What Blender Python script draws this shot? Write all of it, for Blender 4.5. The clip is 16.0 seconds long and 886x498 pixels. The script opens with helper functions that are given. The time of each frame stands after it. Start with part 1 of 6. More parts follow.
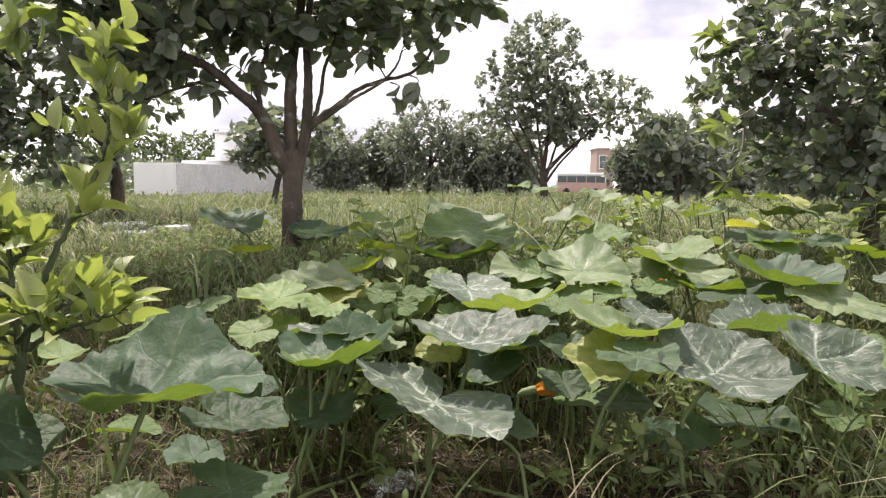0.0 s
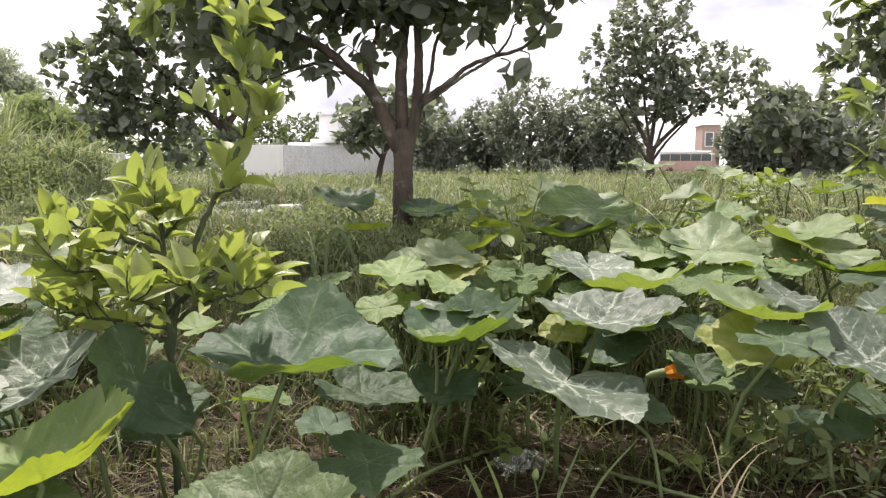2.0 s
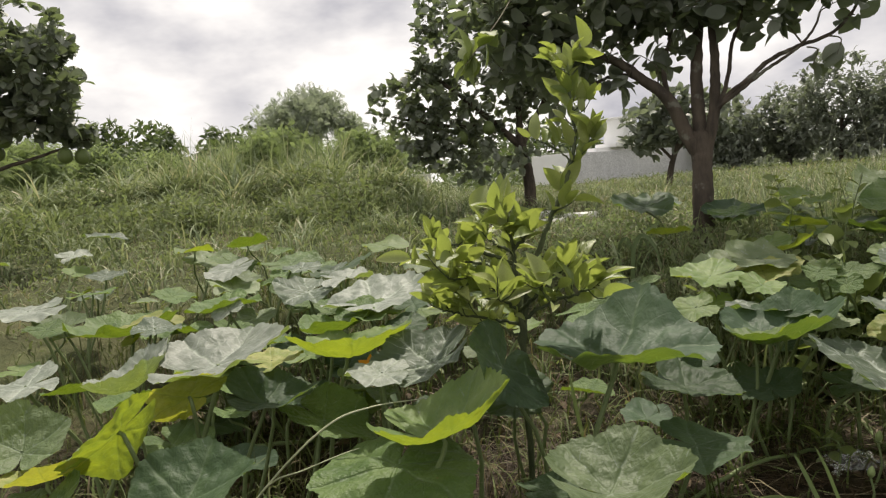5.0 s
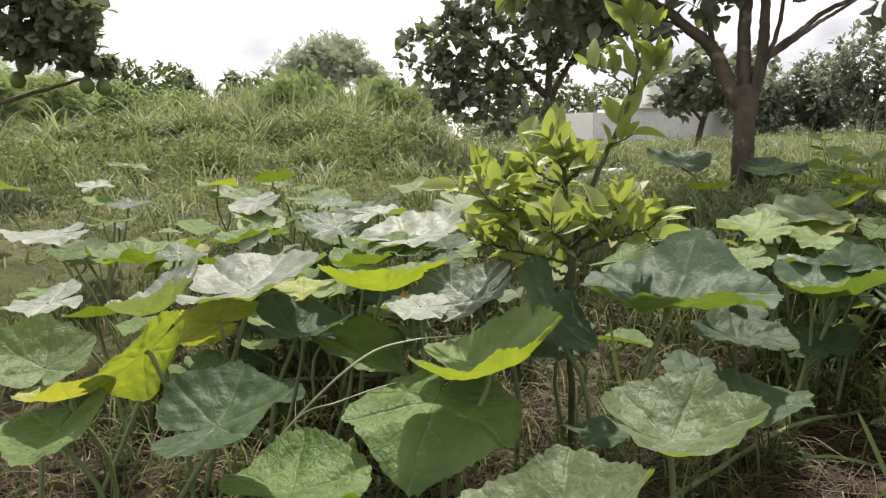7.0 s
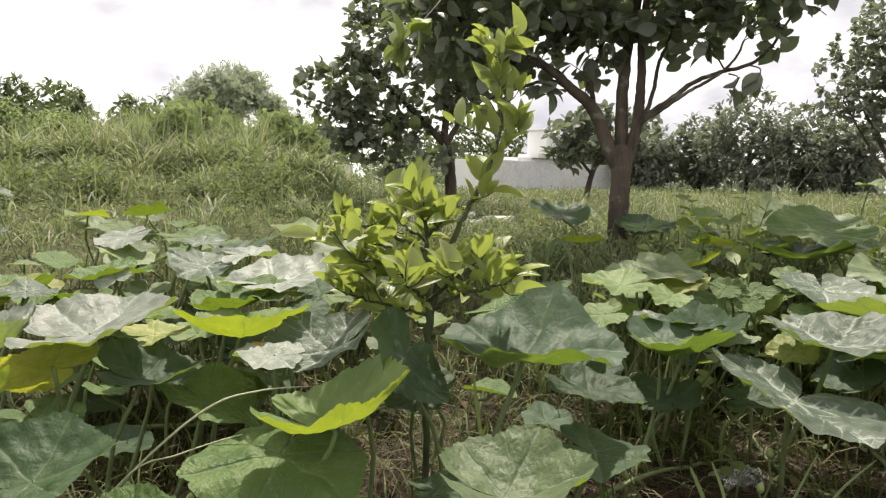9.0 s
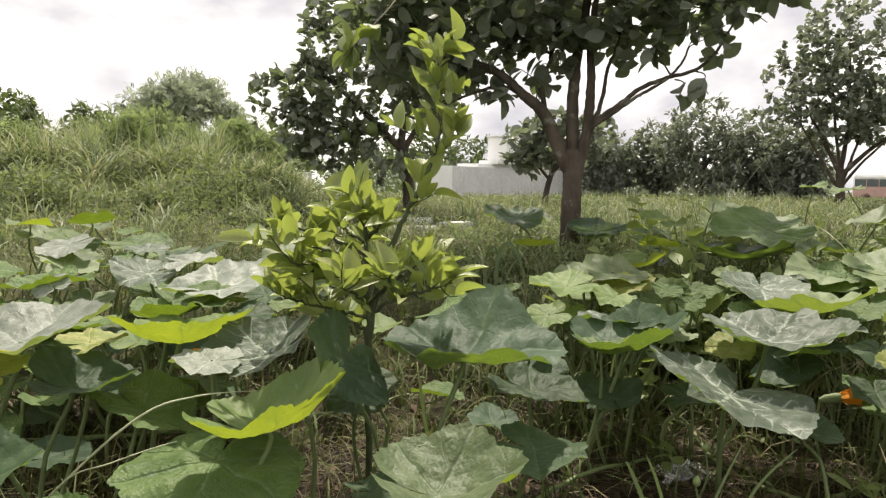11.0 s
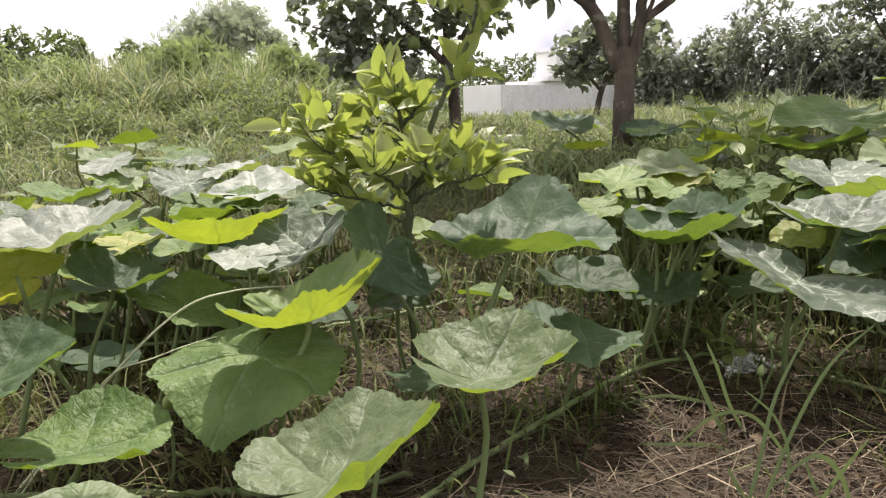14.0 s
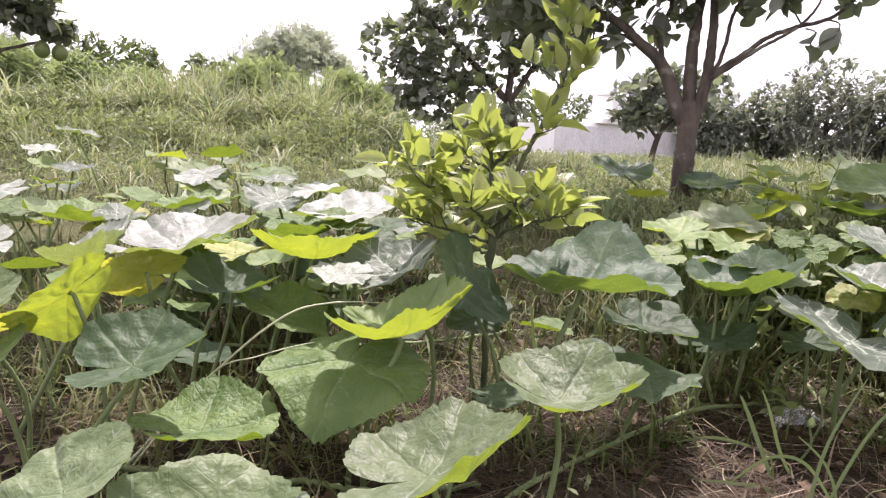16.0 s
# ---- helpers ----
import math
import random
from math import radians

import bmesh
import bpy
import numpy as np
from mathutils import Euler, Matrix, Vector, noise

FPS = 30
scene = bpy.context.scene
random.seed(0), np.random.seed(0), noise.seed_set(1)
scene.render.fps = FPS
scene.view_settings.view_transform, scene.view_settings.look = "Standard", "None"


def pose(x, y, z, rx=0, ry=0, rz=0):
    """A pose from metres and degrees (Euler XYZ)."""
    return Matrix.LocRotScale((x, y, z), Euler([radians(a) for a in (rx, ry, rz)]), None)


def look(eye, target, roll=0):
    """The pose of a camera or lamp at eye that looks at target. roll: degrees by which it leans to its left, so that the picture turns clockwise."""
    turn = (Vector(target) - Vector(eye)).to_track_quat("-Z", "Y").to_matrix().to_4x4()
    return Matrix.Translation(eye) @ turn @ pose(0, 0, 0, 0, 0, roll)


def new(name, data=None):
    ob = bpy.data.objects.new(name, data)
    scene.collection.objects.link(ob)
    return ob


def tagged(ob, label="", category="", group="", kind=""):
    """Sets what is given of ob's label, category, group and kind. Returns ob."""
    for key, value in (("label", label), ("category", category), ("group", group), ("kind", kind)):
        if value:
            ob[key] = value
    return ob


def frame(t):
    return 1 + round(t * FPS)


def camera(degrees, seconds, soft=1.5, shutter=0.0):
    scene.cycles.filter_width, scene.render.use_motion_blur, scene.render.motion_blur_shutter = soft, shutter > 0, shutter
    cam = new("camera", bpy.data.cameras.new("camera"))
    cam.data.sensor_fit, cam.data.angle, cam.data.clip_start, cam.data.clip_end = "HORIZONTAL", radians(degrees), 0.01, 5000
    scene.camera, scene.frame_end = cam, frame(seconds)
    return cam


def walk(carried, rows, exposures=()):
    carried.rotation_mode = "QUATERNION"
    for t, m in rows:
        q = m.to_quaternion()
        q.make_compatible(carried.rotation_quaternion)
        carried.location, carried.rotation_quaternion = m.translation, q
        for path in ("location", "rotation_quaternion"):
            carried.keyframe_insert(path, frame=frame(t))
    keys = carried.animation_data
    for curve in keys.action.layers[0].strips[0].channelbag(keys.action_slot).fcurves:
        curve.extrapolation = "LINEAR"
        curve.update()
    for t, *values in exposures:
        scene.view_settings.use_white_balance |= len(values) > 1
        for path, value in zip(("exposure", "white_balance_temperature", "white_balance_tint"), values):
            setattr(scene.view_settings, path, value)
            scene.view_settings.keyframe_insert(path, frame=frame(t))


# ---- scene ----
cam = camera(62.9, 16.0, 1.25)
PATH = [
    (0, (0.075, -0.027, 0.632), (-0.007, 1.963, 0.444), 0.53),
    (0.5, (0.039, -0.013, 0.632), (-0.172, 1.965, 0.426), 0.12),
    (1, (0.011, 0.011, 0.619), (-0.262, 1.977, 0.371), 0.17),
    (1.5, (0.005, 0.019, 0.607), (-0.282, 1.98, 0.336), 0.76),
    (2, (0.011, -0.008, 0.621), (-0.333, 1.948, 0.378), 0.01),
    (2.5, (0.002, -0.07, 0.641), (-0.475, 1.862, 0.437), -1.49),
    (3, (-0.004, -0.108, 0.642), (-0.592, 1.791, 0.432), -2.68),
    (3.5, (-0.023, -0.138, 0.642), (-0.738, 1.716, 0.415), -2.67),
    (4, (-0.008, -0.173, 0.655), (-0.802, 1.654, 0.481), -2.82),
    (4.5, (0.005, -0.201, 0.658), (-0.921, 1.564, 0.483), -3.11),
    (5, (0.008, -0.203, 0.649), (-1.057, 1.478, 0.452), -4.61),
    (5.2, (-0.005, -0.203, 0.645), (-1.08, 1.472, 0.446), -4.41),
    (7.3, (-0.081, -0.171, 0.594), (-1.166, 1.479, 0.274), -1.73),
    (7.5, (-0.078, -0.17, 0.594), (-1.152, 1.487, 0.281), -1.53),
    (8, (-0.078, -0.158, 0.584), (-1.14, 1.503, 0.253), -1.22),
    (8.5, (-0.057, -0.145, 0.601), (-1.05, 1.569, 0.329), -0.37),
    (9, (-0.018, -0.14, 0.616), (-0.881, 1.652, 0.409), 1.13),
    (9.2, (-0.005, -0.135, 0.615), (-0.824, 1.677, 0.401), 1.26),
    (11.3, (0.025, -0.13, 0.607), (-0.749, 1.705, 0.424), 0.69),
    (11.5, (0.016, -0.134, 0.605), (-0.787, 1.688, 0.419), 0.57),
    (12, (-0.0, -0.134, 0.597), (-0.844, 1.666, 0.376), 0.14),
    (12.5, (-0.012, -0.123, 0.584), (-0.879, 1.661, 0.33), 0.02),
    (13, (-0.02, -0.095, 0.565), (-0.88, 1.686, 0.27), 0.32),
    (13.5, (-0.005, -0.073, 0.547), (-0.839, 1.714, 0.213), -0.27),
    (14, (0.018, -0.068, 0.535), (-0.877, 1.678, 0.15), -2.02),
    (14.5, (0.0, -0.1, 0.518), (-0.959, 1.593, 0.055), -1.58),
    (15, (-0.009, -0.123, 0.513), (-0.981, 1.561, 0.043), 0.51),
    (15.5, (-0.003, -0.161, 0.531), (-0.998, 1.527, 0.129), 1.71),
    (16, (0.005, -0.201, 0.555), (-0.991, 1.506, 0.251), 2.43),
]
EXPOSURE = [(0.0, 0.83, 6600, 19), (1.5, 0.87, 6600, 18), (3.5, 0.57, 6700, 15), (5.0, 0.20, 6900, 12), (6.5, 0.47, 6800, 12), (8.0, 0.70, 6800, 13), (9.2, 0.62, 6900, 13), (11.3, 0.55, 7000, 12), (12.5, 0.46, 7000, 12), (13.5, 0.66, 6800, 14), (14.0, 0.86, 6700, 16), (14.5, 1.12, 6600, 19), (15.5, 1.27, 6350, 30), (16.0, 1.20, 6400, 31)]
walk(cam, [(t, look(eye, target, roll)) for t, eye, target, roll in PATH], EXPOSURE)

# ---- light ----
world = bpy.data.worlds.new("sky")
scene.world = world
world.use_nodes = True
SUN_EL, SUN_AZ = 62.0, 20.0          # degrees up, degrees to the left of +y


def build_sky():
    nt = world.node_tree
    nt.nodes.clear()
    out = nt.nodes.new("ShaderNodeOutputWorld")
    sky = nt.nodes.new("ShaderNodeTexSky")
    sky.sky_type, sky.sun_disc = "NISHITA", False
    sky.sun_elevation, sky.sun_rotation = radians(SUN_EL), radians(-SUN_AZ)
    sky.air_density, sky.dust_density = 1.0, 2.5
    bg = nt.nodes.new("ShaderNodeBackground")
    bg.inputs["Strength"].default_value = 0.10
    nt.links.new(sky.outputs[0], bg.inputs["Color"])
    tc = nt.nodes.new("ShaderNodeTexCoord")
    mp = nt.nodes.new("ShaderNodeMapping")
    mp.inputs["Scale"].default_value = (1.5, 1.5, 3.2)
    mp.inputs["Location"].default_value = (0.35, 0.1, 0.2)
    nt.links.new(tc.outputs["Generated"], mp.inputs["Vector"])
    n1 = nt.nodes.new("ShaderNodeTexNoise")
    n1.inputs["Scale"].default_value, n1.inputs["Detail"].default_value, n1.inputs["Roughness"].default_value = 1.7, 6.0, 0.52
    nt.links.new(mp.outputs[0], n1.inputs["Vector"])
    ramp = nt.nodes.new("ShaderNodeValToRGB")
    ramp.color_ramp.elements[0].position, ramp.color_ramp.elements[0].color = 0.36, (0.44, 0.455, 0.52, 1)
    ramp.color_ramp.elements[1].position, ramp.color_ramp.elements[1].color = 0.54, (1.0, 1.0, 1.0, 1)
    nt.links.new(n1.outputs["Fac"], ramp.inputs["Fac"])
    cloud = nt.nodes.new("ShaderNodeBackground")
    cloud.inputs["Strength"].default_value = CLOUD
    nt.links.new(ramp.outputs[0], cloud.inputs["Color"])
    cover = nt.nodes.new("ShaderNodeTexNoise")
    cover.inputs["Scale"].default_value, cover.inputs["Detail"].default_value = 1.1, 5.0
    nt.links.new(mp.outputs[0], cover.inputs["Vector"])
    cr = nt.nodes.new("ShaderNodeMapRange")
    cr.inputs["From Min"].default_value, cr.inputs["From Max"].default_value = 0.26, 0.44
    nt.links.new(cover.outputs["Fac"], cr.inputs["Value"])
    mix = nt.nodes.new("ShaderNodeMixShader")
    nt.links.new(cr.outputs[0], mix.inputs[0])
    nt.links.new(bg.outputs[0], mix.inputs[1])
    nt.links.new(cloud.outputs[0], mix.inputs[2])
    nt.links.new(mix.outputs[0], out.inputs["Surface"])


CLOUD = 0.98
build_sky()
lamp = bpy.data.lights.new("sun", "SUN")
lamp.energy, lamp.angle, lamp.color = 5.0, radians(1.3), (1.0, 0.95, 0.86)
sun = new("sun", lamp)
a, e = radians(SUN_AZ), radians(SUN_EL)
sun.matrix_world = look((0, 0, 30), (30 * math.sin(a) * math.cos(e), -30 * math.cos(a) * math.cos(e), 30 - 30 * math.sin(e)))


# ---- materials ----
class Nodes:
    """Short hand for a node material."""

    def __init__(self, name):
        self.mat = bpy.data.materials.new(name)
        self.mat.use_nodes = True
        self.nt = self.mat.node_tree
        self.nt.nodes.clear()
        self.out = self.nt.nodes.new("ShaderNodeOutputMaterial")

    def add(self, kind, **inputs):
        n = self.nt.nodes.new("ShaderNode" + kind)
        for k, v in inputs.items():
            self.put(n.inputs[k.replace("_", " ")], v)
        return n

    def put(self, socket, v):
        if isinstance(v, bpy.types.NodeSocket):
            self.nt.links.new(v, socket)
        else:
            socket.default_value = v

    def math(self, op, a, b=None, c=None, clamp=False):
        n = self.nt.nodes.new("ShaderNodeMath")
        n.operation, n.use_clamp = op, clamp
        for i, v in enumerate((a, b, c)):
            if v is not None:
                self.put(n.inputs[i], v)
        return n.outputs[0]

    def step(self, v, lo, hi):
        n = self.nt.nodes.new("ShaderNodeMapRange")
        n.interpolation_type = "SMOOTHSTEP"
        for k, x in (("Value", v), ("From Min", lo), ("From Max", hi)):
            self.put(n.inputs[k], x)
        return n.outputs[0]

    def mix(self, f, a, b, blend="MIX"):
        n = self.nt.nodes.new("ShaderNodeMix")
        n.data_type, n.blend_type = "RGBA", blend
        self.put(n.inputs[0], f), self.put(n.inputs[6], a), self.put(n.inputs[7], b)
        return n.outputs[2]

    def noise(self, scale, detail=4.0, rough=0.55, vec=None):
        n = self.add("TexNoise", Scale=scale, Detail=detail, Roughness=rough)
        if vec is not None:
            self.put(n.inputs["Vector"], vec)
        return n.outputs["Fac"]

    def bump(self, h, strength=0.3, dist=0.01):
        return self.add("Bump", Height=h, Strength=strength, Distance=dist).outputs[0]

    def leafy(self, colour, through_colour, amount, rough, normal=None, spec=0.5, hairs=0.0):
        p = self.add("BsdfPrincipled", Base_Color=colour, Roughness=rough)
        p.inputs["Sheen Weight"].default_value, p.inputs["Sheen Roughness"].default_value = hairs, 0.45
        p.inputs["Specular IOR Level"].default_value = spec
        t = self.add("BsdfTranslucent", Color=through_colour)
        if normal is not None:
            self.put(p.inputs["Normal"], normal), self.put(t.inputs["Normal"], normal)
        m = self.add("MixShader")
        self.put(m.inputs[0], amount)
        self.nt.links.new(p.outputs[0], m.inputs[1])
        self.nt.links.new(t.outputs[0], m.inputs[2])
        self.nt.links.new(m.outputs[0], self.out.inputs["Surface"])
        return self.mat

    def solid(self, colour, rough=0.7, normal=None, metal=0.0, spec=0.4):
        p = self.add("BsdfPrincipled", Base_Color=colour, Roughness=rough, Metallic=metal)
        p.inputs["Specular IOR Level"].default_value = spec
        if normal is not None:
            self.put(p.inputs["Normal"], normal)
        self.nt.links.new(p.outputs[0], self.out.inputs["Surface"])
        return self.mat


def c4(r, g, b):
    return (r, g, b, 1.0)


def pumpkin_material(name, top, pale, pale_amount, glow, vein_white, amount=0.34, spec=0.24, relief=0.28, hairs=0.05):
    """Leaf blade: veins and the powdery marks along them follow the blade's own plan."""
    k = Nodes(name)
    uv = k.add("TexCoord").outputs["UV"]
    rnd = k.add("ObjectInfo").outputs["Random"]
    sep = k.add("SeparateXYZ", Vector=uv)
    x, y = sep.outputs[0], sep.outputs[1]
    shift = k.add("CombineXYZ", X=k.math("MULTIPLY", rnd, 37.0), Y=k.math("MULTIPLY", rnd, 91.0), Z=rnd)
    vec = k.add("VectorMath", ).outputs[0]
    vm = vec.node
    vm.operation = "ADD"
    k.put(vm.inputs[0], uv), k.put(vm.inputs[1], shift.outputs[0])
    wob = k.math("MULTIPLY", k.math("SUBTRACT", k.noise(2.5, 1.0, vec=vec), 0.5), 0.22)
    r = k.math("SQRT", k.math("ADD", k.math("MULTIPLY", x, x), k.math("MULTIPLY", y, y)))
    th = k.math("ADD", k.math("ARCTAN2", y, x), wob)
    sector = k.math("SUBTRACT", th, k.math("MULTIPLY", k.math("ROUND", k.math("DIVIDE", th, 1.06)), 1.06))
    along = k.math("MULTIPLY", r, k.math("COSINE", sector))
    off = k.math("ABSOLUTE", k.math("MULTIPLY", r, k.math("SINE", sector)))
    main = k.math("SUBTRACT", 1.0, k.step(off, 0.004, 0.028))
    s = k.math("MULTIPLY", k.math("SUBTRACT", along, k.math("MULTIPLY", off, 0.85)), 5.2)
    f = k.math("ABSOLUTE", k.math("SUBTRACT", k.math("FRACT", s), 0.5))
    sec = k.math("MULTIPLY", k.step(f, 0.44, 0.495), k.step(r, 0.1, 0.3))
    veins = k.math("MAXIMUM", main, k.math("MULTIPLY", sec, 0.35))
    near = k.math("MAXIMUM", k.math("SUBTRACT", 1.0, k.step(off, 0.004, 0.026 + 0.016 * vein_white)), k.math("MULTIPLY", k.math("MULTIPLY", k.step(f, 0.40, 0.49), k.step(off, 0.42, 0.05)), 0.9))
    fine = k.noise(30.0, 2.0, vec=vec)
    warp = k.add("VectorMath").outputs[0]
    warp.node.operation = "ADD"
    k.put(warp.node.inputs[0], vec), k.put(warp.node.inputs[1], k.add("VectorMath", ).outputs[0])
    wn = warp.node.inputs[1].links[0].from_node
    wn.operation = "SCALE"
    k.put(wn.inputs[0], k.add("TexNoise", Vector=vec, Scale=6.0, Detail=1.0).outputs["Color"])
    wn.inputs["Scale"].default_value = 0.12
    cell = k.add("TexVoronoi", Vector=warp, Scale=8.5)
    cell.feature = "DISTANCE_TO_EDGE"
    net = k.math("SUBTRACT", 1.0, k.step(cell.outputs["Distance"], 0.006, 0.055))
    quilt = k.step(cell.outputs["Distance"], 0.0, 0.26)
    big = k.noise(2.6, 3.0, vec=vec)
    blotch = k.noise(5.0, 3.0, 0.6, vec=vec)
    marks = k.noise(8.0, 3.0, 0.6, vec=vec)
    patch = k.math("MULTIPLY", k.math("MAXIMUM", near, k.math("MULTIPLY", net, k.math("MULTIPLY", k.step(off, 0.05 + 0.12 * vein_white, 0.02), 0.75 if vein_white > 0.7 else 0.1))), k.step(marks, 0.62 - 0.15 * vein_white - (0.045 if vein_white > 0.7 else 0.0), 0.68 - 0.15 * vein_white - (0.045 if vein_white > 0.7 else 0.0)))
    col = k.mix(k.math("MULTIPLY", k.step(big, 0.38, 0.66), pale_amount), top, pale)
    col = k.mix(k.math("MULTIPLY", k.step(fine, 0.35, 0.75), 0.14), col, c4(top[0] * 0.55, top[1] * 0.6, top[2] * 0.6))
    col = k.mix(k.math("MULTIPLY", k.math("MULTIPLY", patch, vein_white), k.step(fine, 0.2, 0.5)), col, c4(0.36, 0.40, 0.34))
    col = k.mix(k.math("MULTIPLY", k.math("MAXIMUM", veins, k.math("MULTIPLY", net, 0.35)), 0.17), col, c4(0.24, 0.32, 0.17))
    col = k.mix(k.math("MULTIPLY", k.step(blotch, 0.58, 0.36), 0.18), col, c4(top[0] * 0.62, top[1] * 0.66, top[2] * 0.72))
    spot = k.math("SUBTRACT", 1.0, k.step(k.add("TexVoronoi", Vector=vec, Scale=5.0).outputs["Distance"], 0.05, 0.075))
    spot = k.math("MULTIPLY", spot, k.step(k.noise(2.0, 1.0, vec=vec), 0.52, 0.62))
    col = k.mix(k.math("MULTIPLY", spot, 0.8), col, c4(0.16, 0.11, 0.05))
    hsv = k.add("HueSaturation", Color=col, Value=k.math("ADD", 0.82, k.math("MULTIPLY", rnd, 0.36)))
    thr = k.mix(k.math("MULTIPLY", veins, 0.6), glow, c4(glow[0] * 0.5, glow[1] * 0.55, glow[2] * 0.6))
    thr = k.mix(k.math("MULTIPLY", net, 0.40), thr, c4(glow[0] * 0.55, glow[1] * 0.6, glow[2]))
    thr = k.mix(k.math("MULTIPLY", k.step(blotch, 0.40, 0.62), 0.35), thr, c4(glow[0] * 0.55, glow[1] * 0.66, glow[2] * 1.2))
    thr = k.mix(k.math("MULTIPLY", k.step(big, 0.35, 0.65), 0.55), thr, c4(glow[0] * 0.7, glow[1] * 0.75, glow[2] * 0.7))
    h = k.math("ADD", k.math("MULTIPLY", k.noise(10.0, 3.0, vec=vec), 0.8), k.math("SUBTRACT", k.math("MULTIPLY", k.math("MULTIPLY", quilt, blotch), 0.26), k.math("MULTIPLY", veins, 0.25)))
    return k.leafy(hsv.outputs[0], thr, amount, k.math("ADD", 0.48, k.math("MULTIPLY", fine, 0.14)), k.bump(h, relief * 0.8, 0.013), spec + 0.06, hairs)


def foliage_material(name, top, top2, glow, amount=0.32, rough=0.42, island=True, spec=0.4):
    k = Nodes(name)
    if island:
        rnd = k.add("NewGeometry").outputs["Random Per Island"]
    else:
        rnd = k.add("ObjectInfo").outputs["Random"]
    pos = k.add("TexCoord").outputs["Object"]
    n = k.noise(30.0, 3.0, vec=pos)
    col = k.mix(rnd, top, top2)
    col = k.mix(k.math("MULTIPLY", k.step(n, 0.35, 0.7), 0.3), col, c4(top[0] * 0.6, top[1] * 0.65, top[2] * 0.6))
    thr = k.mix(k.math("MULTIPLY", rnd, 0.6), glow, c4(glow[0] * 0.6, glow[1] * 0.7, glow[2] * 0.6))
    return k.leafy(col, thr, amount, rough, k.bump(n, 0.25, 0.004), spec)


def grass_material(name, greens, dry, dry_share, amount=0.3, patchy=0.45):
    k = Nodes(name)
    rnd = k.add("NewGeometry").outputs["Random Per Island"]
    r2 = k.math("FRACT", k.math("MULTIPLY", rnd, 17.3))
    col = k.mix(r2, greens[0], greens[1])
    col = k.mix(k.step(rnd, 1.0 - dry_share - 0.06, 1.0 - dry_share + 0.06), col, dry)
    pos = k.add("TexCoord").outputs["Object"]
    col = k.mix(k.math("MULTIPLY", k.step(k.noise(0.9, 3.0, vec=pos), 0.42, 0.66), patchy), col, k.mix(0.5, col, dry))
    thr = k.mix(0.5, col, k.mix(1.0, col, c4(1.0, 1.0, 0.3), "MULTIPLY"))
    return k.leafy(col, thr, amount, 0.65, None, 0.18)


def bark_material(name, dark, light, scale=18.0):
    k = Nodes(name)
    pos = k.add("TexCoord").outputs["Object"]
    mp = k.add("Mapping", Vector=pos)
    mp.inputs["Scale"].default_value = (1, 1, 0.3)
    n = k.noise(scale, 6.0, 0.65, mp.outputs[0])
    n2 = k.noise(3.0, 3.0, 0.5, pos)
    lich = k.step(k.noise(11.0, 4.0, 0.6, pos), 0.58, 0.68)
    col = k.mix(k.step(n, 0.3, 0.7), dark, light)
    col = k.mix(k.math("MULTIPLY", n2, 0.5), col, dark)
    col = k.mix(k.math("MULTIPLY", lich, 0.4), col, c4(0.28, 0.29, 0.24))
    return k.solid(col, 0.85, k.bump(n, 0.7, 0.01), spec=0.2)


def ground_material():
    k = Nodes("ground")
    pos = k.add("NewGeometry").outputs["Position"]
    n_big, n_mid, n_fine = k.noise(0.55, 4.0, vec=pos), k.noise(7.0, 6.0, 0.65, pos), k.noise(60.0, 5.0, 0.7, pos)
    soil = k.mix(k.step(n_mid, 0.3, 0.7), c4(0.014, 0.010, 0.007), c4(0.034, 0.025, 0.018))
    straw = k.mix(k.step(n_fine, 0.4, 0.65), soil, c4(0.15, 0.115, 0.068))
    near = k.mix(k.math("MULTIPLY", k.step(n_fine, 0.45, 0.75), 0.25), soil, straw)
    # Turf base is darkened to stand in for shade in hollows between tufts.
    turf = k.mix(k.step(n_mid, 0.32, 0.68), c4(0.034, 0.044, 0.020), c4(0.085, 0.095, 0.045))
    turf = k.mix(k.math("MULTIPLY", k.step(n_big, 0.45, 0.7), 0.5), turf, c4(0.12, 0.105, 0.06))
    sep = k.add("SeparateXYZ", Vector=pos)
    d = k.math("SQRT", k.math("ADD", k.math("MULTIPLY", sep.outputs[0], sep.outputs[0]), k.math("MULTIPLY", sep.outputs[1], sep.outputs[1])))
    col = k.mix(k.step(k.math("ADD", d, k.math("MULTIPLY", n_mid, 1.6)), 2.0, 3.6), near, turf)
    h = k.math("ADD", k.math("MULTIPLY", n_mid, 0.7), k.math("MULTIPLY", n_fine, 0.5))
    return k.solid(col, 0.95, k.bump(h, 0.9, 0.03), spec=0.1)


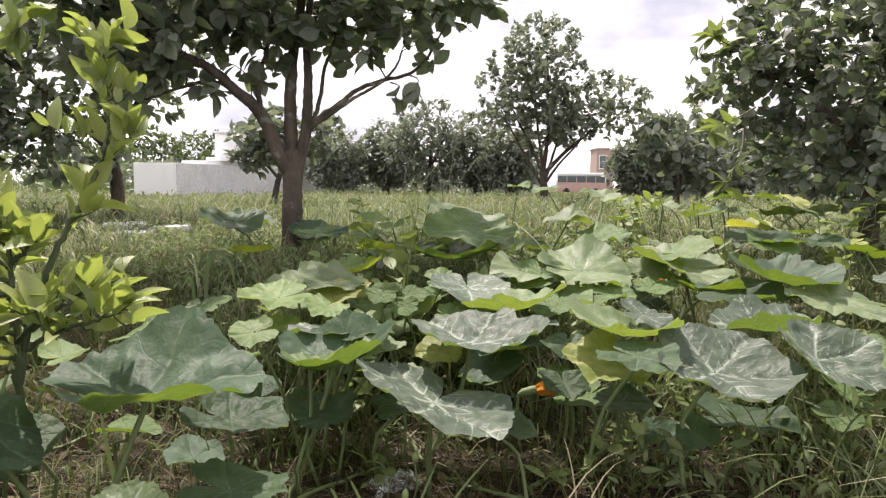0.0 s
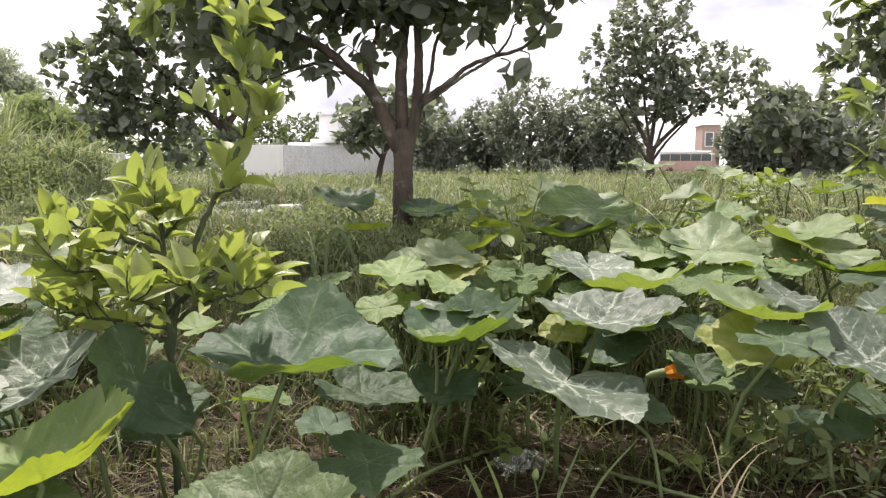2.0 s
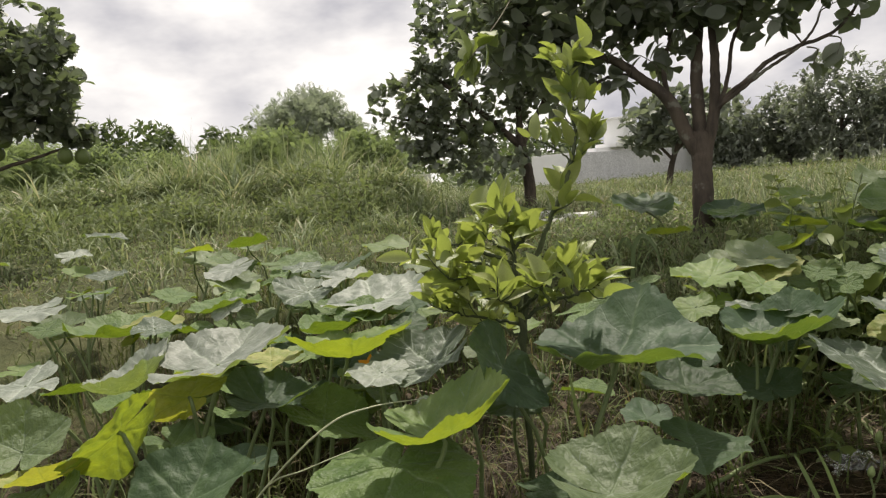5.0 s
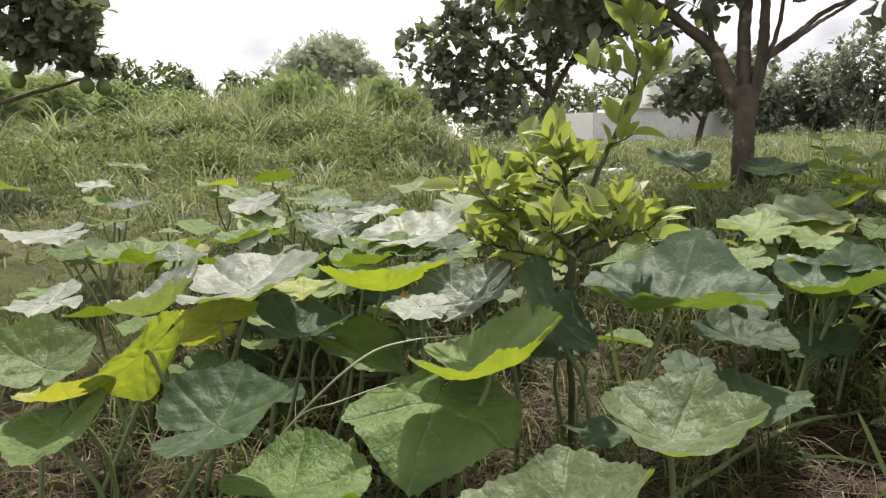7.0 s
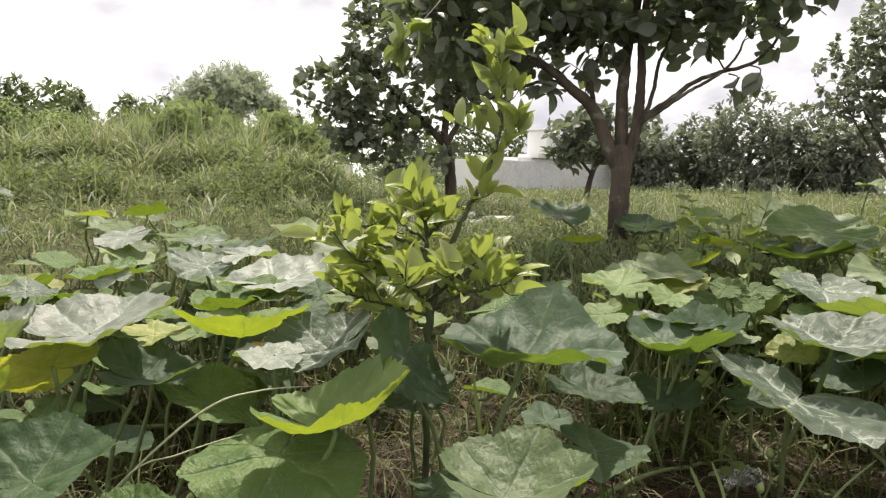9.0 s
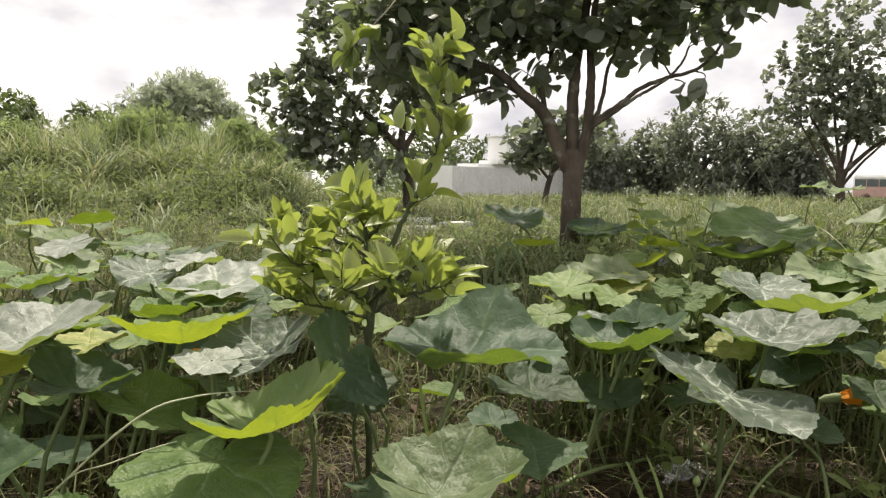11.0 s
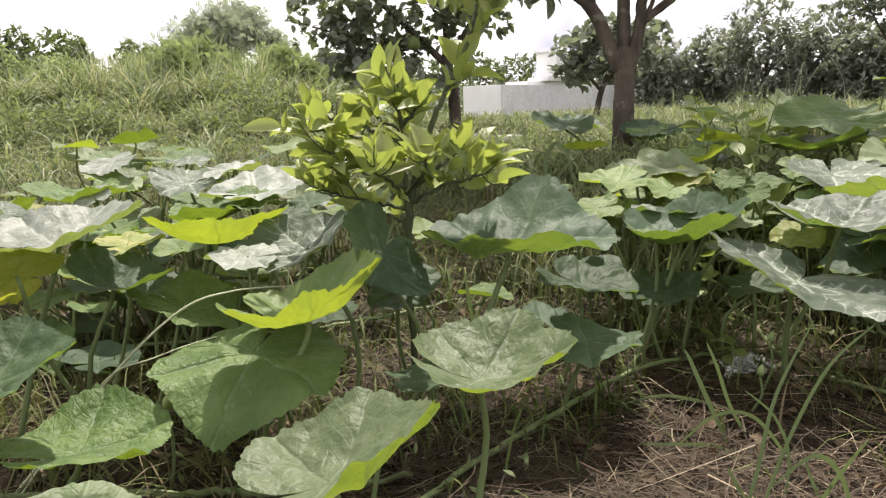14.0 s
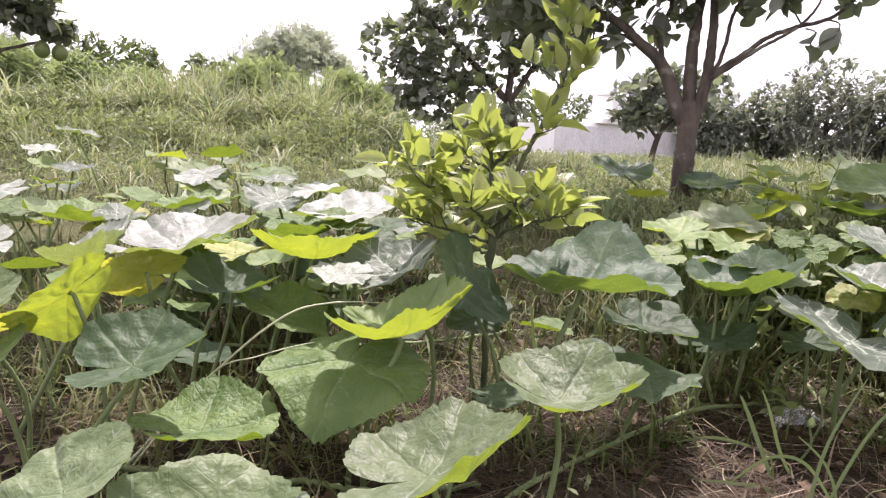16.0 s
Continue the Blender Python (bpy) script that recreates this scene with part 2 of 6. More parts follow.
M_GROUND = ground_material()
M_P = {
    "green": pumpkin_material("leaf_green", c4(0.070, 0.125, 0.032), c4(0.135, 0.20, 0.062), 0.8, c4(0.19, 0.27, 0.018), 0.35, 0.34, 0.24, 0.60),
    "mid": pumpkin_material("leaf_mid", c4(0.080, 0.120, 0.046), c4(0.152, 0.198, 0.094), 0.6, c4(0.26, 0.35, 0.02), 0.45, 0.34, 0.34, 0.40, 0.11),
    "grey": pumpkin_material("leaf_grey", c4(0.062, 0.088, 0.058), c4(0.112, 0.142, 0.098), 0.8, c4(0.16, 0.235, 0.03), 0.95, 0.34, 0.24, 0.26, 0.08),
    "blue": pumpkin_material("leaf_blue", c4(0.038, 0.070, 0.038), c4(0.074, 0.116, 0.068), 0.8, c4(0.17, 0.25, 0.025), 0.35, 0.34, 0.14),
    # Whitened base colour stands in for sun and sky glare on the blade.
    "pale": pumpkin_material("leaf_glare", c4(0.140, 0.168, 0.128), c4(0.245, 0.270, 0.225), 0.9, c4(0.25, 0.32, 0.05), 0.9, 0.34, 0.5, 0.3, 0.25),
    "soft": pumpkin_material("leaf_soft", c4(0.115, 0.160, 0.072), c4(0.205, 0.250, 0.130), 0.9, c4(0.26, 0.34, 0.04), 0.62, 0.34, 0.26, 0.25, 0.05),
    "yellow": pumpkin_material("leaf_yellow", c4(0.20, 0.25, 0.06), c4(0.40, 0.39, 0.15), 1.0, c4(0.46, 0.46, 0.04), 0.3, 0.42),
    # Deeper copy of the green: shade under other leaves is put into its colour.
    "dark": pumpkin_material("leaf_dark_shade", c4(0.036, 0.066, 0.030), c4(0.066, 0.105, 0.050), 0.8, c4(0.20, 0.30, 0.03), 0.3, 0.34, 0.16),
    "lime": pumpkin_material("leaf_lime", c4(0.11, 0.175, 0.05), c4(0.20, 0.26, 0.10), 0.8, c4(0.33, 0.40, 0.026), 0.5, 0.42, 0.24, 0.24),
}
M_STALK = Nodes("stalk")
_s = M_STALK.noise(45.0, 3.0)
M_STALK = M_STALK.solid(M_STALK.mix(_s, c4(0.085, 0.125, 0.045), c4(0.16, 0.20, 0.085)), 0.6, M_STALK.bump(_s, 0.3, 0.003))
# Base colours lifted to stand in for veiling haze over the dark crowns.
M_CITRUS = foliage_material("citrus_leaf", c4(0.115, 0.134, 0.104), c4(0.250, 0.270, 0.212), c4(0.20, 0.255, 0.09), 0.32, 0.46, spec=0.6)
# Farther citrus: paled and greyed more, with distance haze in the colour.
M_CITRUS_HAZED = foliage_material("citrus_leaf_hazed", c4(0.145, 0.164, 0.136), c4(0.262, 0.282, 0.228), c4(0.22, 0.26, 0.14), 0.34, 0.48)
M_YOUNG = foliage_material("young_citrus_leaf", c4(0.095, 0.145, 0.028), c4(0.33, 0.355, 0.135), c4(0.40, 0.47, 0.09), 0.40, 0.36, island=False, spec=0.5)
M_SHOOT = foliage_material("shoot_leaf", c4(0.12, 0.165, 0.055), c4(0.22, 0.26, 0.10), c4(0.30, 0.37, 0.07), 0.36, 0.5)
M_BUSH = foliage_material("bush_leaf", c4(0.128, 0.170, 0.084), c4(0.23, 0.275, 0.152), c4(0.32, 0.40, 0.14), 0.44, 0.65, spec=0.2)
# Grey-green foliage, raised in tone to carry haze beyond the bank.
M_GREYTREE = foliage_material("grey_leaf", c4(0.20, 0.23, 0.175), c4(0.31, 0.335, 0.265), c4(0.36, 0.41, 0.26), 0.42, 0.6, spec=0.3)
M_FARTREE = foliage_material("far_leaf", c4(0.07, 0.10, 0.05), c4(0.14, 0.17, 0.09), c4(0.16, 0.22, 0.05), 0.25, 0.6)
M_WEED = foliage_material("weed_leaf", c4(0.105, 0.138, 0.064), c4(0.19, 0.22, 0.12), c4(0.27, 0.33, 0.10), 0.34, 0.65, spec=0.2)
M_GRASS = grass_material("grass_near", (c4(0.060, 0.088, 0.026), c4(0.115, 0.150, 0.048)), c4(0.17, 0.138, 0.085), 0.16)
M_TALL = grass_material("grass_tall", (c4(0.095, 0.135, 0.062), c4(0.32, 0.37, 0.225)), c4(0.42, 0.40, 0.30), 0.10, 0.36, 0.1)
M_LAWN = grass_material("grass_lawn", (c4(0.10, 0.122, 0.055), c4(0.18, 0.22, 0.115)), c4(0.30, 0.275, 0.19), 0.18, 0.32, 0.15)
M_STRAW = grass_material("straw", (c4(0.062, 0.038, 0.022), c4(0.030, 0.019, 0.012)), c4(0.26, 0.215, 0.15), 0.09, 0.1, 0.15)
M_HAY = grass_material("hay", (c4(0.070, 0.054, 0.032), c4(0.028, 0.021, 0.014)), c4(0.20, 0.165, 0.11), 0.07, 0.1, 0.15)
M_DEAD = foliage_material("dead_leaf", c4(0.055, 0.036, 0.022), c4(0.17, 0.125, 0.075), c4(0.16, 0.10, 0.04), 0.12, 0.75, spec=0.2)
M_BARK = bark_material("bark", c4(0.046, 0.038, 0.031), c4(0.13, 0.104, 0.080))
M_TWIG = bark_material("twig", c4(0.07, 0.06, 0.04), c4(0.15, 0.14, 0.09), 40.0)
M_SAPSTEM = bark_material("green_stem", c4(0.035, 0.045, 0.022), c4(0.09, 0.11, 0.05), 40.0)
M_FRUIT = Nodes("pomelo_skin")
_n = M_FRUIT.noise(120.0, 2.0)
M_FRUIT = M_FRUIT.solid(M_FRUIT.mix(_n, c4(0.075, 0.11, 0.028), c4(0.12, 0.155, 0.045)), 0.5, M_FRUIT.bump(_n, 0.3, 0.002))


# ---- mesh helpers ----
rng = np.random.default_rng(7)


def mesh_np(name, verts, faces, mat, uv=None, smooth=True):
    """A mesh from arrays: verts (n, 3), faces (m, 3 or 4)."""
    verts, faces = np.asarray(verts, dtype=np.float32), np.asarray(faces, dtype=np.int32)
    me = bpy.data.meshes.new(name)
    k = faces.shape[1]
    me.vertices.add(len(verts))
    me.vertices.foreach_set("co", verts.ravel())
    me.loops.add(faces.size)
    me.loops.foreach_set("vertex_index", faces.ravel())
    me.polygons.add(len(faces))
    me.polygons.foreach_set("loop_start", np.arange(0, faces.size, k, dtype=np.int32))
    me.polygons.foreach_set("use_smooth", np.full(len(faces), smooth))
    if uv is not None:
        layer = me.uv_layers.new(name="plan")
        layer.data.foreach_set("uv", np.asarray(uv, dtype=np.float32)[faces.ravel()].ravel())
    me.update(calc_edges=True)
    if mat is not None:
        me.materials.append(mat)
    return me


def part(name, me, parent, label="", at=(0, 0, 0)):
    ob = new(name, me)
    ob.parent = parent
    ob.location = at
    if label:
        ob["label"] = label
    return ob


def thing(name, at, label, category, group="", kind=""):
    ob = new(name)
    ob.empty_display_size = 0.05
    ob.location = at
    return tagged(ob, label, category, group, kind)


def bm_mesh(name, bm, mat, smooth=False):
    me = bpy.data.meshes.new(name)
    bm.to_mesh(me)
    bm.free()
    if smooth:
        me.polygons.foreach_set("use_smooth", np.full(len(me.polygons), True))
    me.materials.append(mat)
    return me


def box(bm, lo, hi, bevel=0.0):
    made = bmesh.ops.create_cube(bm, size=1.0)["verts"]
    lo, hi = Vector(lo), Vector(hi)
    for v in made:
        v.co = Vector([lo[i] + (v.co[i] + 0.5) * (hi[i] - lo[i]) for i in range(3)])
    if bevel:
        edges = list({e for v in made for e in v.link_edges})
        bmesh.ops.bevel(bm, geom=edges, offset=bevel, segments=2, affect="EDGES")
    return bm


def ground_z(x, y):
    """Height of the ground: a flat patch that rises gently away from the path, with a bank to the north-west."""
    x, y = np.asarray(x, dtype=float), np.asarray(y, dtype=float)
    d = np.hypot(x, y + 0.1)
    z = np.interp(d, [0, 1.7, 2.3, 3.0, 4.0, 5.8, 9, 15, 40, 100, 400], [0, 0, 0.07, 0.20, 0.29, 0.35, 0.35, 0.31, 0.02, -0.75, -2.5])
    yaw = np.degrees(np.arctan2(-x, y + 0.1))
    w = np.clip((yaw - 30) / 14, 0, 1) * np.clip((150 - yaw) / 30, 0, 1)
    w = w * w * (3 - 2 * w)
    z = z + w * np.interp(d, [0, 4.3, 5.8, 7.2, 9.4, 12, 24, 60], [0, 0, 0.07, 0.15, 0.25, 0.30, 0.30, 0.15])
    z = z + 0.014 * np.sin(3.1 * x + 1.7 * y) * np.sin(2.3 * y - 0.8 * x) + 0.008 * np.sin(9 * x) * np.sin(8 * y + x)
    return z


def gz(x, y):
    return float(ground_z(x, y))


def tube(points, radii, sides=7):
    """Verts and quads of a tapered tube along points."""
    pts = np.asarray(points, dtype=float)
    n = len(pts)
    radii = np.broadcast_to(np.asarray(radii, dtype=float), (n,))
    tan = np.gradient(pts, axis=0)
    tan /= np.linalg.norm(tan, axis=1)[:, None] + 1e-9
    ref = np.array([0.31, 0.93, 0.19]) if abs(tan[0, 2]) > 0.6 else np.array([0.05, 0.1, 1.0])
    u = np.cross(tan, ref)
    u /= np.linalg.norm(u, axis=1)[:, None] + 1e-9
    v = np.cross(tan, u)
    ang = np.linspace(0, 2 * np.pi, sides, endpoint=False)
    ring = pts[:, None] + radii[:, None, None] * (np.cos(ang)[None, :, None] * u[:, None] + np.sin(ang)[None, :, None] * v[:, None])
    i = np.arange(n - 1)[:, None] * sides
    j, j2 = np.arange(sides)[None], (np.arange(sides)[None] + 1) % sides
    f = np.stack([i + j, i + j2, i + sides + j2, i + sides + j], -1).reshape(-1, 4)
    return ring.reshape(-1, 3), f


def join(pieces):
    vs, fs, k = [], [], 0
    for v, f in pieces:
        vs.append(v), fs.append(f + k)
        k += len(v)
    return np.concatenate(vs), np.concatenate(fs)


def spline(points, n):
    """A smooth line through the points."""
    p = np.asarray(points, dtype=float)
    t = np.linspace(0, len(p) - 1, n)
    i = np.clip(t.astype(int), 0, len(p) - 2)
    f = (t - i)[:, None]
    a, b, c, d = p[np.maximum(i - 1, 0)], p[i], p[i + 1], p[np.minimum(i + 2, len(p) - 1)]
    return 0.5 * (2 * b + (c - a) * f + (2 * a - 5 * b + 4 * c - d) * f * f + (3 * b - a - 3 * c + d) * f ** 3)


def leaf_shape(width=0.48, segs=5, fold=0.25, curl=0.25, point=0.75, full=0.8):
    """A small leaf along +x, one unit long: verts and quads, folded on its midrib and curled down."""
    t = np.linspace(0, 1, segs + 1)
    w = width * np.sin(np.pi * np.clip(t, 0.0, 1.0) ** point) ** full * 0.5 + 0.008
    v = []
    for ti, wi in zip(t, w):
        z = -curl * ti * ti
        v += [(ti, -wi, z + fold * wi), (ti, 0, z), (ti, wi, z + fold * wi)]
    f = []
    for s in range(segs):
        b = 3 * s
        f += [(b, b + 3, b + 4, b + 1), (b + 1, b + 4, b + 5, b + 2)]
    return np.array(v), np.array(f)


def frames_from(direction, up, size):
    """Rotation-scale matrices (n, 3, 3) whose x goes along direction and z near up."""
    x = direction / (np.linalg.norm(direction, axis=1)[:, None] + 1e-9)
    y = np.cross(up, x)
    y /= np.linalg.norm(y, axis=1)[:, None] + 1e-9
    z = np.cross(x, y)
    return np.stack([x, y, z], -1) * np.asarray(size)[:, None, None]


def scatter(shape, where, mats):
    v, f = shape
    out = np.einsum("nij,kj->nki", mats, v) + where[:, None]
    faces = f[None] + (np.arange(len(where)) * len(v))[:, None, None]
    return out.reshape(-1, 3), faces.reshape(-1, f.shape[1])


def unit(n, lift=0.0, spread=1.0):
    d = rng.normal(size=(n, 3)) * spread
    d[:, 2] += lift
    return d / np.linalg.norm(d, axis=1)[:, None]


def blades(where, height, width, lean, segs=4, curve=1.0):
    """Grass blades: arrays of places (n, 3), heights, widths and how far they lean over."""
    n = len(where)
    az = rng.uniform(0, 2 * np.pi, n)
    d = np.stack([np.cos(az), np.sin(az)], -1)
    side = np.stack([-np.sin(az + rng.normal(0, 0.6, n)), np.cos(az)], -1)
    t = np.linspace(0, 1, segs + 1)
    out = np.zeros((n, 2 * segs + 2, 3))
    for i, ti in enumerate(t):
        bend = lean * height * ti ** (1 + curve)
        z = height * (ti - 0.5 * np.clip(lean, 0, 1.3) * ti ** 3)
        w = width * (1 - ti ** 1.6) * 0.5 + 0.0004
        c = where[:, :2] + d * bend[:, None]
        for s, sg in ((0, -1), (1, 1)):
            out[:, 2 * i + s, :2] = c + sg * side * w[:, None]
            out[:, 2 * i + s, 2] = where[:, 2] + z
    f = np.array([(2 * i, 2 * i + 1, 2 * i + 3, 2 * i + 2) for i in range(segs)])
    faces = f[None] + (np.arange(n) * (2 * segs + 2))[:, None, None]
    return out.reshape(-1, 3), faces.reshape(-1, 4)


# ---- ground ----
def build_ground():
    s = np.linspace(-1, 1, 261)
    q = 1.1 * np.sinh(6.4 * s) / np.sinh(6.4) * 400 / 1.1
    gx, gy = np.meshgrid(q, q, indexing="ij")
    v = np.stack([gx, gy, ground_z(gx, gy)], -1).reshape(-1, 3)
    n = len(q)
    i, j = np.meshgrid(np.arange(n - 1), np.arange(n - 1), indexing="ij")
    b = (i * n + j).ravel()
    f = np.stack([b, b + n, b + n + 1, b + 1], -1)
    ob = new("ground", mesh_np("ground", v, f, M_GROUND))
    tagged(ob, "brown mulched soil turning to weedy green turf", "ground", kind="structure")


build_ground()


# ---- trees ----
LEAF_A = leaf_shape(0.72, 5, 0.22, 0.25, 0.95)
LEAF_B = leaf_shape(0.42, 4, 0.30, 0.35)
LEAF_S = leaf_shape(0.34, 3, 0.2, 0.3)


def frond(pairs=8, length=0.34, droop=0.35):
    """A feathered leaf, one unit long: pairs of small leaflets along a drooping rib."""
    v, f = [], []
    for i in range(pairs):
        t = 0.12 + 0.88 * i / (pairs - 1)
        for s in (-1, 1):
            ln = length * (1 - 0.75 * abs(t - 0.45))
            p, d = np.array([t, 0, -droop * t * t]), np.array([0.5, s * 0.87, -0.1])
            w = np.array([0.87, -s * 0.5, 0]) * ln * 0.17
            f.append([len(v) + q for q in range(4)])
            v += [p, p + d * ln * 0.5 + w, p + d * ln, p + d * ln * 0.5 - w]
    return np.array(v), np.array(f)


FROND = frond()
SPRAY = frond(7, 0.5, 0.15)


def in_ellipsoids(crowns, n):
    vol = np.array([c[1][0] * c[1][1] * c[1][2] * (c[2] if len(c) > 2 else 1) for c in crowns])
    pick = rng.choice(len(crowns), n, p=vol / vol.sum())
    d = unit(n)
    r = rng.uniform(0, 1, n) ** 0.42
    c = np.array([c[0] for c in crowns])[pick]
    s = np.array([c[1] for c in crowns])[pick]
    return c + d * s * r[:, None]


def tree(name, base, limbs, crowns, twigs, leaves, size, label, mats=(M_BARK, M_TWIG, M_CITRUS), shape=LEAF_A,
         fruits=(), fruit_size=0.055, category="tree", group="", trunk_r=0.05, lift=0.15, jitter=0.05, sides=9):
    """Trunk and limbs along given lines, twigs that reach the crown's points from the nearest limb, and a whorl of leaves on each twig."""
    base = np.array(base, dtype=float)
    ob = thing(name, base, label, category, group)
    pieces, nodes, rads = [], [], []
    for k, (pts, r0, r1) in enumerate(limbs):
        line = spline(np.array(pts, dtype=float), 6 * len(pts))
        line[1:-1] += rng.normal(0, 0.0012, line[1:-1].shape)
        rr = np.linspace(r0, r1, len(line)) * (1 + 0.03 * rng.normal(size=len(line)))
        if k == 0:
            rr[:3] *= np.array([1.35, 1.15, 1.05])
        pieces.append(tube(line - base, rr, sides))
        first = 2 * len(line) // 5 if k == 0 else len(line) // 4
        nodes += list(line[first:]), 
        rads += list(rr[first:]),
    part("trunk", mesh_np("trunk", *join(pieces), mats[0]), ob)
    nodes, rads = np.concatenate([np.array(n) for n in nodes]), np.concatenate([np.array(r) for r in rads])
    ends = in_ellipsoids(crowns, twigs)
    order = np.argsort(np.min(np.linalg.norm(ends[:, None] - nodes[None, ::3], axis=2), axis=1))
    ends = ends[order]
    twig_pieces, tips, outs = [], [], []
    for p in ends:
        d = np.linalg.norm(nodes - p, axis=1) + 0.5 * np.maximum(0, nodes[:, 2] - p[2])
        k = int(np.argmin(d))
        q = nodes[k]
        gap = np.linalg.norm(p - q)
        mid = q + 0.55 * (p - q) + rng.normal(0, 0.10, 3) * gap - np.array([0, 0, -0.08 * gap])
        line = spline([q, mid, p], 6)
        r0 = min(rads[k] * 0.75, 0.004 + 0.012 * gap)
        twig_pieces.append(tube(line, np.linspace(r0, 0.0018, 6), 4))
        nodes = np.concatenate([nodes, line[2:]])
        rads = np.concatenate([rads, np.linspace(r0, 0.002, 6)[2:]])
        tips.append(p), outs.append(p - mid)
    if twig_pieces:
        v, f = join(twig_pieces)
        tagged(part("twig_work", mesh_np("twig_work", v - base, f, mats[1]), ob), kind="stuff")
    tips, outs = np.array(tips), np.array(outs)
    outs /= np.linalg.norm(outs, axis=1)[:, None] + 1e-9
    n = twigs * leaves
    idx = np.repeat(np.arange(twigs), leaves)
    where = tips[idx] - outs[idx] * rng.uniform(0, 0.09, n)[:, None] * (size / 0.09) + rng.normal(0, jitter * size / 0.09 * 0.35, (n, 3))
    go = outs[idx] * 0.55 + unit(n, lift) * 0.9
    up = unit(n, 1.6)
    v, f = scatter(shape, where - base, frames_from(go, up, size * rng.uniform(0.6, 1.25, n)))
    tagged(part("foliage", mesh_np("foliage", v, f, mats[2]), ob), kind="stuff")
    for p in fruits:
        bm = bmesh.new()
        bmesh.ops.create_uvsphere(bm, u_segments=16, v_segments=12, radius=fruit_size)
        for vv in bm.verts:
            vv.co.z *= 1.05 + (0.18 if vv.co.z > 0 else 0.0) * vv.co.z / fruit_size
        fr = part("fruit", bm_mesh("fruit", bm, M_FRUIT, True), ob, "unripe green pomelo fruit", Vector(np.array(p) - base))
    return ob


def on_ground(x, y, dz=0.0):
    return (x, y, gz(x, y) + dz)


BANK_BUSHES = (
    (-8.86, 9.3, 1.8, 0.71, 0.38, 330, "tree"),
    (-8.93, 9.91, 2.02, 0.51, 0.36, 220, "tree"),
    (-8.17, 9.9, 1.61, 0.22, 0.27, 90, "tree"),
    (-5.58, 5.24, 0.96, 0.21, 0.24, 170, "round"),
    (-5.7, 5.69, 1.14, 0.12, 0.11, 70, "round"),
    (-5.59, 6.84, 1.03, 0.34, 0.25, 150, "round"),
    (-6.44, 5.49, 0.86, 0.21, 0.15, 90, "sprawl"),
    (-6.4, 6.81, 0.94, 0.28, 0.25, 140, "sprawl"),
    (-5.33, 7.04, 0.85, 0.25, 0.24, 150, "sprawl"),
    (-7.36, 3.84, 1.08, 0.32, 0.2, 150, "sprawl"),
    (-7.39, 4.56, 1.06, 0.36, 0.18, 160, "low"),
    (-7.27, 3.12, 1.07, 0.47, 0.22, 170, "sprawl"),
    (-7.59, 5.5, 1.05, 0.33, 0.17, 130, "low"),
    (-8.09, 2.69, 0.93, 0.53, 0.3, 160, "low"))


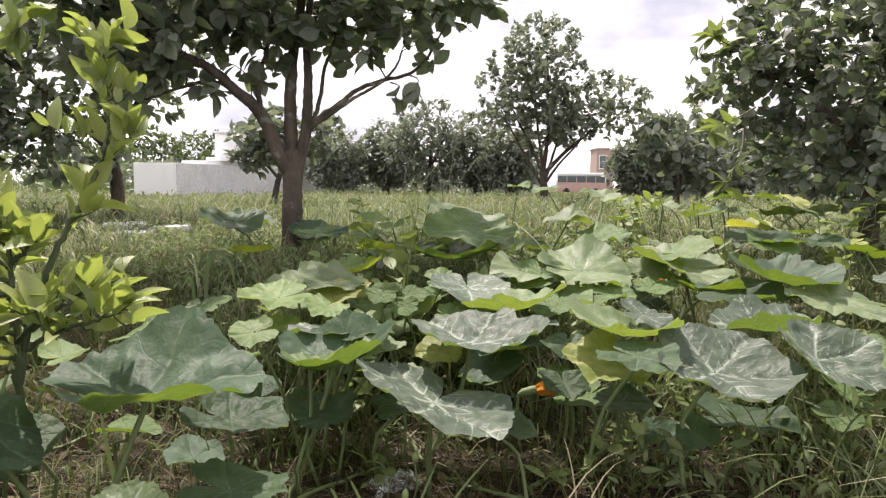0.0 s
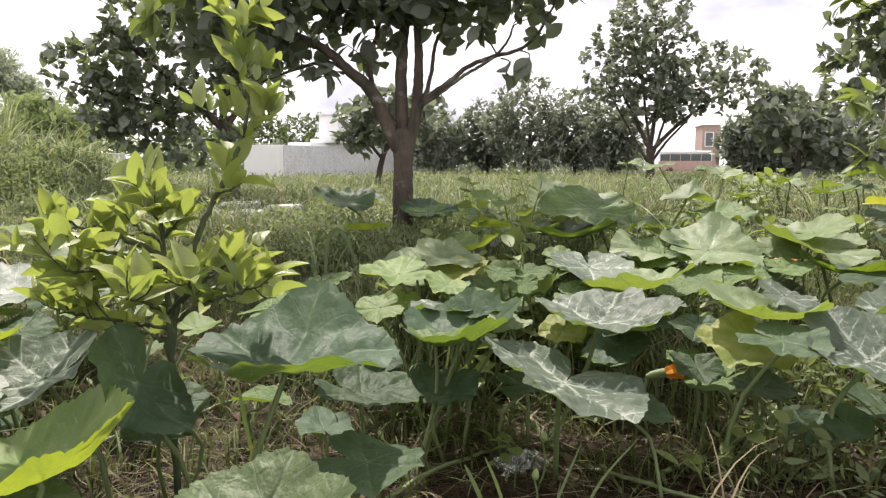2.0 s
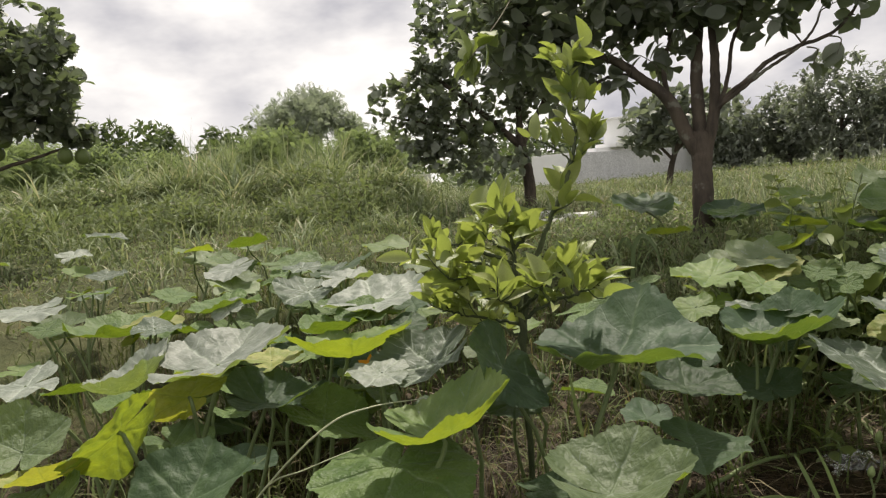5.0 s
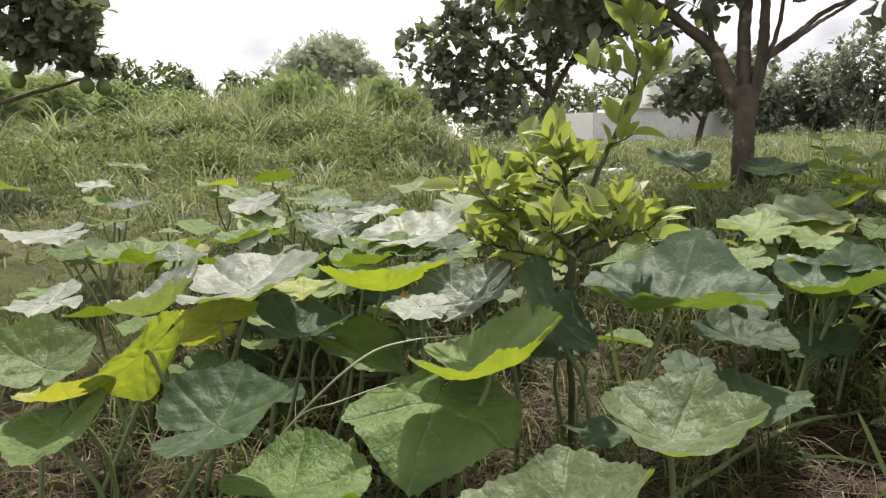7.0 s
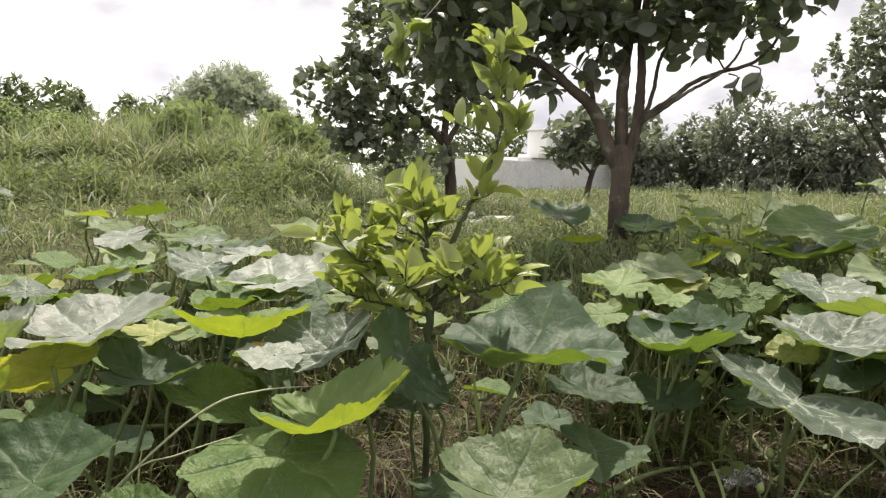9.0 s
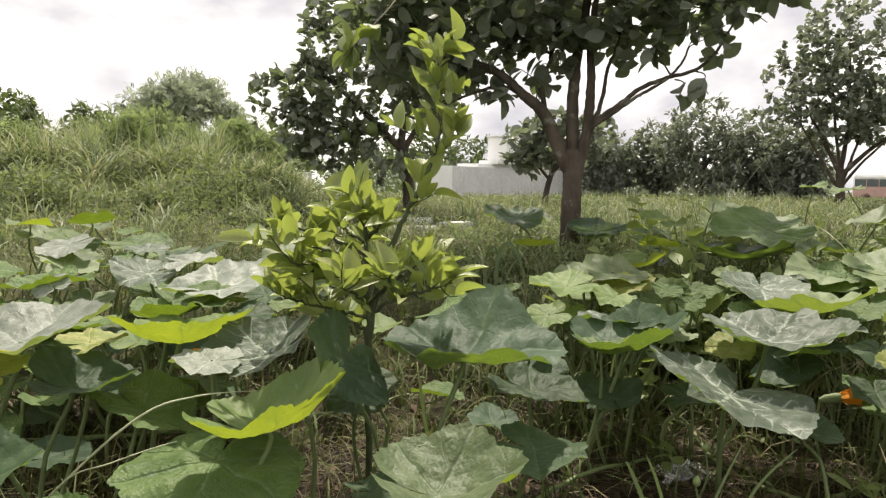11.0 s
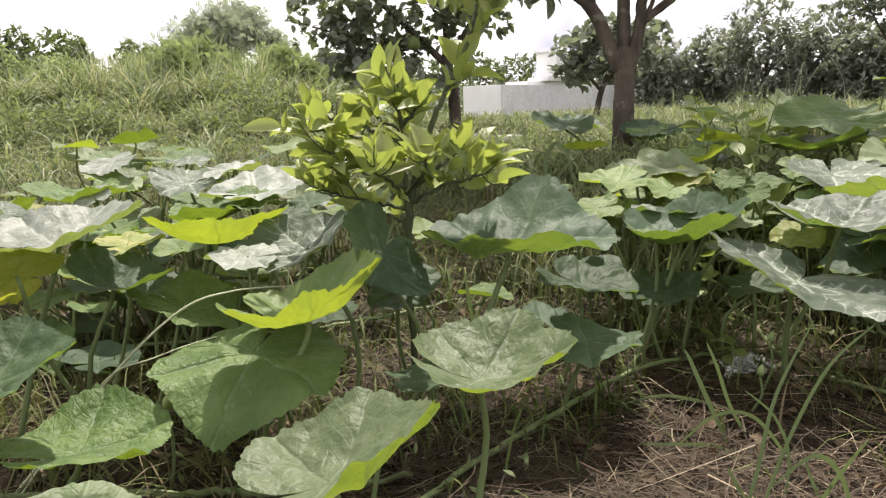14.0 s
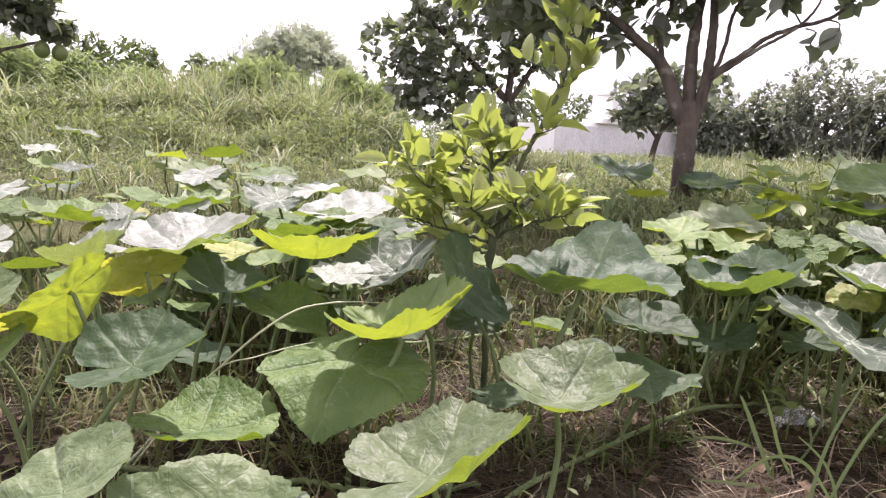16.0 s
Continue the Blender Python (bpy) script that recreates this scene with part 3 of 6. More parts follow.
def build_trees():
    b = on_ground(-0.735, 3.18, -0.03)
    limbs = [([b, (-0.733, 3.181, 0.45), (-0.733, 3.194, 0.58), (-0.734, 3.203, 0.68), (-0.742, 3.212, 0.76)], 0.047, 0.043),
             ([(-0.745, 3.20, 0.66), (-0.805, 3.185, 0.78), (-0.844, 3.168, 0.885), (-0.897, 3.148, 0.959), (-0.959, 3.125, 1.009), (-1.055, 3.079, 1.101), (-1.208, 3.028, 1.17), (-1.34, 3.004, 1.24), (-1.5, 2.98, 1.36)], 0.036, 0.010),
             ([(-0.742, 3.21, 0.70), (-0.746, 3.233, 0.783), (-0.759, 3.27, 0.972), (-0.754, 3.313, 1.21), (-0.723, 3.357, 1.452), (-0.704, 3.408, 1.80)], 0.036, 0.016),
             ([(-0.715, 3.205, 0.66), (-0.682, 3.228, 0.828), (-0.674, 3.25, 0.971), (-0.678, 3.273, 1.126), (-0.687, 3.294, 1.262), (-0.669, 3.325, 1.494), (-0.628, 3.359, 1.752)], 0.028, 0.011),
             ([(-0.675, 3.22, 0.84), (-0.637, 3.23, 0.916), (-0.613, 3.24, 1.015), (-0.599, 3.251, 1.123), (-0.57, 3.26, 1.206), (-0.536, 3.272, 1.32), (-0.5, 3.287, 1.459)], 0.011, 0.005)]
    limbs += [([(-0.678, 3.22, 0.83), (-0.628, 3.236, 0.899), (-0.537, 3.254, 0.967), (-0.46, 3.271, 1.032), (-0.352, 3.287, 1.077), (-0.228, 3.303, 1.109), (-0.153, 3.319, 1.172), (-0.091, 3.34, 1.284), (-0.033, 3.361, 1.402)], 0.014, 0.004),
              ([(-0.66, 3.22, 0.86), (-0.531, 3.237, 0.95), (-0.451, 3.246, 1.004), (-0.343, 3.256, 1.068), (-0.281, 3.265, 1.134), (-0.251, 3.273, 1.209)], 0.010, 0.004),
              ([(-0.97, 3.12, 1.015), (-1.063, 3.12, 1.051), (-1.172, 3.12, 1.032), (-1.28, 3.12, 0.998), (-1.385, 3.11, 0.962)], 0.010, 0.004),
              ([(-0.859, 3.165, 0.905), (-0.891, 3.22, 1.057), (-0.866, 3.28, 1.216), (-0.842, 3.35, 1.404)], 0.014, 0.006),
              ([(-0.754, 3.313, 1.21), (-0.95, 3.45, 1.6), (-1.1, 3.6, 1.9)], 0.018, 0.006)]
    tree("pomelo_tree", b, limbs,
         [((-0.75, 3.35, 1.66), (1.05, 0.80, 0.34), 0.8), ((-1.40, 3.05, 1.36), (0.46, 0.42, 0.32), 2.2), ((-0.10, 3.3, 1.44), (0.34, 0.32, 0.20), 0.9), ((-1.28, 3.05, 1.10), (0.20, 0.18, 0.10), 2.4),
          ((-0.95, 3.2, 1.27), (0.24, 0.28, 0.12), 2.0), ((-0.84, 3.28, 1.10), (0.12, 0.14, 0.10), 1.6), ((-0.52, 3.28, 1.26), (0.20, 0.22, 0.12), 1.6), ((-0.72, 3.3, 1.40), (0.60, 0.46, 0.18), 1.5), ((-0.13, 3.3, 1.24), (0.12, 0.12, 0.10), 2.5)],
         690, 6, 0.082, "dark green pomelo tree with a forked grey-brown trunk", category="tree", group="orchard trees")
    b = on_ground(-2.46, 5.05, -0.03)
    tree("pomelo_tree", b,
         [([b, (-2.46, 5.04, 0.6), (-2.5, 5.0, 0.9)], 0.05, 0.04),
          ([(-2.5, 5.0, 0.85), (-2.8, 4.8, 1.2), (-3.1, 4.6, 1.5)], 0.03, 0.01),
          ([(-2.5, 5.0, 0.88), (-2.5, 5.0, 1.3), (-2.6, 4.9, 1.9)], 0.03, 0.01),
          ([(-2.48, 5.0, 0.85), (-2.3, 5.1, 1.2), (-2.1, 5.2, 1.6)], 0.025, 0.01),
          ([(-2.6, 4.95, 1.0), (-3.0, 4.7, 1.05), (-3.35, 4.5, 1.15)], 0.02, 0.006)],
         [((-2.75, 4.9, 1.55), (0.62, 0.7, 0.62), 1.0), ((-3.2, 4.6, 1.2), (0.38, 0.4, 0.42), 1.2), ((-2.3, 5.1, 1.5), (0.5, 0.5, 0.5), 1.0), ((-3.0, 4.7, 0.95), (0.42, 0.4, 0.22), 1.2), ((-2.95, 4.75, 1.95), (0.3, 0.3, 0.25), 1.0), ((-2.75, 4.75, 0.78), (0.5, 0.35, 0.2), 1.2)],
         680, 8, 0.068, "dense dark green pomelo tree bearing green fruit", fruits=[(-2.78, 4.6, 0.93), (-2.55, 4.6, 0.98)], fruit_size=0.046, group="orchard trees")
    b = on_ground(1.97, 3.52, -0.03)
    tree("pomelo_tree", b,
         [([b, (1.97, 3.52, 0.5), (1.98, 3.53, 0.75)], 0.05, 0.04),
          ([(1.98, 3.53, 0.72), (1.75, 3.6, 1.0), (1.5, 3.7, 1.2)], 0.028, 0.008),
          ([(1.98, 3.53, 0.74), (2.05, 3.6, 1.2), (2.1, 3.6, 1.7)], 0.03, 0.01),
          ([(1.98, 3.53, 0.7), (2.3, 3.5, 1.0), (2.6, 3.5, 1.3)], 0.028, 0.008)],
         [((2.05, 3.65, 1.38), (0.78, 0.7, 0.62), 1.0), ((1.52, 3.75, 1.15), (0.40, 0.38, 0.40), 1.3), ((2.3, 3.6, 0.95), (0.6, 0.5, 0.33), 1.0), ((1.9, 3.75, 0.78), (0.45, 0.4, 0.2), 1.2), ((1.95, 3.28, 0.72), (0.5, 0.22, 0.24), 1.8)],
         980, 9, 0.060, "broad dark green pomelo tree with low hanging foliage", group="orchard trees")
    b = on_ground(0.95, 9.03, -0.03)
    tree("pomelo_tree", b,
         [([b, (0.94, 9.03, 0.62), (0.93, 9.03, 0.8)], 0.055, 0.04),
          ([(0.93, 9.03, 0.75), (0.75, 9.0, 1.1), (0.55, 9.0, 1.5)], 0.03, 0.01),
          ([(0.93, 9.03, 0.75), (0.98, 9.0, 1.3), (0.95, 9.0, 2.2)], 0.03, 0.01),
          ([(0.94, 9.03, 0.72), (1.2, 9.0, 1.0), (1.5, 8.95, 1.25), (1.75, 8.9, 1.4)], 0.028, 0.008),
          ([(0.93, 9.03, 0.8), (0.85, 9.0, 1.3), (0.8, 9.1, 1.9)], 0.02, 0.008),
          ([(0.94, 9.03, 0.55), (0.78, 9.0, 0.82), (0.62, 9.0, 1.1), (0.40, 9.0, 1.5)], 0.022, 0.008), ([(0.945, 9.03, 0.6), (1.05, 9.05, 0.95), (1.18, 9.05, 1.4)], 0.022, 0.008),
          ([(0.94, 9.03, 0.58), (1.12, 8.95, 0.85), (1.35, 8.9, 1.12), (1.5, 8.9, 1.4)], 0.018, 0.006)],
         [((0.85, 9.0, 2.05), (0.58, 0.6, 0.66), 1.0), ((0.72, 9.0, 1.5), (0.70, 0.6, 0.45), 1.0), ((1.55, 8.95, 1.55), (0.72, 0.55, 0.45), 1.0), ((0.35, 9.0, 1.95), (0.3, 0.3, 0.25), 0.7), ((1.1, 9.0, 1.3), (0.5, 0.5, 0.3), 1.0)],
         740, 7, 0.070, "open-crowned pomelo tree on a slim forked trunk", mats=(M_BARK, M_TWIG, M_CITRUS_HAZED), group="orchard trees")
    b = on_ground(-5.0, 1.55, -0.03)
    tree("pomelo_tree", b,
         [([b, (-5.0, 1.55, 0.7)], 0.05, 0.045),
          ([(-5.0, 1.55, 0.65), (-4.6, 1.85, 0.82), (-4.2, 2.15, 0.95), (-3.95, 2.35, 1.04)], 0.018, 0.005),
          ([(-5.0, 1.55, 0.7), (-4.7, 1.7, 1.2), (-4.5, 1.8, 1.7)], 0.03, 0.01)],
         [((-4.18, 2.0, 1.46), (0.46, 0.44, 0.36), 1.0), ((-4.12, 2.1, 1.2), (0.28, 0.26, 0.16), 1.3), ((-4.0, 2.3, 1.06), (0.09, 0.09, 0.06), 8.0)],
         420, 8, 0.068, "dark green pomelo tree with fruit on a low branch",
         fruits=[(-4.02, 2.21, 0.94), (-3.985, 2.29, 0.93), (-4.30, 1.98, 0.98), (-4.25, 2.0, 1.05)], fruit_size=0.042, group="orchard trees")
    # small tree beside the tomb
    b = on_ground(-2.08, 7.7, -0.03)
    tree("pomelo_tree", b, [([b, (-2.02, 7.7, 0.62), (-1.95, 7.7, 0.8)], 0.035, 0.025), ([(-2.0, 7.7, 0.62), (-2.2, 7.7, 0.85), (-2.35, 7.7, 1.0)], 0.02, 0.008), ([(-2.0, 7.7, 0.7), (-1.8, 7.7, 0.9), (-1.6, 7.7, 1.1)], 0.02, 0.008)],
         [((-2.2, 7.7, 1.0), (0.42, 0.4, 0.30)), ((-1.65, 7.7, 1.05), (0.42, 0.4, 0.27)), ((-2.05, 7.7, 1.25), (0.3, 0.3, 0.18))], 170, 7, 0.10,
         "small round-crowned pomelo tree beside the tomb", mats=(M_BARK, M_TWIG, M_CITRUS_HAZED), group="orchard trees")
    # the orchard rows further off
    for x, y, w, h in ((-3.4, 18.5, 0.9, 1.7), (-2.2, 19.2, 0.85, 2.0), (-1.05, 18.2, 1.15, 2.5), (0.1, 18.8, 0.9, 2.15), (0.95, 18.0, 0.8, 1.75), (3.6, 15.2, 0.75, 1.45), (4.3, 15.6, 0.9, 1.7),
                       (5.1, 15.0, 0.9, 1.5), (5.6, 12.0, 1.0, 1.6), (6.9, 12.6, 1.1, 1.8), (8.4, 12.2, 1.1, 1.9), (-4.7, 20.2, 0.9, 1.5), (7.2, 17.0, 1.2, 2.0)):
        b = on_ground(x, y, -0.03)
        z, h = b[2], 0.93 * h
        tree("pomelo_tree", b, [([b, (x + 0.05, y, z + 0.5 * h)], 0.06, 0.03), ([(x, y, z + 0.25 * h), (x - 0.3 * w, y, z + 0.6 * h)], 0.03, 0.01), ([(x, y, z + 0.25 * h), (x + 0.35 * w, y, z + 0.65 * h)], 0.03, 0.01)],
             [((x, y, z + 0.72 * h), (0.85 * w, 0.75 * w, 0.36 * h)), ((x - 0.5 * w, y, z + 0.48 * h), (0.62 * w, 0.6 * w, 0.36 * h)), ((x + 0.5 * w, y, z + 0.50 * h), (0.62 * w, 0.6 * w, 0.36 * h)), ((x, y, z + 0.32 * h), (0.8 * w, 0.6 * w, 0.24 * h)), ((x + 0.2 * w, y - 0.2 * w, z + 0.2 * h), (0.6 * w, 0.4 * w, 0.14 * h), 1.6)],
             600, 7, 0.135, "bushy dark green pomelo tree in the orchard row", mats=(M_BARK, M_TWIG, M_CITRUS_HAZED), shape=LEAF_B, group="orchard row", sides=6)
    b = on_ground(2.45, 8.6, -0.03)
    tree("pomelo_tree", b, [([b, (2.5, 8.6, 0.8)], 0.04, 0.02), ([(2.48, 8.6, 0.6), (2.2, 8.6, 1.0)], 0.02, 0.008)], [((2.45, 8.6, 1.05), (0.55, 0.5, 0.38)), ((2.15, 8.6, 1.12), (0.3, 0.3, 0.3)), ((2.8, 8.6, 0.8), (0.5, 0.5, 0.35))], 190, 7, 0.11,
         "light green young pomelo tree in the orchard", mats=(M_BARK, M_TWIG, M_CITRUS_HAZED), group="orchard trees")
    # bushes and trees on the bank: crown centre, half width and half height, twigs
    sorts = {"tree": ("grey-green feathery tree on the weedy bank", M_GREYTREE, SPRAY, 0.10), "round": ("rounded feathery green bush on the bank", M_BUSH, FROND, 0.08),
             "sprawl": ("sprawling light green bush on the bank", M_BUSH, FROND, 0.10), "low": ("low green bush on the bank", M_BUSH, LEAF_S, 0.06)}
    for x, y, zc, w, h, n, sort in BANK_BUSHES:
        label, mat, shape, size = sorts[sort]
        name = "tree" if sort == "tree" else "bush"
        b = on_ground(x, y, -0.03)
        tree(name, b, [([b, (x, y, zc)], 0.03, 0.015), ([(x, y, b[2] + 0.1), (x + 0.4 * w, y, zc)], 0.02, 0.006), ([(x, y, b[2] + 0.1), (x - 0.4 * w, y, zc)], 0.02, 0.006)],
             [((x, y, zc), (w, w, h)), ((x + 0.5 * w, y - 0.1 * w, zc - 0.35 * h), (0.55 * w, 0.55 * w, 0.6 * h)), ((x - 0.55 * w, y, zc - 0.3 * h), (0.5 * w, 0.5 * w, 0.55 * h)), ((x + 0.15 * w, y, zc + 0.6 * h), (0.4 * w, 0.4 * w, 0.5 * h))], int(n * (0.62 if sort == "tree" else 1.0)), 18, size, label,
             mats=(M_BARK, M_TWIG, mat), shape=shape, category=name, lift=0.35, jitter=0.20, sides=6)
    for x, y, w in ((-5.61, 2.87, 0.16), (-5.77, 3.39, 0.29), (-5.08, 3.35, 0.14), (-5.55, 4.06, 0.25), (-4.78, 3.9, 0.14), (-4.71, 4.41, 0.16), (-4.33, 4.64, 0.3), (-3.91, 4.73, 0.16), (-4.08, 5.48, 0.24), (-4.97, 2.36, 0.2), (-4.53, 2.72, 0.2), (-4.22, 3.15, 0.21), (-3.66, 3.62, 0.15), (-3.48, 4.05, 0.27)):
        b = on_ground(x, y, -0.02)
        zc = b[2] + 0.75 * w
        tree("bush", b, [([b, (x, y, zc)], 0.008, 0.004), ([(x, y, b[2] + 0.02), (x + 0.5 * w, y, zc)], 0.006, 0.003)], [((x, y, zc), (1.3 * w, 1.2 * w, 0.75 * w)), ((x + 0.8 * w, y, zc - 0.3 * w), (0.7 * w, 0.7 * w, 0.5 * w))],
             int(70 + 200 * w), 9, 0.045, "low clump of leafy weeds on the bank", mats=(M_TWIG, M_TWIG, M_WEED), shape=LEAF_S, category="bush", group="weed clumps", lift=0.3, jitter=0.15, sides=5)
    # far trees behind the bank and behind the tomb
    for x, y, w, h in ((-17.6, 12.9, 1.2, 2.3), (-20.4, 13.2, 1.0, 2.9), (-19.0, 13.9, 0.9, 2.6), (-17.4, 15.0, 0.8, 2.4), (-16.6, 15.6, 0.8, 2.3), (-20.5, 13.5, 1.6, 2.0), (-16.0, 14.0, 1.0, 1.8), (-24.0, 12.0, 1.8, 2.3), (-27.0, 11.0, 2.0, 2.6), (-19.5, 17.5, 1.6, 2.1), (-22.0, 24.0, 2.2, 2.6), (-12.5, 17.0, 1.3, 1.9),
                       (-11.0, 24.0, 1.8, 2.5), (-13.5, 25.5, 1.8, 2.4), (-9.3, 25.0, 1.6, 2.2), (-7.6, 26.0, 1.5, 2.0), (-15.5, 21.0, 1.6, 2.3), (-30.0, 9.0, 2.2, 2.6), (14.0, 24.0, 2.0, 3.0), (17.0, 22.0, 2.2, 3.2), (11.0, 26.0, 1.8, 2.6)):
        b = on_ground(x, y, -0.05)
        z = b[2]
        tree("tree", b, [([b, (x, y, z + 0.6 * h)], 0.08, 0.04)],
             [((x, y, z + 0.62 * h), (0.8 * w, 0.8 * w, 0.36 * h)), ((x - 0.5 * w, y, z + 0.42 * h), (0.5 * w, 0.5 * w, 0.3 * h)), ((x + 0.5 * w, y, z + 0.45 * h), (0.5 * w, 0.5 * w, 0.3 * h))],
             130, 8, 0.22, "hazy green tree in the distance", mats=(M_BARK, M_TWIG, M_FARTREE), shape=LEAF_B, group="far trees", sides=5)


build_trees()


# ---- tomb, bus and far buildings ----
def granite():
    k = Nodes("speckled_granite")
    pos = k.add("TexCoord").outputs["Object"]
    v = k.add("TexVoronoi", Vector=pos, Scale=85.0).outputs["Color"]
    s = k.add("SeparateColor", Color=v)
    n = k.noise(3.0, 5.0, 0.6, pos)
    col = k.mix(k.step(s.outputs[0], 0.2, 0.8), c4(0.44, 0.44, 0.45), c4(0.72, 0.72, 0.73))
    col = k.mix(k.math("MULTIPLY", k.step(n, 0.45, 0.7), 0.25), col, c4(0.34, 0.34, 0.33))
    return k.solid(col, 0.55, k.bump(n, 0.1, 0.01))


def plaster(name, colour, rough=0.7, dirt=0.35):
    k = Nodes(name)
    pos = k.add("TexCoord").outputs["Object"]
    n, n2 = k.noise(2.0, 6.0, 0.6, pos), k.noise(25.0, 4.0, 0.6, pos)
    col = k.mix(k.math("MULTIPLY", k.step(n, 0.42, 0.72), dirt), colour, c4(colour[0] * 0.5, colour[1] * 0.48, colour[2] * 0.44))
    return k.solid(col, rough, k.bump(n2, 0.2, 0.004))


M_GRANITE = granite()
M_WHITE = plaster("white_paint", c4(0.80, 0.80, 0.80), 0.6, 0.15)
# Red, brick and glass colours are paled to stand in for distance haze.
M_RED = plaster("hazed_red_paint", c4(0.50, 0.33, 0.29), 0.6)
M_BRICK = plaster("hazed_brick_wall", c4(0.42, 0.31, 0.27), 0.85)
M_GLASS = Nodes("dark_glass").solid(c4(0.08, 0.10, 0.105), 0.12, spec=0.6)
M_RUBBER = Nodes("rubber").solid(c4(0.03, 0.03, 0.03), 0.8)


def build_tomb():
    """A low walled tomb of speckled granite with a white stepped headstone."""
    c = Vector((-5.345, 12.88, 0.25))
    ob = thing("tomb", c, "low tomb of pale speckled granite with a white headstone", "tomb")
    ob.rotation_euler.z = radians(-10)
    h = 0.66
    spots = {"front_wall": ((-0.80, 0.0, 0), (0.0, 0.12, h)), "side_wall": ((-0.12, 0.12, 0), (0.0, 7.2, h)),
             "back_wall": ((-0.75, 7.2, 0), (0.0, 7.32, h)), "far_side_wall": ((-0.75, 0.12, 0), (-0.63, 7.2, h)), "slab": ((-0.63, 0.12, 0.05), (-0.12, 7.2, h - 0.06))}
    for n, (lo, hi) in spots.items():
        bm = box(bmesh.new(), lo, hi, 0.008)
        part(n, bm_mesh(n, bm, M_WHITE if n == "front_wall" else M_GRANITE), ob)
    for n, lo, hi in (("plinth", (-0.58, 1.2, h - 0.06), (-0.05, 3.2, h + 0.075)), ("step", (-0.40, 1.8, h + 0.075), (0.10, 3.0, h + 0.16)), ("headstone", (-0.30, 2.0, h + 0.16), (0.18, 2.6, h + 0.66)), ("cap", (-0.33, 1.95, h + 0.66), (0.21, 2.65, h + 0.70))):
        part(n, bm_mesh(n, box(bmesh.new(), lo, hi, 0.012), M_WHITE), ob, "white painted masonry")
    return ob


build_tomb()


def build_bus():
    x, y = 8.55, 74.5
    z = -0.72
    ob = thing("bus", (x, y, z), "parked red and white bus behind the trees", "bus")
    L, W, H = 4.9, 2.1, 2.3
    ob.rotation_euler.z = radians(-4)
    part("lower_body", bm_mesh("lower_body", box(bmesh.new(), (0, 0, 0.35), (L, W, 1.3), 0.06), M_RED), ob, "red side panels paled in colour for haze")
    part("window_band", bm_mesh("window_band", box(bmesh.new(), (0.05, 0.03, 1.3), (L - 0.05, W - 0.03, 1.95), 0.03), M_GLASS), ob, "dark tinted windows")
    part("roof", bm_mesh("roof", box(bmesh.new(), (-0.03, -0.03, 1.95), (L + 0.03, W + 0.03, H), 0.12), M_WHITE), ob, "white rounded roof")
    for i in range(6):
        px = 0.02 + i * (L - 0.1) / 5
        part("pillar", bm_mesh("pillar", box(bmesh.new(), (px, -0.012, 1.29), (px + 0.07, 0.05, 1.96), 0.01), M_WHITE if i in (0, 5) else M_RED), ob)
    for px in (1.0, 3.9):
        for py in (0.0, W - 0.22):
            bm = bmesh.new()
            bmesh.ops.create_cone(bm, cap_ends=True, segments=20, radius1=0.36, radius2=0.36, depth=0.22, matrix=Matrix.Translation((px, py + 0.11, 0.36)) @ Matrix.Rotation(radians(90), 4, "X"))
            part("wheel", bm_mesh("wheel", bm, M_RUBBER), ob, "black rubber wheel")


build_bus()


def build_house(at, size, wall, roof, label, gable=0.0, windows=()):
    ob = thing("house", at, label, "house")
    sx, sy, sz = size
    part("wall", bm_mesh("wall", box(bmesh.new(), (-sx / 2, 0, 0), (sx / 2, sy, sz), 0.02), wall), ob)
    bm = bmesh.new()
    if gable:
        pts = [bm.verts.new(p) for p in ((-sx / 2 - 0.3, -0.3, sz + 0.004), (sx / 2 + 0.3, -0.3, sz + 0.004), (0, -0.3, sz + gable), (-sx / 2 - 0.3, sy + 0.3, sz + 0.004), (sx / 2 + 0.3, sy + 0.3, sz + 0.004), (0, sy + 0.3, sz + gable))]
        for f in ((0, 1, 2), (5, 4, 3), (0, 2, 5, 3), (1, 4, 5, 2), (0, 3, 4, 1)):
            bm.faces.new([pts[i] for i in f])
    else:
        box(bm, (-sx / 2 - 0.1, -0.1, sz + 0.004), (sx / 2 + 0.1, sy + 0.1, sz + 0.14), 0.02)
    part("roof", bm_mesh("roof", bm, roof), ob)
    for wx, wz, ww, wh in windows:
        bm = bmesh.new()
        for lo, hi in (((wx, -0.06, wz), (wx + ww, 0.02, wz + 0.1)), ((wx, -0.06, wz + wh - 0.1), (wx + ww, 0.02, wz + wh)), ((wx, -0.06, wz + 0.1), (wx + 0.1, 0.02, wz + wh - 0.1)), ((wx + ww - 0.1, -0.06, wz + 0.1), (wx + ww, 0.02, wz + wh - 0.1))):
            box(bm, lo, hi)
        w = part("window", bm_mesh("window", bm, M_WHITE), ob, "white framed window")
        part("pane", bm_mesh("pane", box(bmesh.new(), (wx + 0.1, -0.02, wz + 0.1), (wx + ww - 0.1, -0.003, wz + wh - 0.1)), M_GLASS), w)
    return ob


build_house((15.95, 89.0, -0.9), (2.0, 5.0, 5.5), M_BRICK, M_BRICK, "brick-red flat-roofed house with a white window", windows=((-0.75, 3.1, 1.0, 1.7),))
build_house((-30.8, 25.6, gz(-31, 25.5) - 0.55), (1.5, 2.0, 2.2), M_WHITE, M_RED, "small white house with a pointed red roof", gable=0.9)


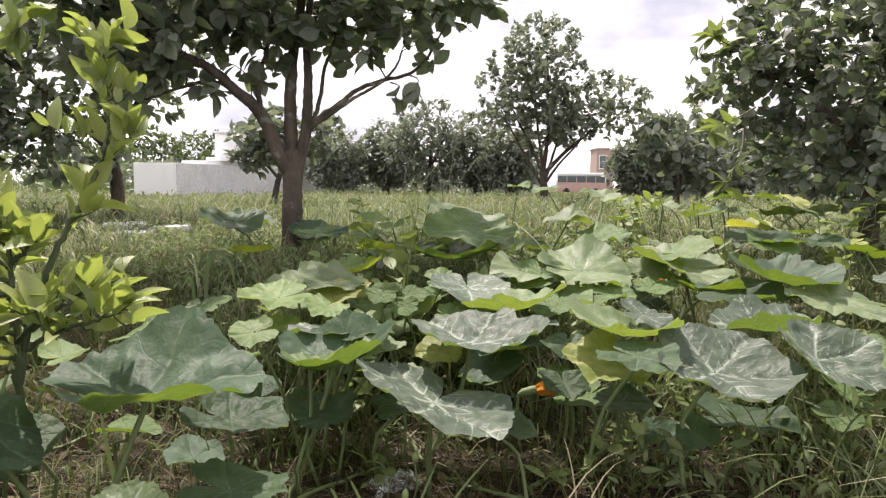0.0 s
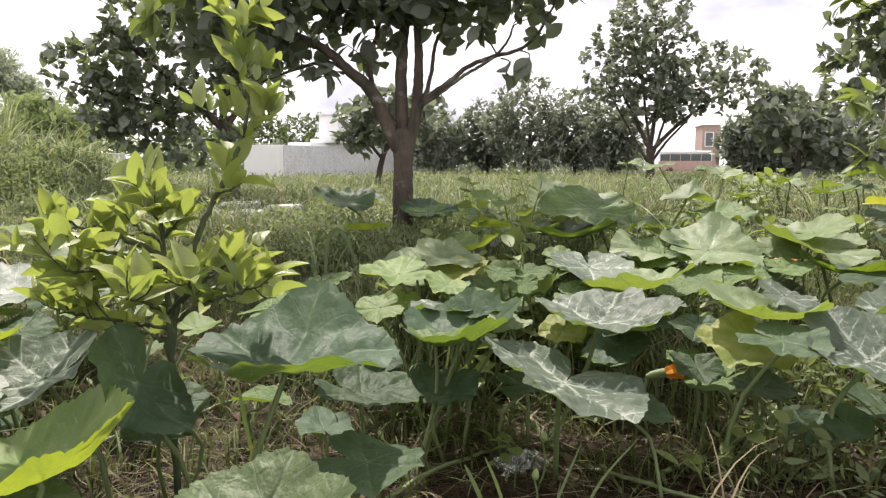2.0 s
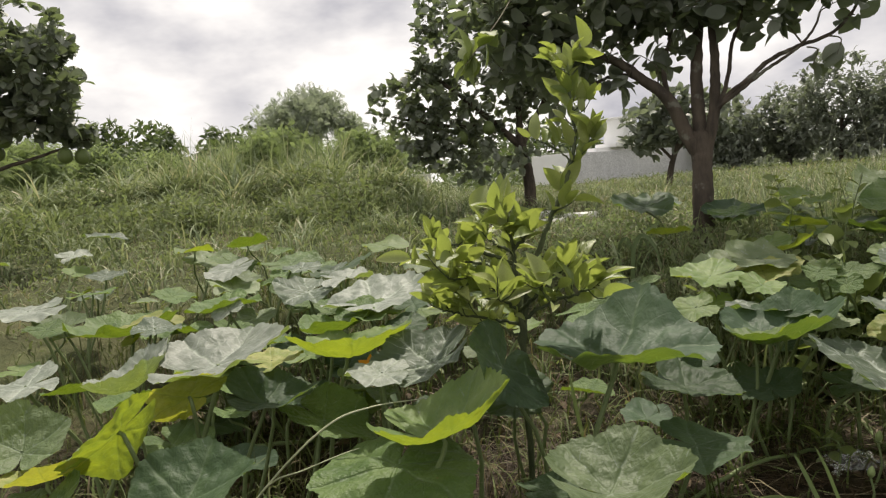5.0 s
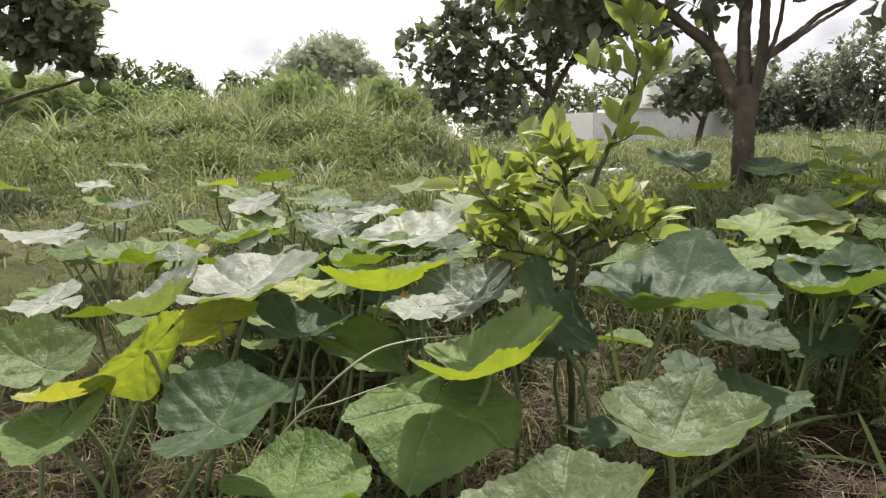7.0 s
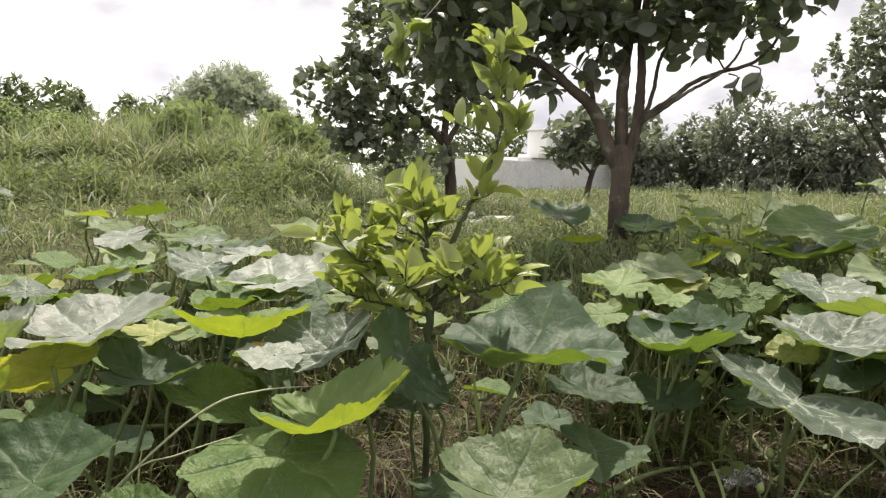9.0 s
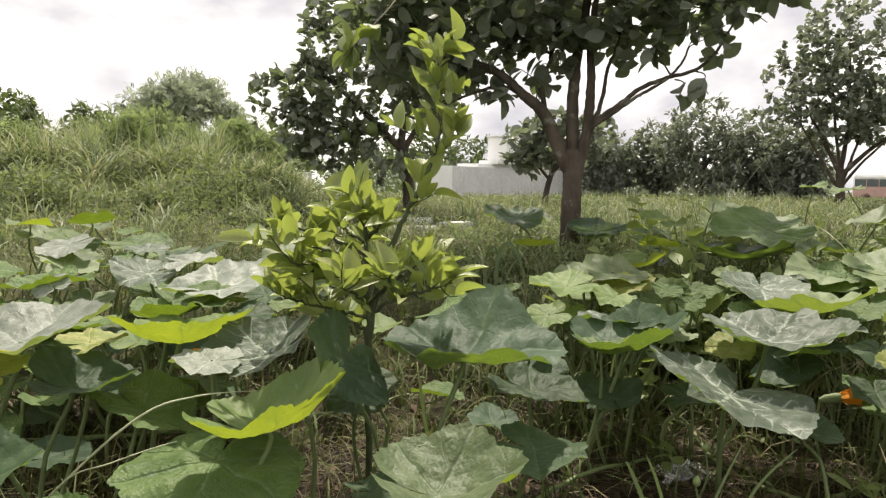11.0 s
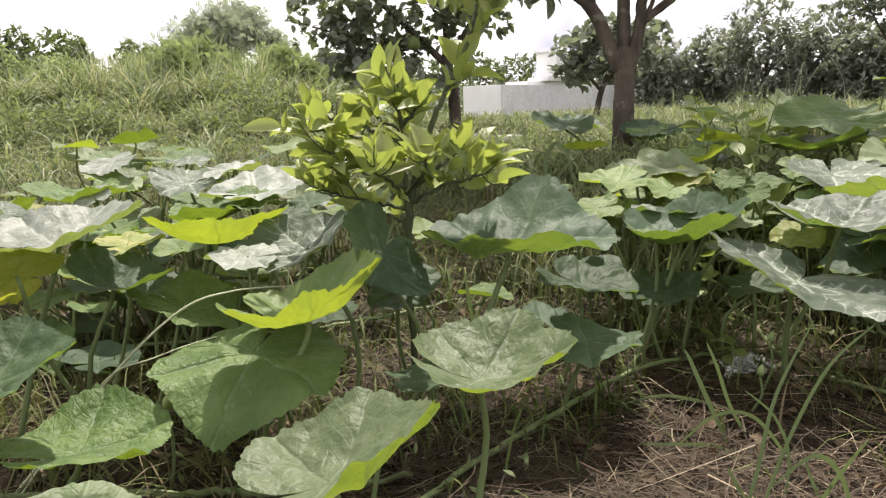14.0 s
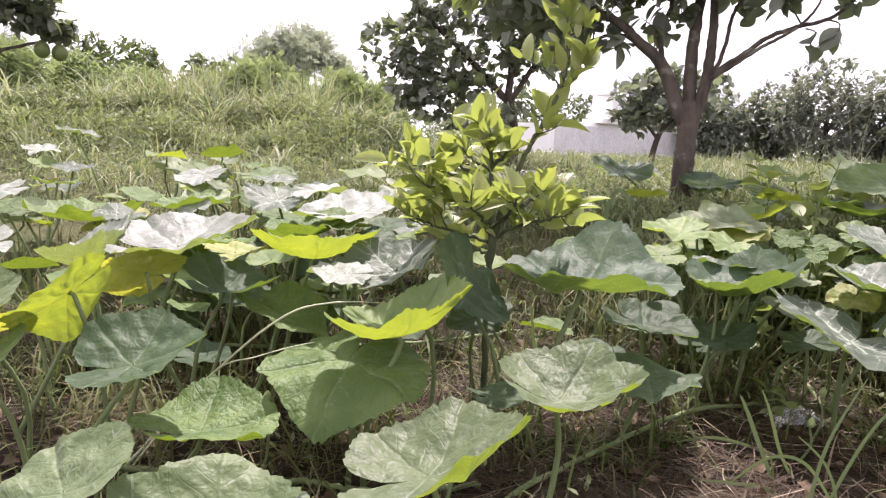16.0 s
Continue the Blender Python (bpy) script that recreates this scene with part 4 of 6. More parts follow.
# ---- pumpkin patch ----
def outline(th):
    """Radius of the blade round its stalk: five shallow pointed lobes and a deep notch behind."""
    a = np.degrees(np.abs(th))
    return np.interp(a, [0, 16, 33, 50, 63, 78, 94, 110, 124, 142, 158, 170, 177, 180], [1.0, 0.93, 0.875, 0.91, 0.965, 0.90, 0.835, 0.86, 0.905, 0.85, 0.79, 0.66, 0.34, 0.10])


def blade_mesh(R, cup, fold, wave, seed, na=84, nr=11, bend=None):
    """The blade, laid out round the stalk: cupped, folded on its midrib, bent by slow waves round the stalk, and puckered between its veins.
    bend: the two-fold and three-fold waves, then an upturned lip and its direction."""
    g = np.random.default_rng(seed)
    th = np.linspace(-np.pi, np.pi, na + 1)
    rim = outline(th)
    if bend is None:
        rim = rim * (1 + 0.05 * np.sin(3 * th + g.uniform(0, 6)) + 0.03 * np.sin(2 * th + g.uniform(0, 6)))
        bend = (*g.normal(0, 0.07, 2), *g.normal(0, 0.05, 2), max(0.0, g.normal(0.03, 0.08)), g.uniform(-2.5, 2.5))
        cup = cup - g.uniform(0.0, 0.08)
    teeth = np.abs(((th * 52 / (2 * np.pi) + 0.35 * np.sin(5 * th + g.uniform(0, 6))) % 1.0) - 0.5) * 2
    rim = rim * (1 - 0.022 * teeth + 0.010 * g.normal(size=na + 1))
    for b in range(int(g.integers(0, 3))):
        c, w = g.uniform(-2.4, 2.4), g.uniform(0.04, 0.10)
        rim *= 1 - 0.10 * g.uniform(0.4, 1) * np.exp(-((th - c) / w) ** 2)
    rim[-1] = rim[0]
    q = (np.linspace(0, 1, nr) ** 0.85)[:, None] * rim[None]
    x, y = q * np.cos(th)[None], q * np.sin(th)[None]
    a2, b2, a3, b3, lip, phi = bend
    z = cup * q ** 2 + fold * (np.sqrt(y * y + 0.004) - 0.06) * (0.6 + 0.4 * np.clip(x + 0.4, 0, 1))
    z = z + q ** 2 * (a2 * np.cos(2 * th) + b2 * np.sin(2 * th) + a3 * np.cos(3 * th) + b3 * np.sin(3 * th))[None]
    z = z + lip * q ** 4 * (np.clip(np.cos(th - phi), 0, 1) ** 2)[None]
    z = z + wave * q ** 3 * (0.8 * np.sin(5 * th + g.uniform(0, 6)) + 0.7 * np.sin(7 * th + g.uniform(0, 6)) + 0.55 * np.sin(12 * th + g.uniform(0, 6)) + 0.35 * np.sin(19 * th + g.uniform(0, 6)))[None]
    # sunken main veins, and blisters between the side veins
    sector = (th - 1.06 * np.round(th / 1.06))[None]
    along, off = q * np.cos(sector), np.abs(q * np.sin(sector))
    z = z + 0.045 * q * (1 - np.exp(-(off / 0.06) ** 2))
    side = (along - 0.85 * off) * 5.2
    calm = np.clip((q - 0.12) / 0.2, 0, 1) * np.clip(1.06 - q, 0, 0.25) * 4
    z = z + 0.009 * calm * np.abs(np.sin(np.pi * (side + 0.5))) ** 0.7 * np.clip(off / 0.05, 0, 1)
    for fq in (7, 9, 11, 13, 16, 19, 23, 28, 34, 41):
        aim, ph = g.uniform(0, np.pi), g.uniform(0, 6)
        warped = fq * (x * np.cos(aim) + y * np.sin(aim)) + 1.3 * np.sin(4 * (y * np.cos(aim) - x * np.sin(aim)) + ph)
        z = z + calm * (0.115 if na > 100 else 0.08) / fq * np.sin(warped + ph) * g.uniform(0.5, 1.2)
    v = np.stack([x * R, y * R, z * R], -1).reshape(-1, 3)
    uv = np.stack([x, y], -1).reshape(-1, 2)
    n = na + 1
    i, j = np.meshgrid(np.arange(nr - 1), np.arange(na), indexing="ij")
    b = (i * n + j).ravel()
    f = np.stack([b, b + n, b + n + 1, b + 1], -1)
    return v, f, uv


LABELS = {"green": "broad green pumpkin leaf with powdery white vein marks", "grey": "grey-green pumpkin leaf with bold white veins", "pale": "pale green pumpkin leaf with sun glare put into its colour",
          "soft": "light green pumpkin leaf with a pale powdery bloom", "yellow": "yellow mottled pumpkin leaf", "dark": "dark green pumpkin leaf deepened in colour for shade", "mid": "light green pumpkin leaf with a puckered blade", "blue": "dark blue-green pumpkin leaf with faint white marks", "lime": "bright lime green pumpkin leaf lit through from above"}
leaf_count = 0


def pumpkin_leaf(x, y, z, R, face, tilt, lean, tip, style, cup=0.05, fold=0.1, wave=0.08, res=84, bend=None):
    """One leaf on its hollow stalk. face: the heading it is seen along; tilt lifts its far edge, lean drops its right edge, tip turns it in its own plane."""
    global leaf_count
    leaf_count += 1
    g = np.random.default_rng(leaf_count * 13 + 5)
    if bend is None:
        tilt, wave = 0.6 * tilt, 0.55 * wave
    v, f, uv = blade_mesh(R, cup, fold, wave, leaf_count, res, 28 if res > 100 else 14 if res > 60 else 8, bend)
    v[:, 0] -= 0.12 * R
    m = Matrix.Rotation(radians(face), 3, "Z") @ Matrix.Rotation(radians(lean), 3, "Y") @ Matrix.Rotation(radians(tilt), 3, "X") @ Matrix.Rotation(radians(tip + 90), 3, "Z")
    v = v @ np.array(m).T + np.array([x, y, z])
    joint = np.array(m @ Vector((-0.12 * R, 0, 0))) + np.array([x, y, z])
    out = -np.array(m)[:, 0]
    bx, by = joint[0] + 0.25 * z * out[0] + g.normal(0, 0.025), joint[1] + 0.25 * z * out[1] + g.normal(0, 0.025)
    base = np.array([bx, by, gz(bx, by) - 0.01])
    ob = thing("pumpkin_leaf", base, LABELS[style], "leaf", "pumpkin leaves")
    part("blade", mesh_np("blade", v - base, f, M_P[style], uv), ob)
    under = np.array(m)[:, 2]
    mid = 0.5 * (joint + base) + np.array([*g.normal(0, 0.018, 2), 0.02])
    line = spline([base, mid, joint - 0.02 * under, joint], 9)
    r = 0.0028 + 0.0125 * R
    part("stalk", mesh_np("stalk", *tube(line - base, np.linspace(r * 1.15, r * 0.75, 9), 7), M_STALK), ob)
    return ob


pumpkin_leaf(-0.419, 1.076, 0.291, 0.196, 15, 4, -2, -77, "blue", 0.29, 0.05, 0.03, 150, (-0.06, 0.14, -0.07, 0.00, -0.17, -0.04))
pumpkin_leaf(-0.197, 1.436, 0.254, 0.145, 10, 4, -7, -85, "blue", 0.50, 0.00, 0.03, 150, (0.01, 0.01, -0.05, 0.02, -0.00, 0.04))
pumpkin_leaf(-0.310, 0.691, 0.212, 0.115, 16, 4, 2, 280, "mid", 0.36, 0.21, 0.03, 150, (0.13, 0.03, -0.04, -0.08, -0.02, 0.23))
pumpkin_leaf(-0.372, 0.466, 0.183, 0.130, 31, -1, -19, 273, "mid", 0.30, 0.00, 0.03, 150, (0.00, -0.06, -0.05, -0.02, 0.05, 4.74))
pumpkin_leaf(-0.654, 0.650, 0.205, 0.148, 36, 12, 0, 162, "green", -0.13, -0.12, 0.03, 150, (-0.08, -0.02, -0.13, -0.03, -0.04, -0.02))
pumpkin_leaf(-0.732, 0.453, 0.147, 0.114, 48, -3, 3, -73, "green", 0.12, 0.11, 0.03, 150, (-0.00, 0.13, -0.03, 0.03, 0.15, 1.12))
pumpkin_leaf(-0.827, 0.420, 0.232, 0.104, 53, 14, -11, 264, "dark", 0.23, 0.18, 0.03, 150, (-0.02, -0.07, 0.04, -0.05, -0.00, 1.04))
pumpkin_leaf(-0.544, 0.272, 0.129, 0.123, 54, 40, -9, 42, "mid", 0.10, 0.00, 0.03, 150, (0.07, 0.03, 0.09, -0.03, -0.14, -1.20))
pumpkin_leaf(-0.664, 0.212, 0.187, 0.091, 64, 3, -24, 294, "mid", 0.12, 0.16, 0.03, 150, (0.01, -0.03, 0.05, 0.04, -0.19, 2.28))
pumpkin_leaf(-0.584, 0.711, 0.251, 0.131, 32, -3, -11, -101, "lime", 0.49, 0.06, 0.03, 150, (0.10, 0.09, -0.07, -0.02, 0.01, -0.08))
pumpkin_leaf(-0.738, 0.882, 0.304, 0.114, 34, 11, -20, 87, "grey", 0.28, 0.03, 0.03, 150, (0.07, -0.09, -0.03, 0.00, 0.10, -0.98))
pumpkin_leaf(-0.569, 0.865, 0.310, 0.100, 25, 19, 51, 190, "blue", 0.04, 0.20, 0.03, 150, (0.03, 0.05, -0.03, -0.05, 0.00, -0.01))
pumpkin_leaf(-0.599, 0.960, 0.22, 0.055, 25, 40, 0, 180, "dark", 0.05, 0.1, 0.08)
pumpkin_leaf(-1.059, 1.176, 0.365, 0.151, 37, 5, -5, -54, "pale", 0.06, 0.12, 0.03, 150, (0.07, 0.04, -0.05, 0.01, 0.12, -0.11))
pumpkin_leaf(-1.345, 1.225, 0.37, 0.101, 42, 24, 0, 130, "grey", 0.06, 0.1, 0.1)
pumpkin_leaf(-1.016, 0.659, 0.349, 0.145, 49, 5, -9, -97, "pale", 0.22, 0.03, 0.03, 150, (0.01, -0.05, 0.03, -0.01, -0.01, -0.02))
# Added blade for the underside above; yellow stands in for light through it.
pumpkin_leaf(-1.023, 0.569, 0.313, 0.079, 49, -40, -21, 149, "yellow", -0.01, 0.01, 0.03, 150, (0.09, -0.04, 0.01, -0.02, 0.00, -0.01))
pumpkin_leaf(-1.181, 0.591, 0.311, 0.100, 58, -6, -16, -90, "pale", 0.58, -0.01, 0.03, 150, (0.07, 0.07, -0.02, 0.03, 0.00, -0.09))
pumpkin_leaf(-0.991, 0.410, 0.300, 0.098, 56, -35, -41, 101, "lime", 0.03, -0.18, 0.03, 150, (0.12, 0.06, 0.07, -0.02, 0.09, -2.09))
pumpkin_leaf(-0.951, 0.695, 0.271, 0.096, 46, 10, 10, 274, "blue", 0.23, 0.26, 0.03, 150, (0.07, -0.14, 0.04, -0.05, 0.09, -0.74))
pumpkin_leaf(-0.918, 0.895, 0.307, 0.142, 40, -8, 2, -111, "lime", 0.41, -0.02, 0.03, 150, (0.04, 0.04, 0.02, 0.01, 0.00, -0.08))
pumpkin_leaf(-0.876, 0.760, 0.22, 0.102, 41, 16, 22, 240, "green", 0.06, 0.15, 0.08)
pumpkin_leaf(-1.149, 0.361, 0.283, 0.080, 63, 28, -3, 346, "mid", 0.37, 0.16, 0.03, 150, (0.03, 0.09, 0.03, 0.04, 0.08, 0.09))
pumpkin_leaf(-1.064, 0.339, 0.25, 0.072, 63, -24, 0, 110, "yellow", 0.3, 0.1, 0.08)
pumpkin_leaf(-1.027, 0.296, 0.22, 0.081, 64, 13, -14, 140, "green", 0.15, 0.1, 0.08)
pumpkin_leaf(-1.346, 0.468, 0.33, 0.076, 64, 11, -8, 90, "pale", 0.05, 0.1, 0.1)
pumpkin_leaf(-1.850, 1.415, 0.40, 0.096, 48, 20, -14, 110, "pale", 0.0, 0.1, 0.1)
pumpkin_leaf(-2.063, 1.713, 0.45, 0.101, 47, -17, -4, -90, "green", 0.2, 0.1, 0.1)
pumpkin_leaf(-2.311, 1.283, 0.40, 0.077, 57, 15, 0, -70, "grey", 0.0, 0.1, 0.1)
pumpkin_leaf(-3.106, 1.647, 0.43, 0.085, 59, 23, 0, -70, "pale", 0.0, 0.1, 0.1)
pumpkin_leaf(-1.673, 0.897, 0.31, 0.160, 57, -8, -3, 90, "green", 0.3, 0.1, 0.1)
pumpkin_leaf(-1.505, 1.077, 0.35, 0.107, 49, 7, -8, 110, "green", 0.2, 0.1, 0.1)
pumpkin_leaf(-1.439, 1.037, 0.36, 0.048, 49, 33, -20, 10, "pale", 0.0, 0.1, 0.1)
pumpkin_leaf(-2.120, 0.884, 0.36, 0.135, 63, 6, 0, 90, "pale", 0.0, 0.1, 0.1)
pumpkin_leaf(-1.862, 0.801, 0.34, 0.057, 62, 27, 0, 90, "green", 0.0, 0.1, 0.1)
pumpkin_leaf(-1.072, 1.027, 0.32, 0.099, 40, -8, -3, -90, "green", 0.3, 0.1, 0.1)
pumpkin_leaf(-1.038, 1.094, 0.35, 0.094, 37, 13, 0, 110, "green", 0.0, 0.1, 0.1)
pumpkin_leaf(-0.782, 0.793, 0.31, 0.066, 37, 14, 0, 90, "pale", 0.0, 0.1, 0.1)
pumpkin_leaf(-1.029, 0.789, 0.32, 0.067, 45, 8, 0, -60, "yellow", 0.1, 0.1, 0.1)
pumpkin_leaf(-1.470, 0.852, 0.35, 0.066, 54, 15, 0, -60, "grey", 0.0, 0.1, 0.1)
pumpkin_leaf(-1.634, 1.495, 0.41, 0.121, 43, 9, 0, -80, "green", 0.0, 0.1, 0.1)
pumpkin_leaf(-0.911, 1.071, 0.33, 0.068, 34, 13, 0, -80, "dark", 0.0, 0.1, 0.1)
pumpkin_leaf(-1.248, 1.302, 0.40, 0.093, 39, 6, 0, -80, "pale", 0.0, 0.1, 0.1)
pumpkin_leaf(-1.514, 1.402, 0.41, 0.066, 43, 14, 0, -80, "grey", 0.0, 0.1, 0.1)
pumpkin_leaf(0.093, 1.535, 0.277, 0.177, -1, 1, 4, -80, "grey", 0.17, 0.14, 0.03, 150, (0.10, 0.06, -0.03, -0.03, 0.12, -0.32))
pumpkin_leaf(0.001, 1.292, 0.213, 0.178, 0, -0, 18, 166, "grey", 0.15, -0.03, 0.03, 150, (-0.04, -0.07, 0.01, -0.03, 0.00, -0.03))
pumpkin_leaf(0.576, 1.399, 0.253, 0.164, -20, 13, 13, 279, "grey", 0.18, 0.15, 0.03, 150, (0.08, 0.01, 0.03, -0.01, 0.05, -1.25))
pumpkin_leaf(0.786, 1.436, 0.270, 0.127, -28, 13, 26, 261, "grey", 0.30, 0.11, 0.03, 150, (-0.01, 0.11, -0.01, -0.02, -0.08, -0.33))
pumpkin_leaf(0.398, 1.551, 0.30, 0.138, -12, -6, 6, 110, "soft", 0.3, 0.1, 0.1)
pumpkin_leaf(0.475, 1.624, 0.33, 0.075, -14, 16, 18, -70, "grey", 0.0, 0.1, 0.1)
pumpkin_leaf(0.373, 1.495, 0.25, 0.115, -11, 27, 6, 160, "yellow", 0.05, 0.1, 0.12)
pumpkin_leaf(0.410, 1.378, 0.29, 0.096, -13, 12, 0, 240, "dark", 0.0, 0.1, 0.1)
pumpkin_leaf(0.181, 1.877, 0.29, 0.164, -3, -2, -12, 100, "soft", 0.33, 0.1, 0.07)
pumpkin_leaf(0.281, 2.142, 0.35, 0.104, -5, 38, 0, 170, "green", 0.0, 0.1, 0.06)
pumpkin_leaf(0.428, 2.183, 0.36, 0.178, -9, 22, 8, -70, "soft", 0.05, 0.08, 0.1)
pumpkin_leaf(0.736, 2.323, 0.36, 0.195, -16, 10, 10, 110, "soft", 0.15, 0.08, 0.1)
pumpkin_leaf(0.974, 2.090, 0.35, 0.180, -23, 1, 10, -70, "blue", 0.3, 0.08, 0.1)
pumpkin_leaf(0.777, 1.721, 0.28, 0.142, -22, -3, 0, 100, "grey", 0.3, 0.08, 0.1)
pumpkin_leaf(-0.003, 2.469, 0.36, 0.208, 2, -7, 4, -80, "dark", 0.25, 0.08, 0.08)
pumpkin_leaf(0.06, 2.57, 0.455, 0.19, -1, 30, 4, 110, "green", 0.05, 0.1, 0.1)
pumpkin_leaf(0.075, 3.467, 0.41, 0.174, -0, 28, 0, 180, "green", 0.0, 0.1, 0.08)
pumpkin_leaf(-0.111, 3.476, 0.41, 0.099, 3, 58, 0, 10, "lime", 0.0, 0.1, 0.08)
pumpkin_leaf(-0.420, 1.947, 0.33, 0.109, 14, 16, 6, 90, "soft", 0.0, 0.1, 0.1)
pumpkin_leaf(-0.290, 1.993, 0.32, 0.088, 10, 34, 0, 160, "yellow", 0.0, 0.1, 0.1)
pumpkin_leaf(-0.276, 2.184, 0.35, 0.091, 9, -5, -10, -80, "lime", 0.3, 0.1, 0.1)
pumpkin_leaf(0.302, 1.701, 0.24, 0.065, -7, 36, 0, 170, "dark", 0.0, 0.1, 0.06)
pumpkin_leaf(0.280, 1.527, 0.19, 0.064, -8, 31, 10, 200, "dark", 0.0, 0.1, 0.06)
pumpkin_leaf(-0.002, 1.606, 0.24, 0.060, 3, 42, 0, 160, "yellow", 0.0, 0.1, 0.1)
pumpkin_leaf(-1.023, 3.204, 0.43, 0.164, 19, 23, 0, 110, "dark", 0.1, 0.1, 0.1)
pumpkin_leaf(-0.583, 3.005, 0.40, 0.114, 12, 22, 0, 110, "green", 0.0, 0.1, 0.1)
pumpkin_leaf(-0.746, 2.621, 0.36, 0.110, 17, -6, 0, -80, "lime", 0.2, 0.1, 0.1)
pumpkin_leaf(0.228, 2.171, 0.36, 0.130, -4, 11, 10, 110, "soft", 0.0, 0.1, 0.1)
pumpkin_leaf(0.646, 2.352, 0.35, 0.097, -14, 26, 10, 250, "soft", 0.0, 0.1, 0.1)
pumpkin_leaf(0.792, 2.180, 0.30, 0.149, -18, -6, 8, -80, "green", 0.3, 0.1, 0.1)
pumpkin_leaf(1.054, 1.942, 0.32, 0.141, -26, 14, 12, 250, "soft", 0.0, 0.1, 0.1)
pumpkin_leaf(-0.386, 1.452, 0.31, 0.062, 17, 33, 0, 110, "lime", 0.0, 0.1, 0.1)
pumpkin_leaf(-0.241, 1.389, 0.26, 0.073, 13, -7, 0, -80, "lime", 0.3, 0.1, 0.1)
pumpkin_leaf(-0.106, 1.448, 0.29, 0.055, 7, 17, 0, -80, "soft", 0.0, 0.1, 0.1)
pumpkin_leaf(0.625, 2.153, 0.32, 0.079, -14, 21, 0, -80, "green", 0.0, 0.1, 0.1)
pumpkin_leaf(0.470, 2.002, 0.32, 0.083, -11, 21, 0, -80, "green", 0.0, 0.1, 0.1)
pumpkin_leaf(-0.095, 1.925, 0.32, 0.063, 5, 25, 0, -80, "green", 0.0, 0.1, 0.1)
pumpkin_leaf(-0.338, 2.952, 0.40, 0.109, 8, 25, 0, -80, "green", 0.0, 0.1, 0.1)
pumpkin_leaf(0.843, 2.039, 0.32, 0.158, -20, 8, 0, -80, "dark", 0.0, 0.1, 0.1)
pumpkin_leaf(0.490, 3.074, 0.47, 0.140, -8, 12, 0, -80, "soft", 0.0, 0.1, 0.1)
pumpkin_leaf(1.117, 2.591, 0.43, 0.152, -22, 10, 0, -80, "dark", 0.0, 0.1, 0.1)
pumpkin_leaf(1.310, 2.560, 0.43, 0.092, -26, 22, 0, -80, "dark", 0.0, 0.1, 0.1)
pumpkin_leaf(0.581, 2.894, 0.42, 0.158, -10, 9, 0, -80, "green", 0.0, 0.1, 0.1)
pumpkin_leaf(0.271, 2.667, 0.39, 0.122, -4, 10, 0, -80, "green", 0.0, 0.1, 0.1)
pumpkin_leaf(-0.429, 1.782, 0.33, 0.112, 10, 18, 0, 110, "lime", 0.08, 0.1, 0.1)
pumpkin_leaf(-0.319, 1.975, 0.35, 0.110, 6, 18, 8, -70, "soft", 0.05, 0.1, 0.1)
pumpkin_leaf(-0.282, 1.699, 0.32, 0.062, 6, 24, 10, 160, "lime", 0.05, 0.1, 0.1)
pumpkin_leaf(-0.166, 1.843, 0.33, 0.048, 3, 31, 10, 170, "green", 0.05, 0.1, 0.1)
pumpkin_leaf(-0.269, 2.690, 0.37, 0.102, 4, 21, 0, -70, "green", 0.05, 0.1, 0.1)
pumpkin_leaf(-0.581, 3.053, 0.40, 0.148, 9, 19, 0, -70, "blue", 0.05, 0.1, 0.1)
pumpkin_leaf(-1.137, 3.773, 0.41, 0.166, 15, 29, 0, 180, "blue", 0.05, 0.1, 0.1)
pumpkin_leaf(-0.152, 1.540, 0.30, 0.073, 3, 11, 0, -80, "dark", 0.05, 0.1, 0.1)
pumpkin_leaf(-0.004, 2.072, 0.34, 0.071, 0, 31, 10, -70, "lime", 0.05, 0.1, 0.12)
pumpkin_leaf(-0.161, 1.946, 0.33, 0.050, 5, 34, -8, 160, "lime", 0.05, 0.1, 0.12)
pumpkin_leaf(-0.414, 2.005, 0.33, 0.084, 11, 24, 0, 110, "soft", 0.05, 0.1, 0.12)
pumpkin_leaf(-0.306, 1.910, 0.32, 0.087, 9, 29, 0, 190, "yellow", 0.05, 0.1, 0.12)
pumpkin_leaf(-0.324, 2.240, 0.36, 0.074, 8, 27, -10, -70, "lime", 0.05, 0.1, 0.12)
pumpkin_leaf(-0.104, 1.843, 0.30, 0.045, 3, 49, 0, 180, "green", 0.05, 0.1, 0.12)
pumpkin_leaf(-0.203, 1.822, 0.27, 0.048, 6, 39, 0, 180, "lime", 0.05, 0.1, 0.12)
pumpkin_leaf(0.015, 3.357, 0.42, 0.260, -0, 21, 4, 110, "mid", 0.05, 0.1, 0.08)
pumpkin_leaf(-0.404, 1.777, 0.26, 0.052, 12, 39, 0, 180, "lime", 0.05, 0.1, 0.12)
pumpkin_leaf(0.032, 1.829, 0.29, 0.051, -1, 40, 6, -70, "green", 0.05, 0.1, 0.12)
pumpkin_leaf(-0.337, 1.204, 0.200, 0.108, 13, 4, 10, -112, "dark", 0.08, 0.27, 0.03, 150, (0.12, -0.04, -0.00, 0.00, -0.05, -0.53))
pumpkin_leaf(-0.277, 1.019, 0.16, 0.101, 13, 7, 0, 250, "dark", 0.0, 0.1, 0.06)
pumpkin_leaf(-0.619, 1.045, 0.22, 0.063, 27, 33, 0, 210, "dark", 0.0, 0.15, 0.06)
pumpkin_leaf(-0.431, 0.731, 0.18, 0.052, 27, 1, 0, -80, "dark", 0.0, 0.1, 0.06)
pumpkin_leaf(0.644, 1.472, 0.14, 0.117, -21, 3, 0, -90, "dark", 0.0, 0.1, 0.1)
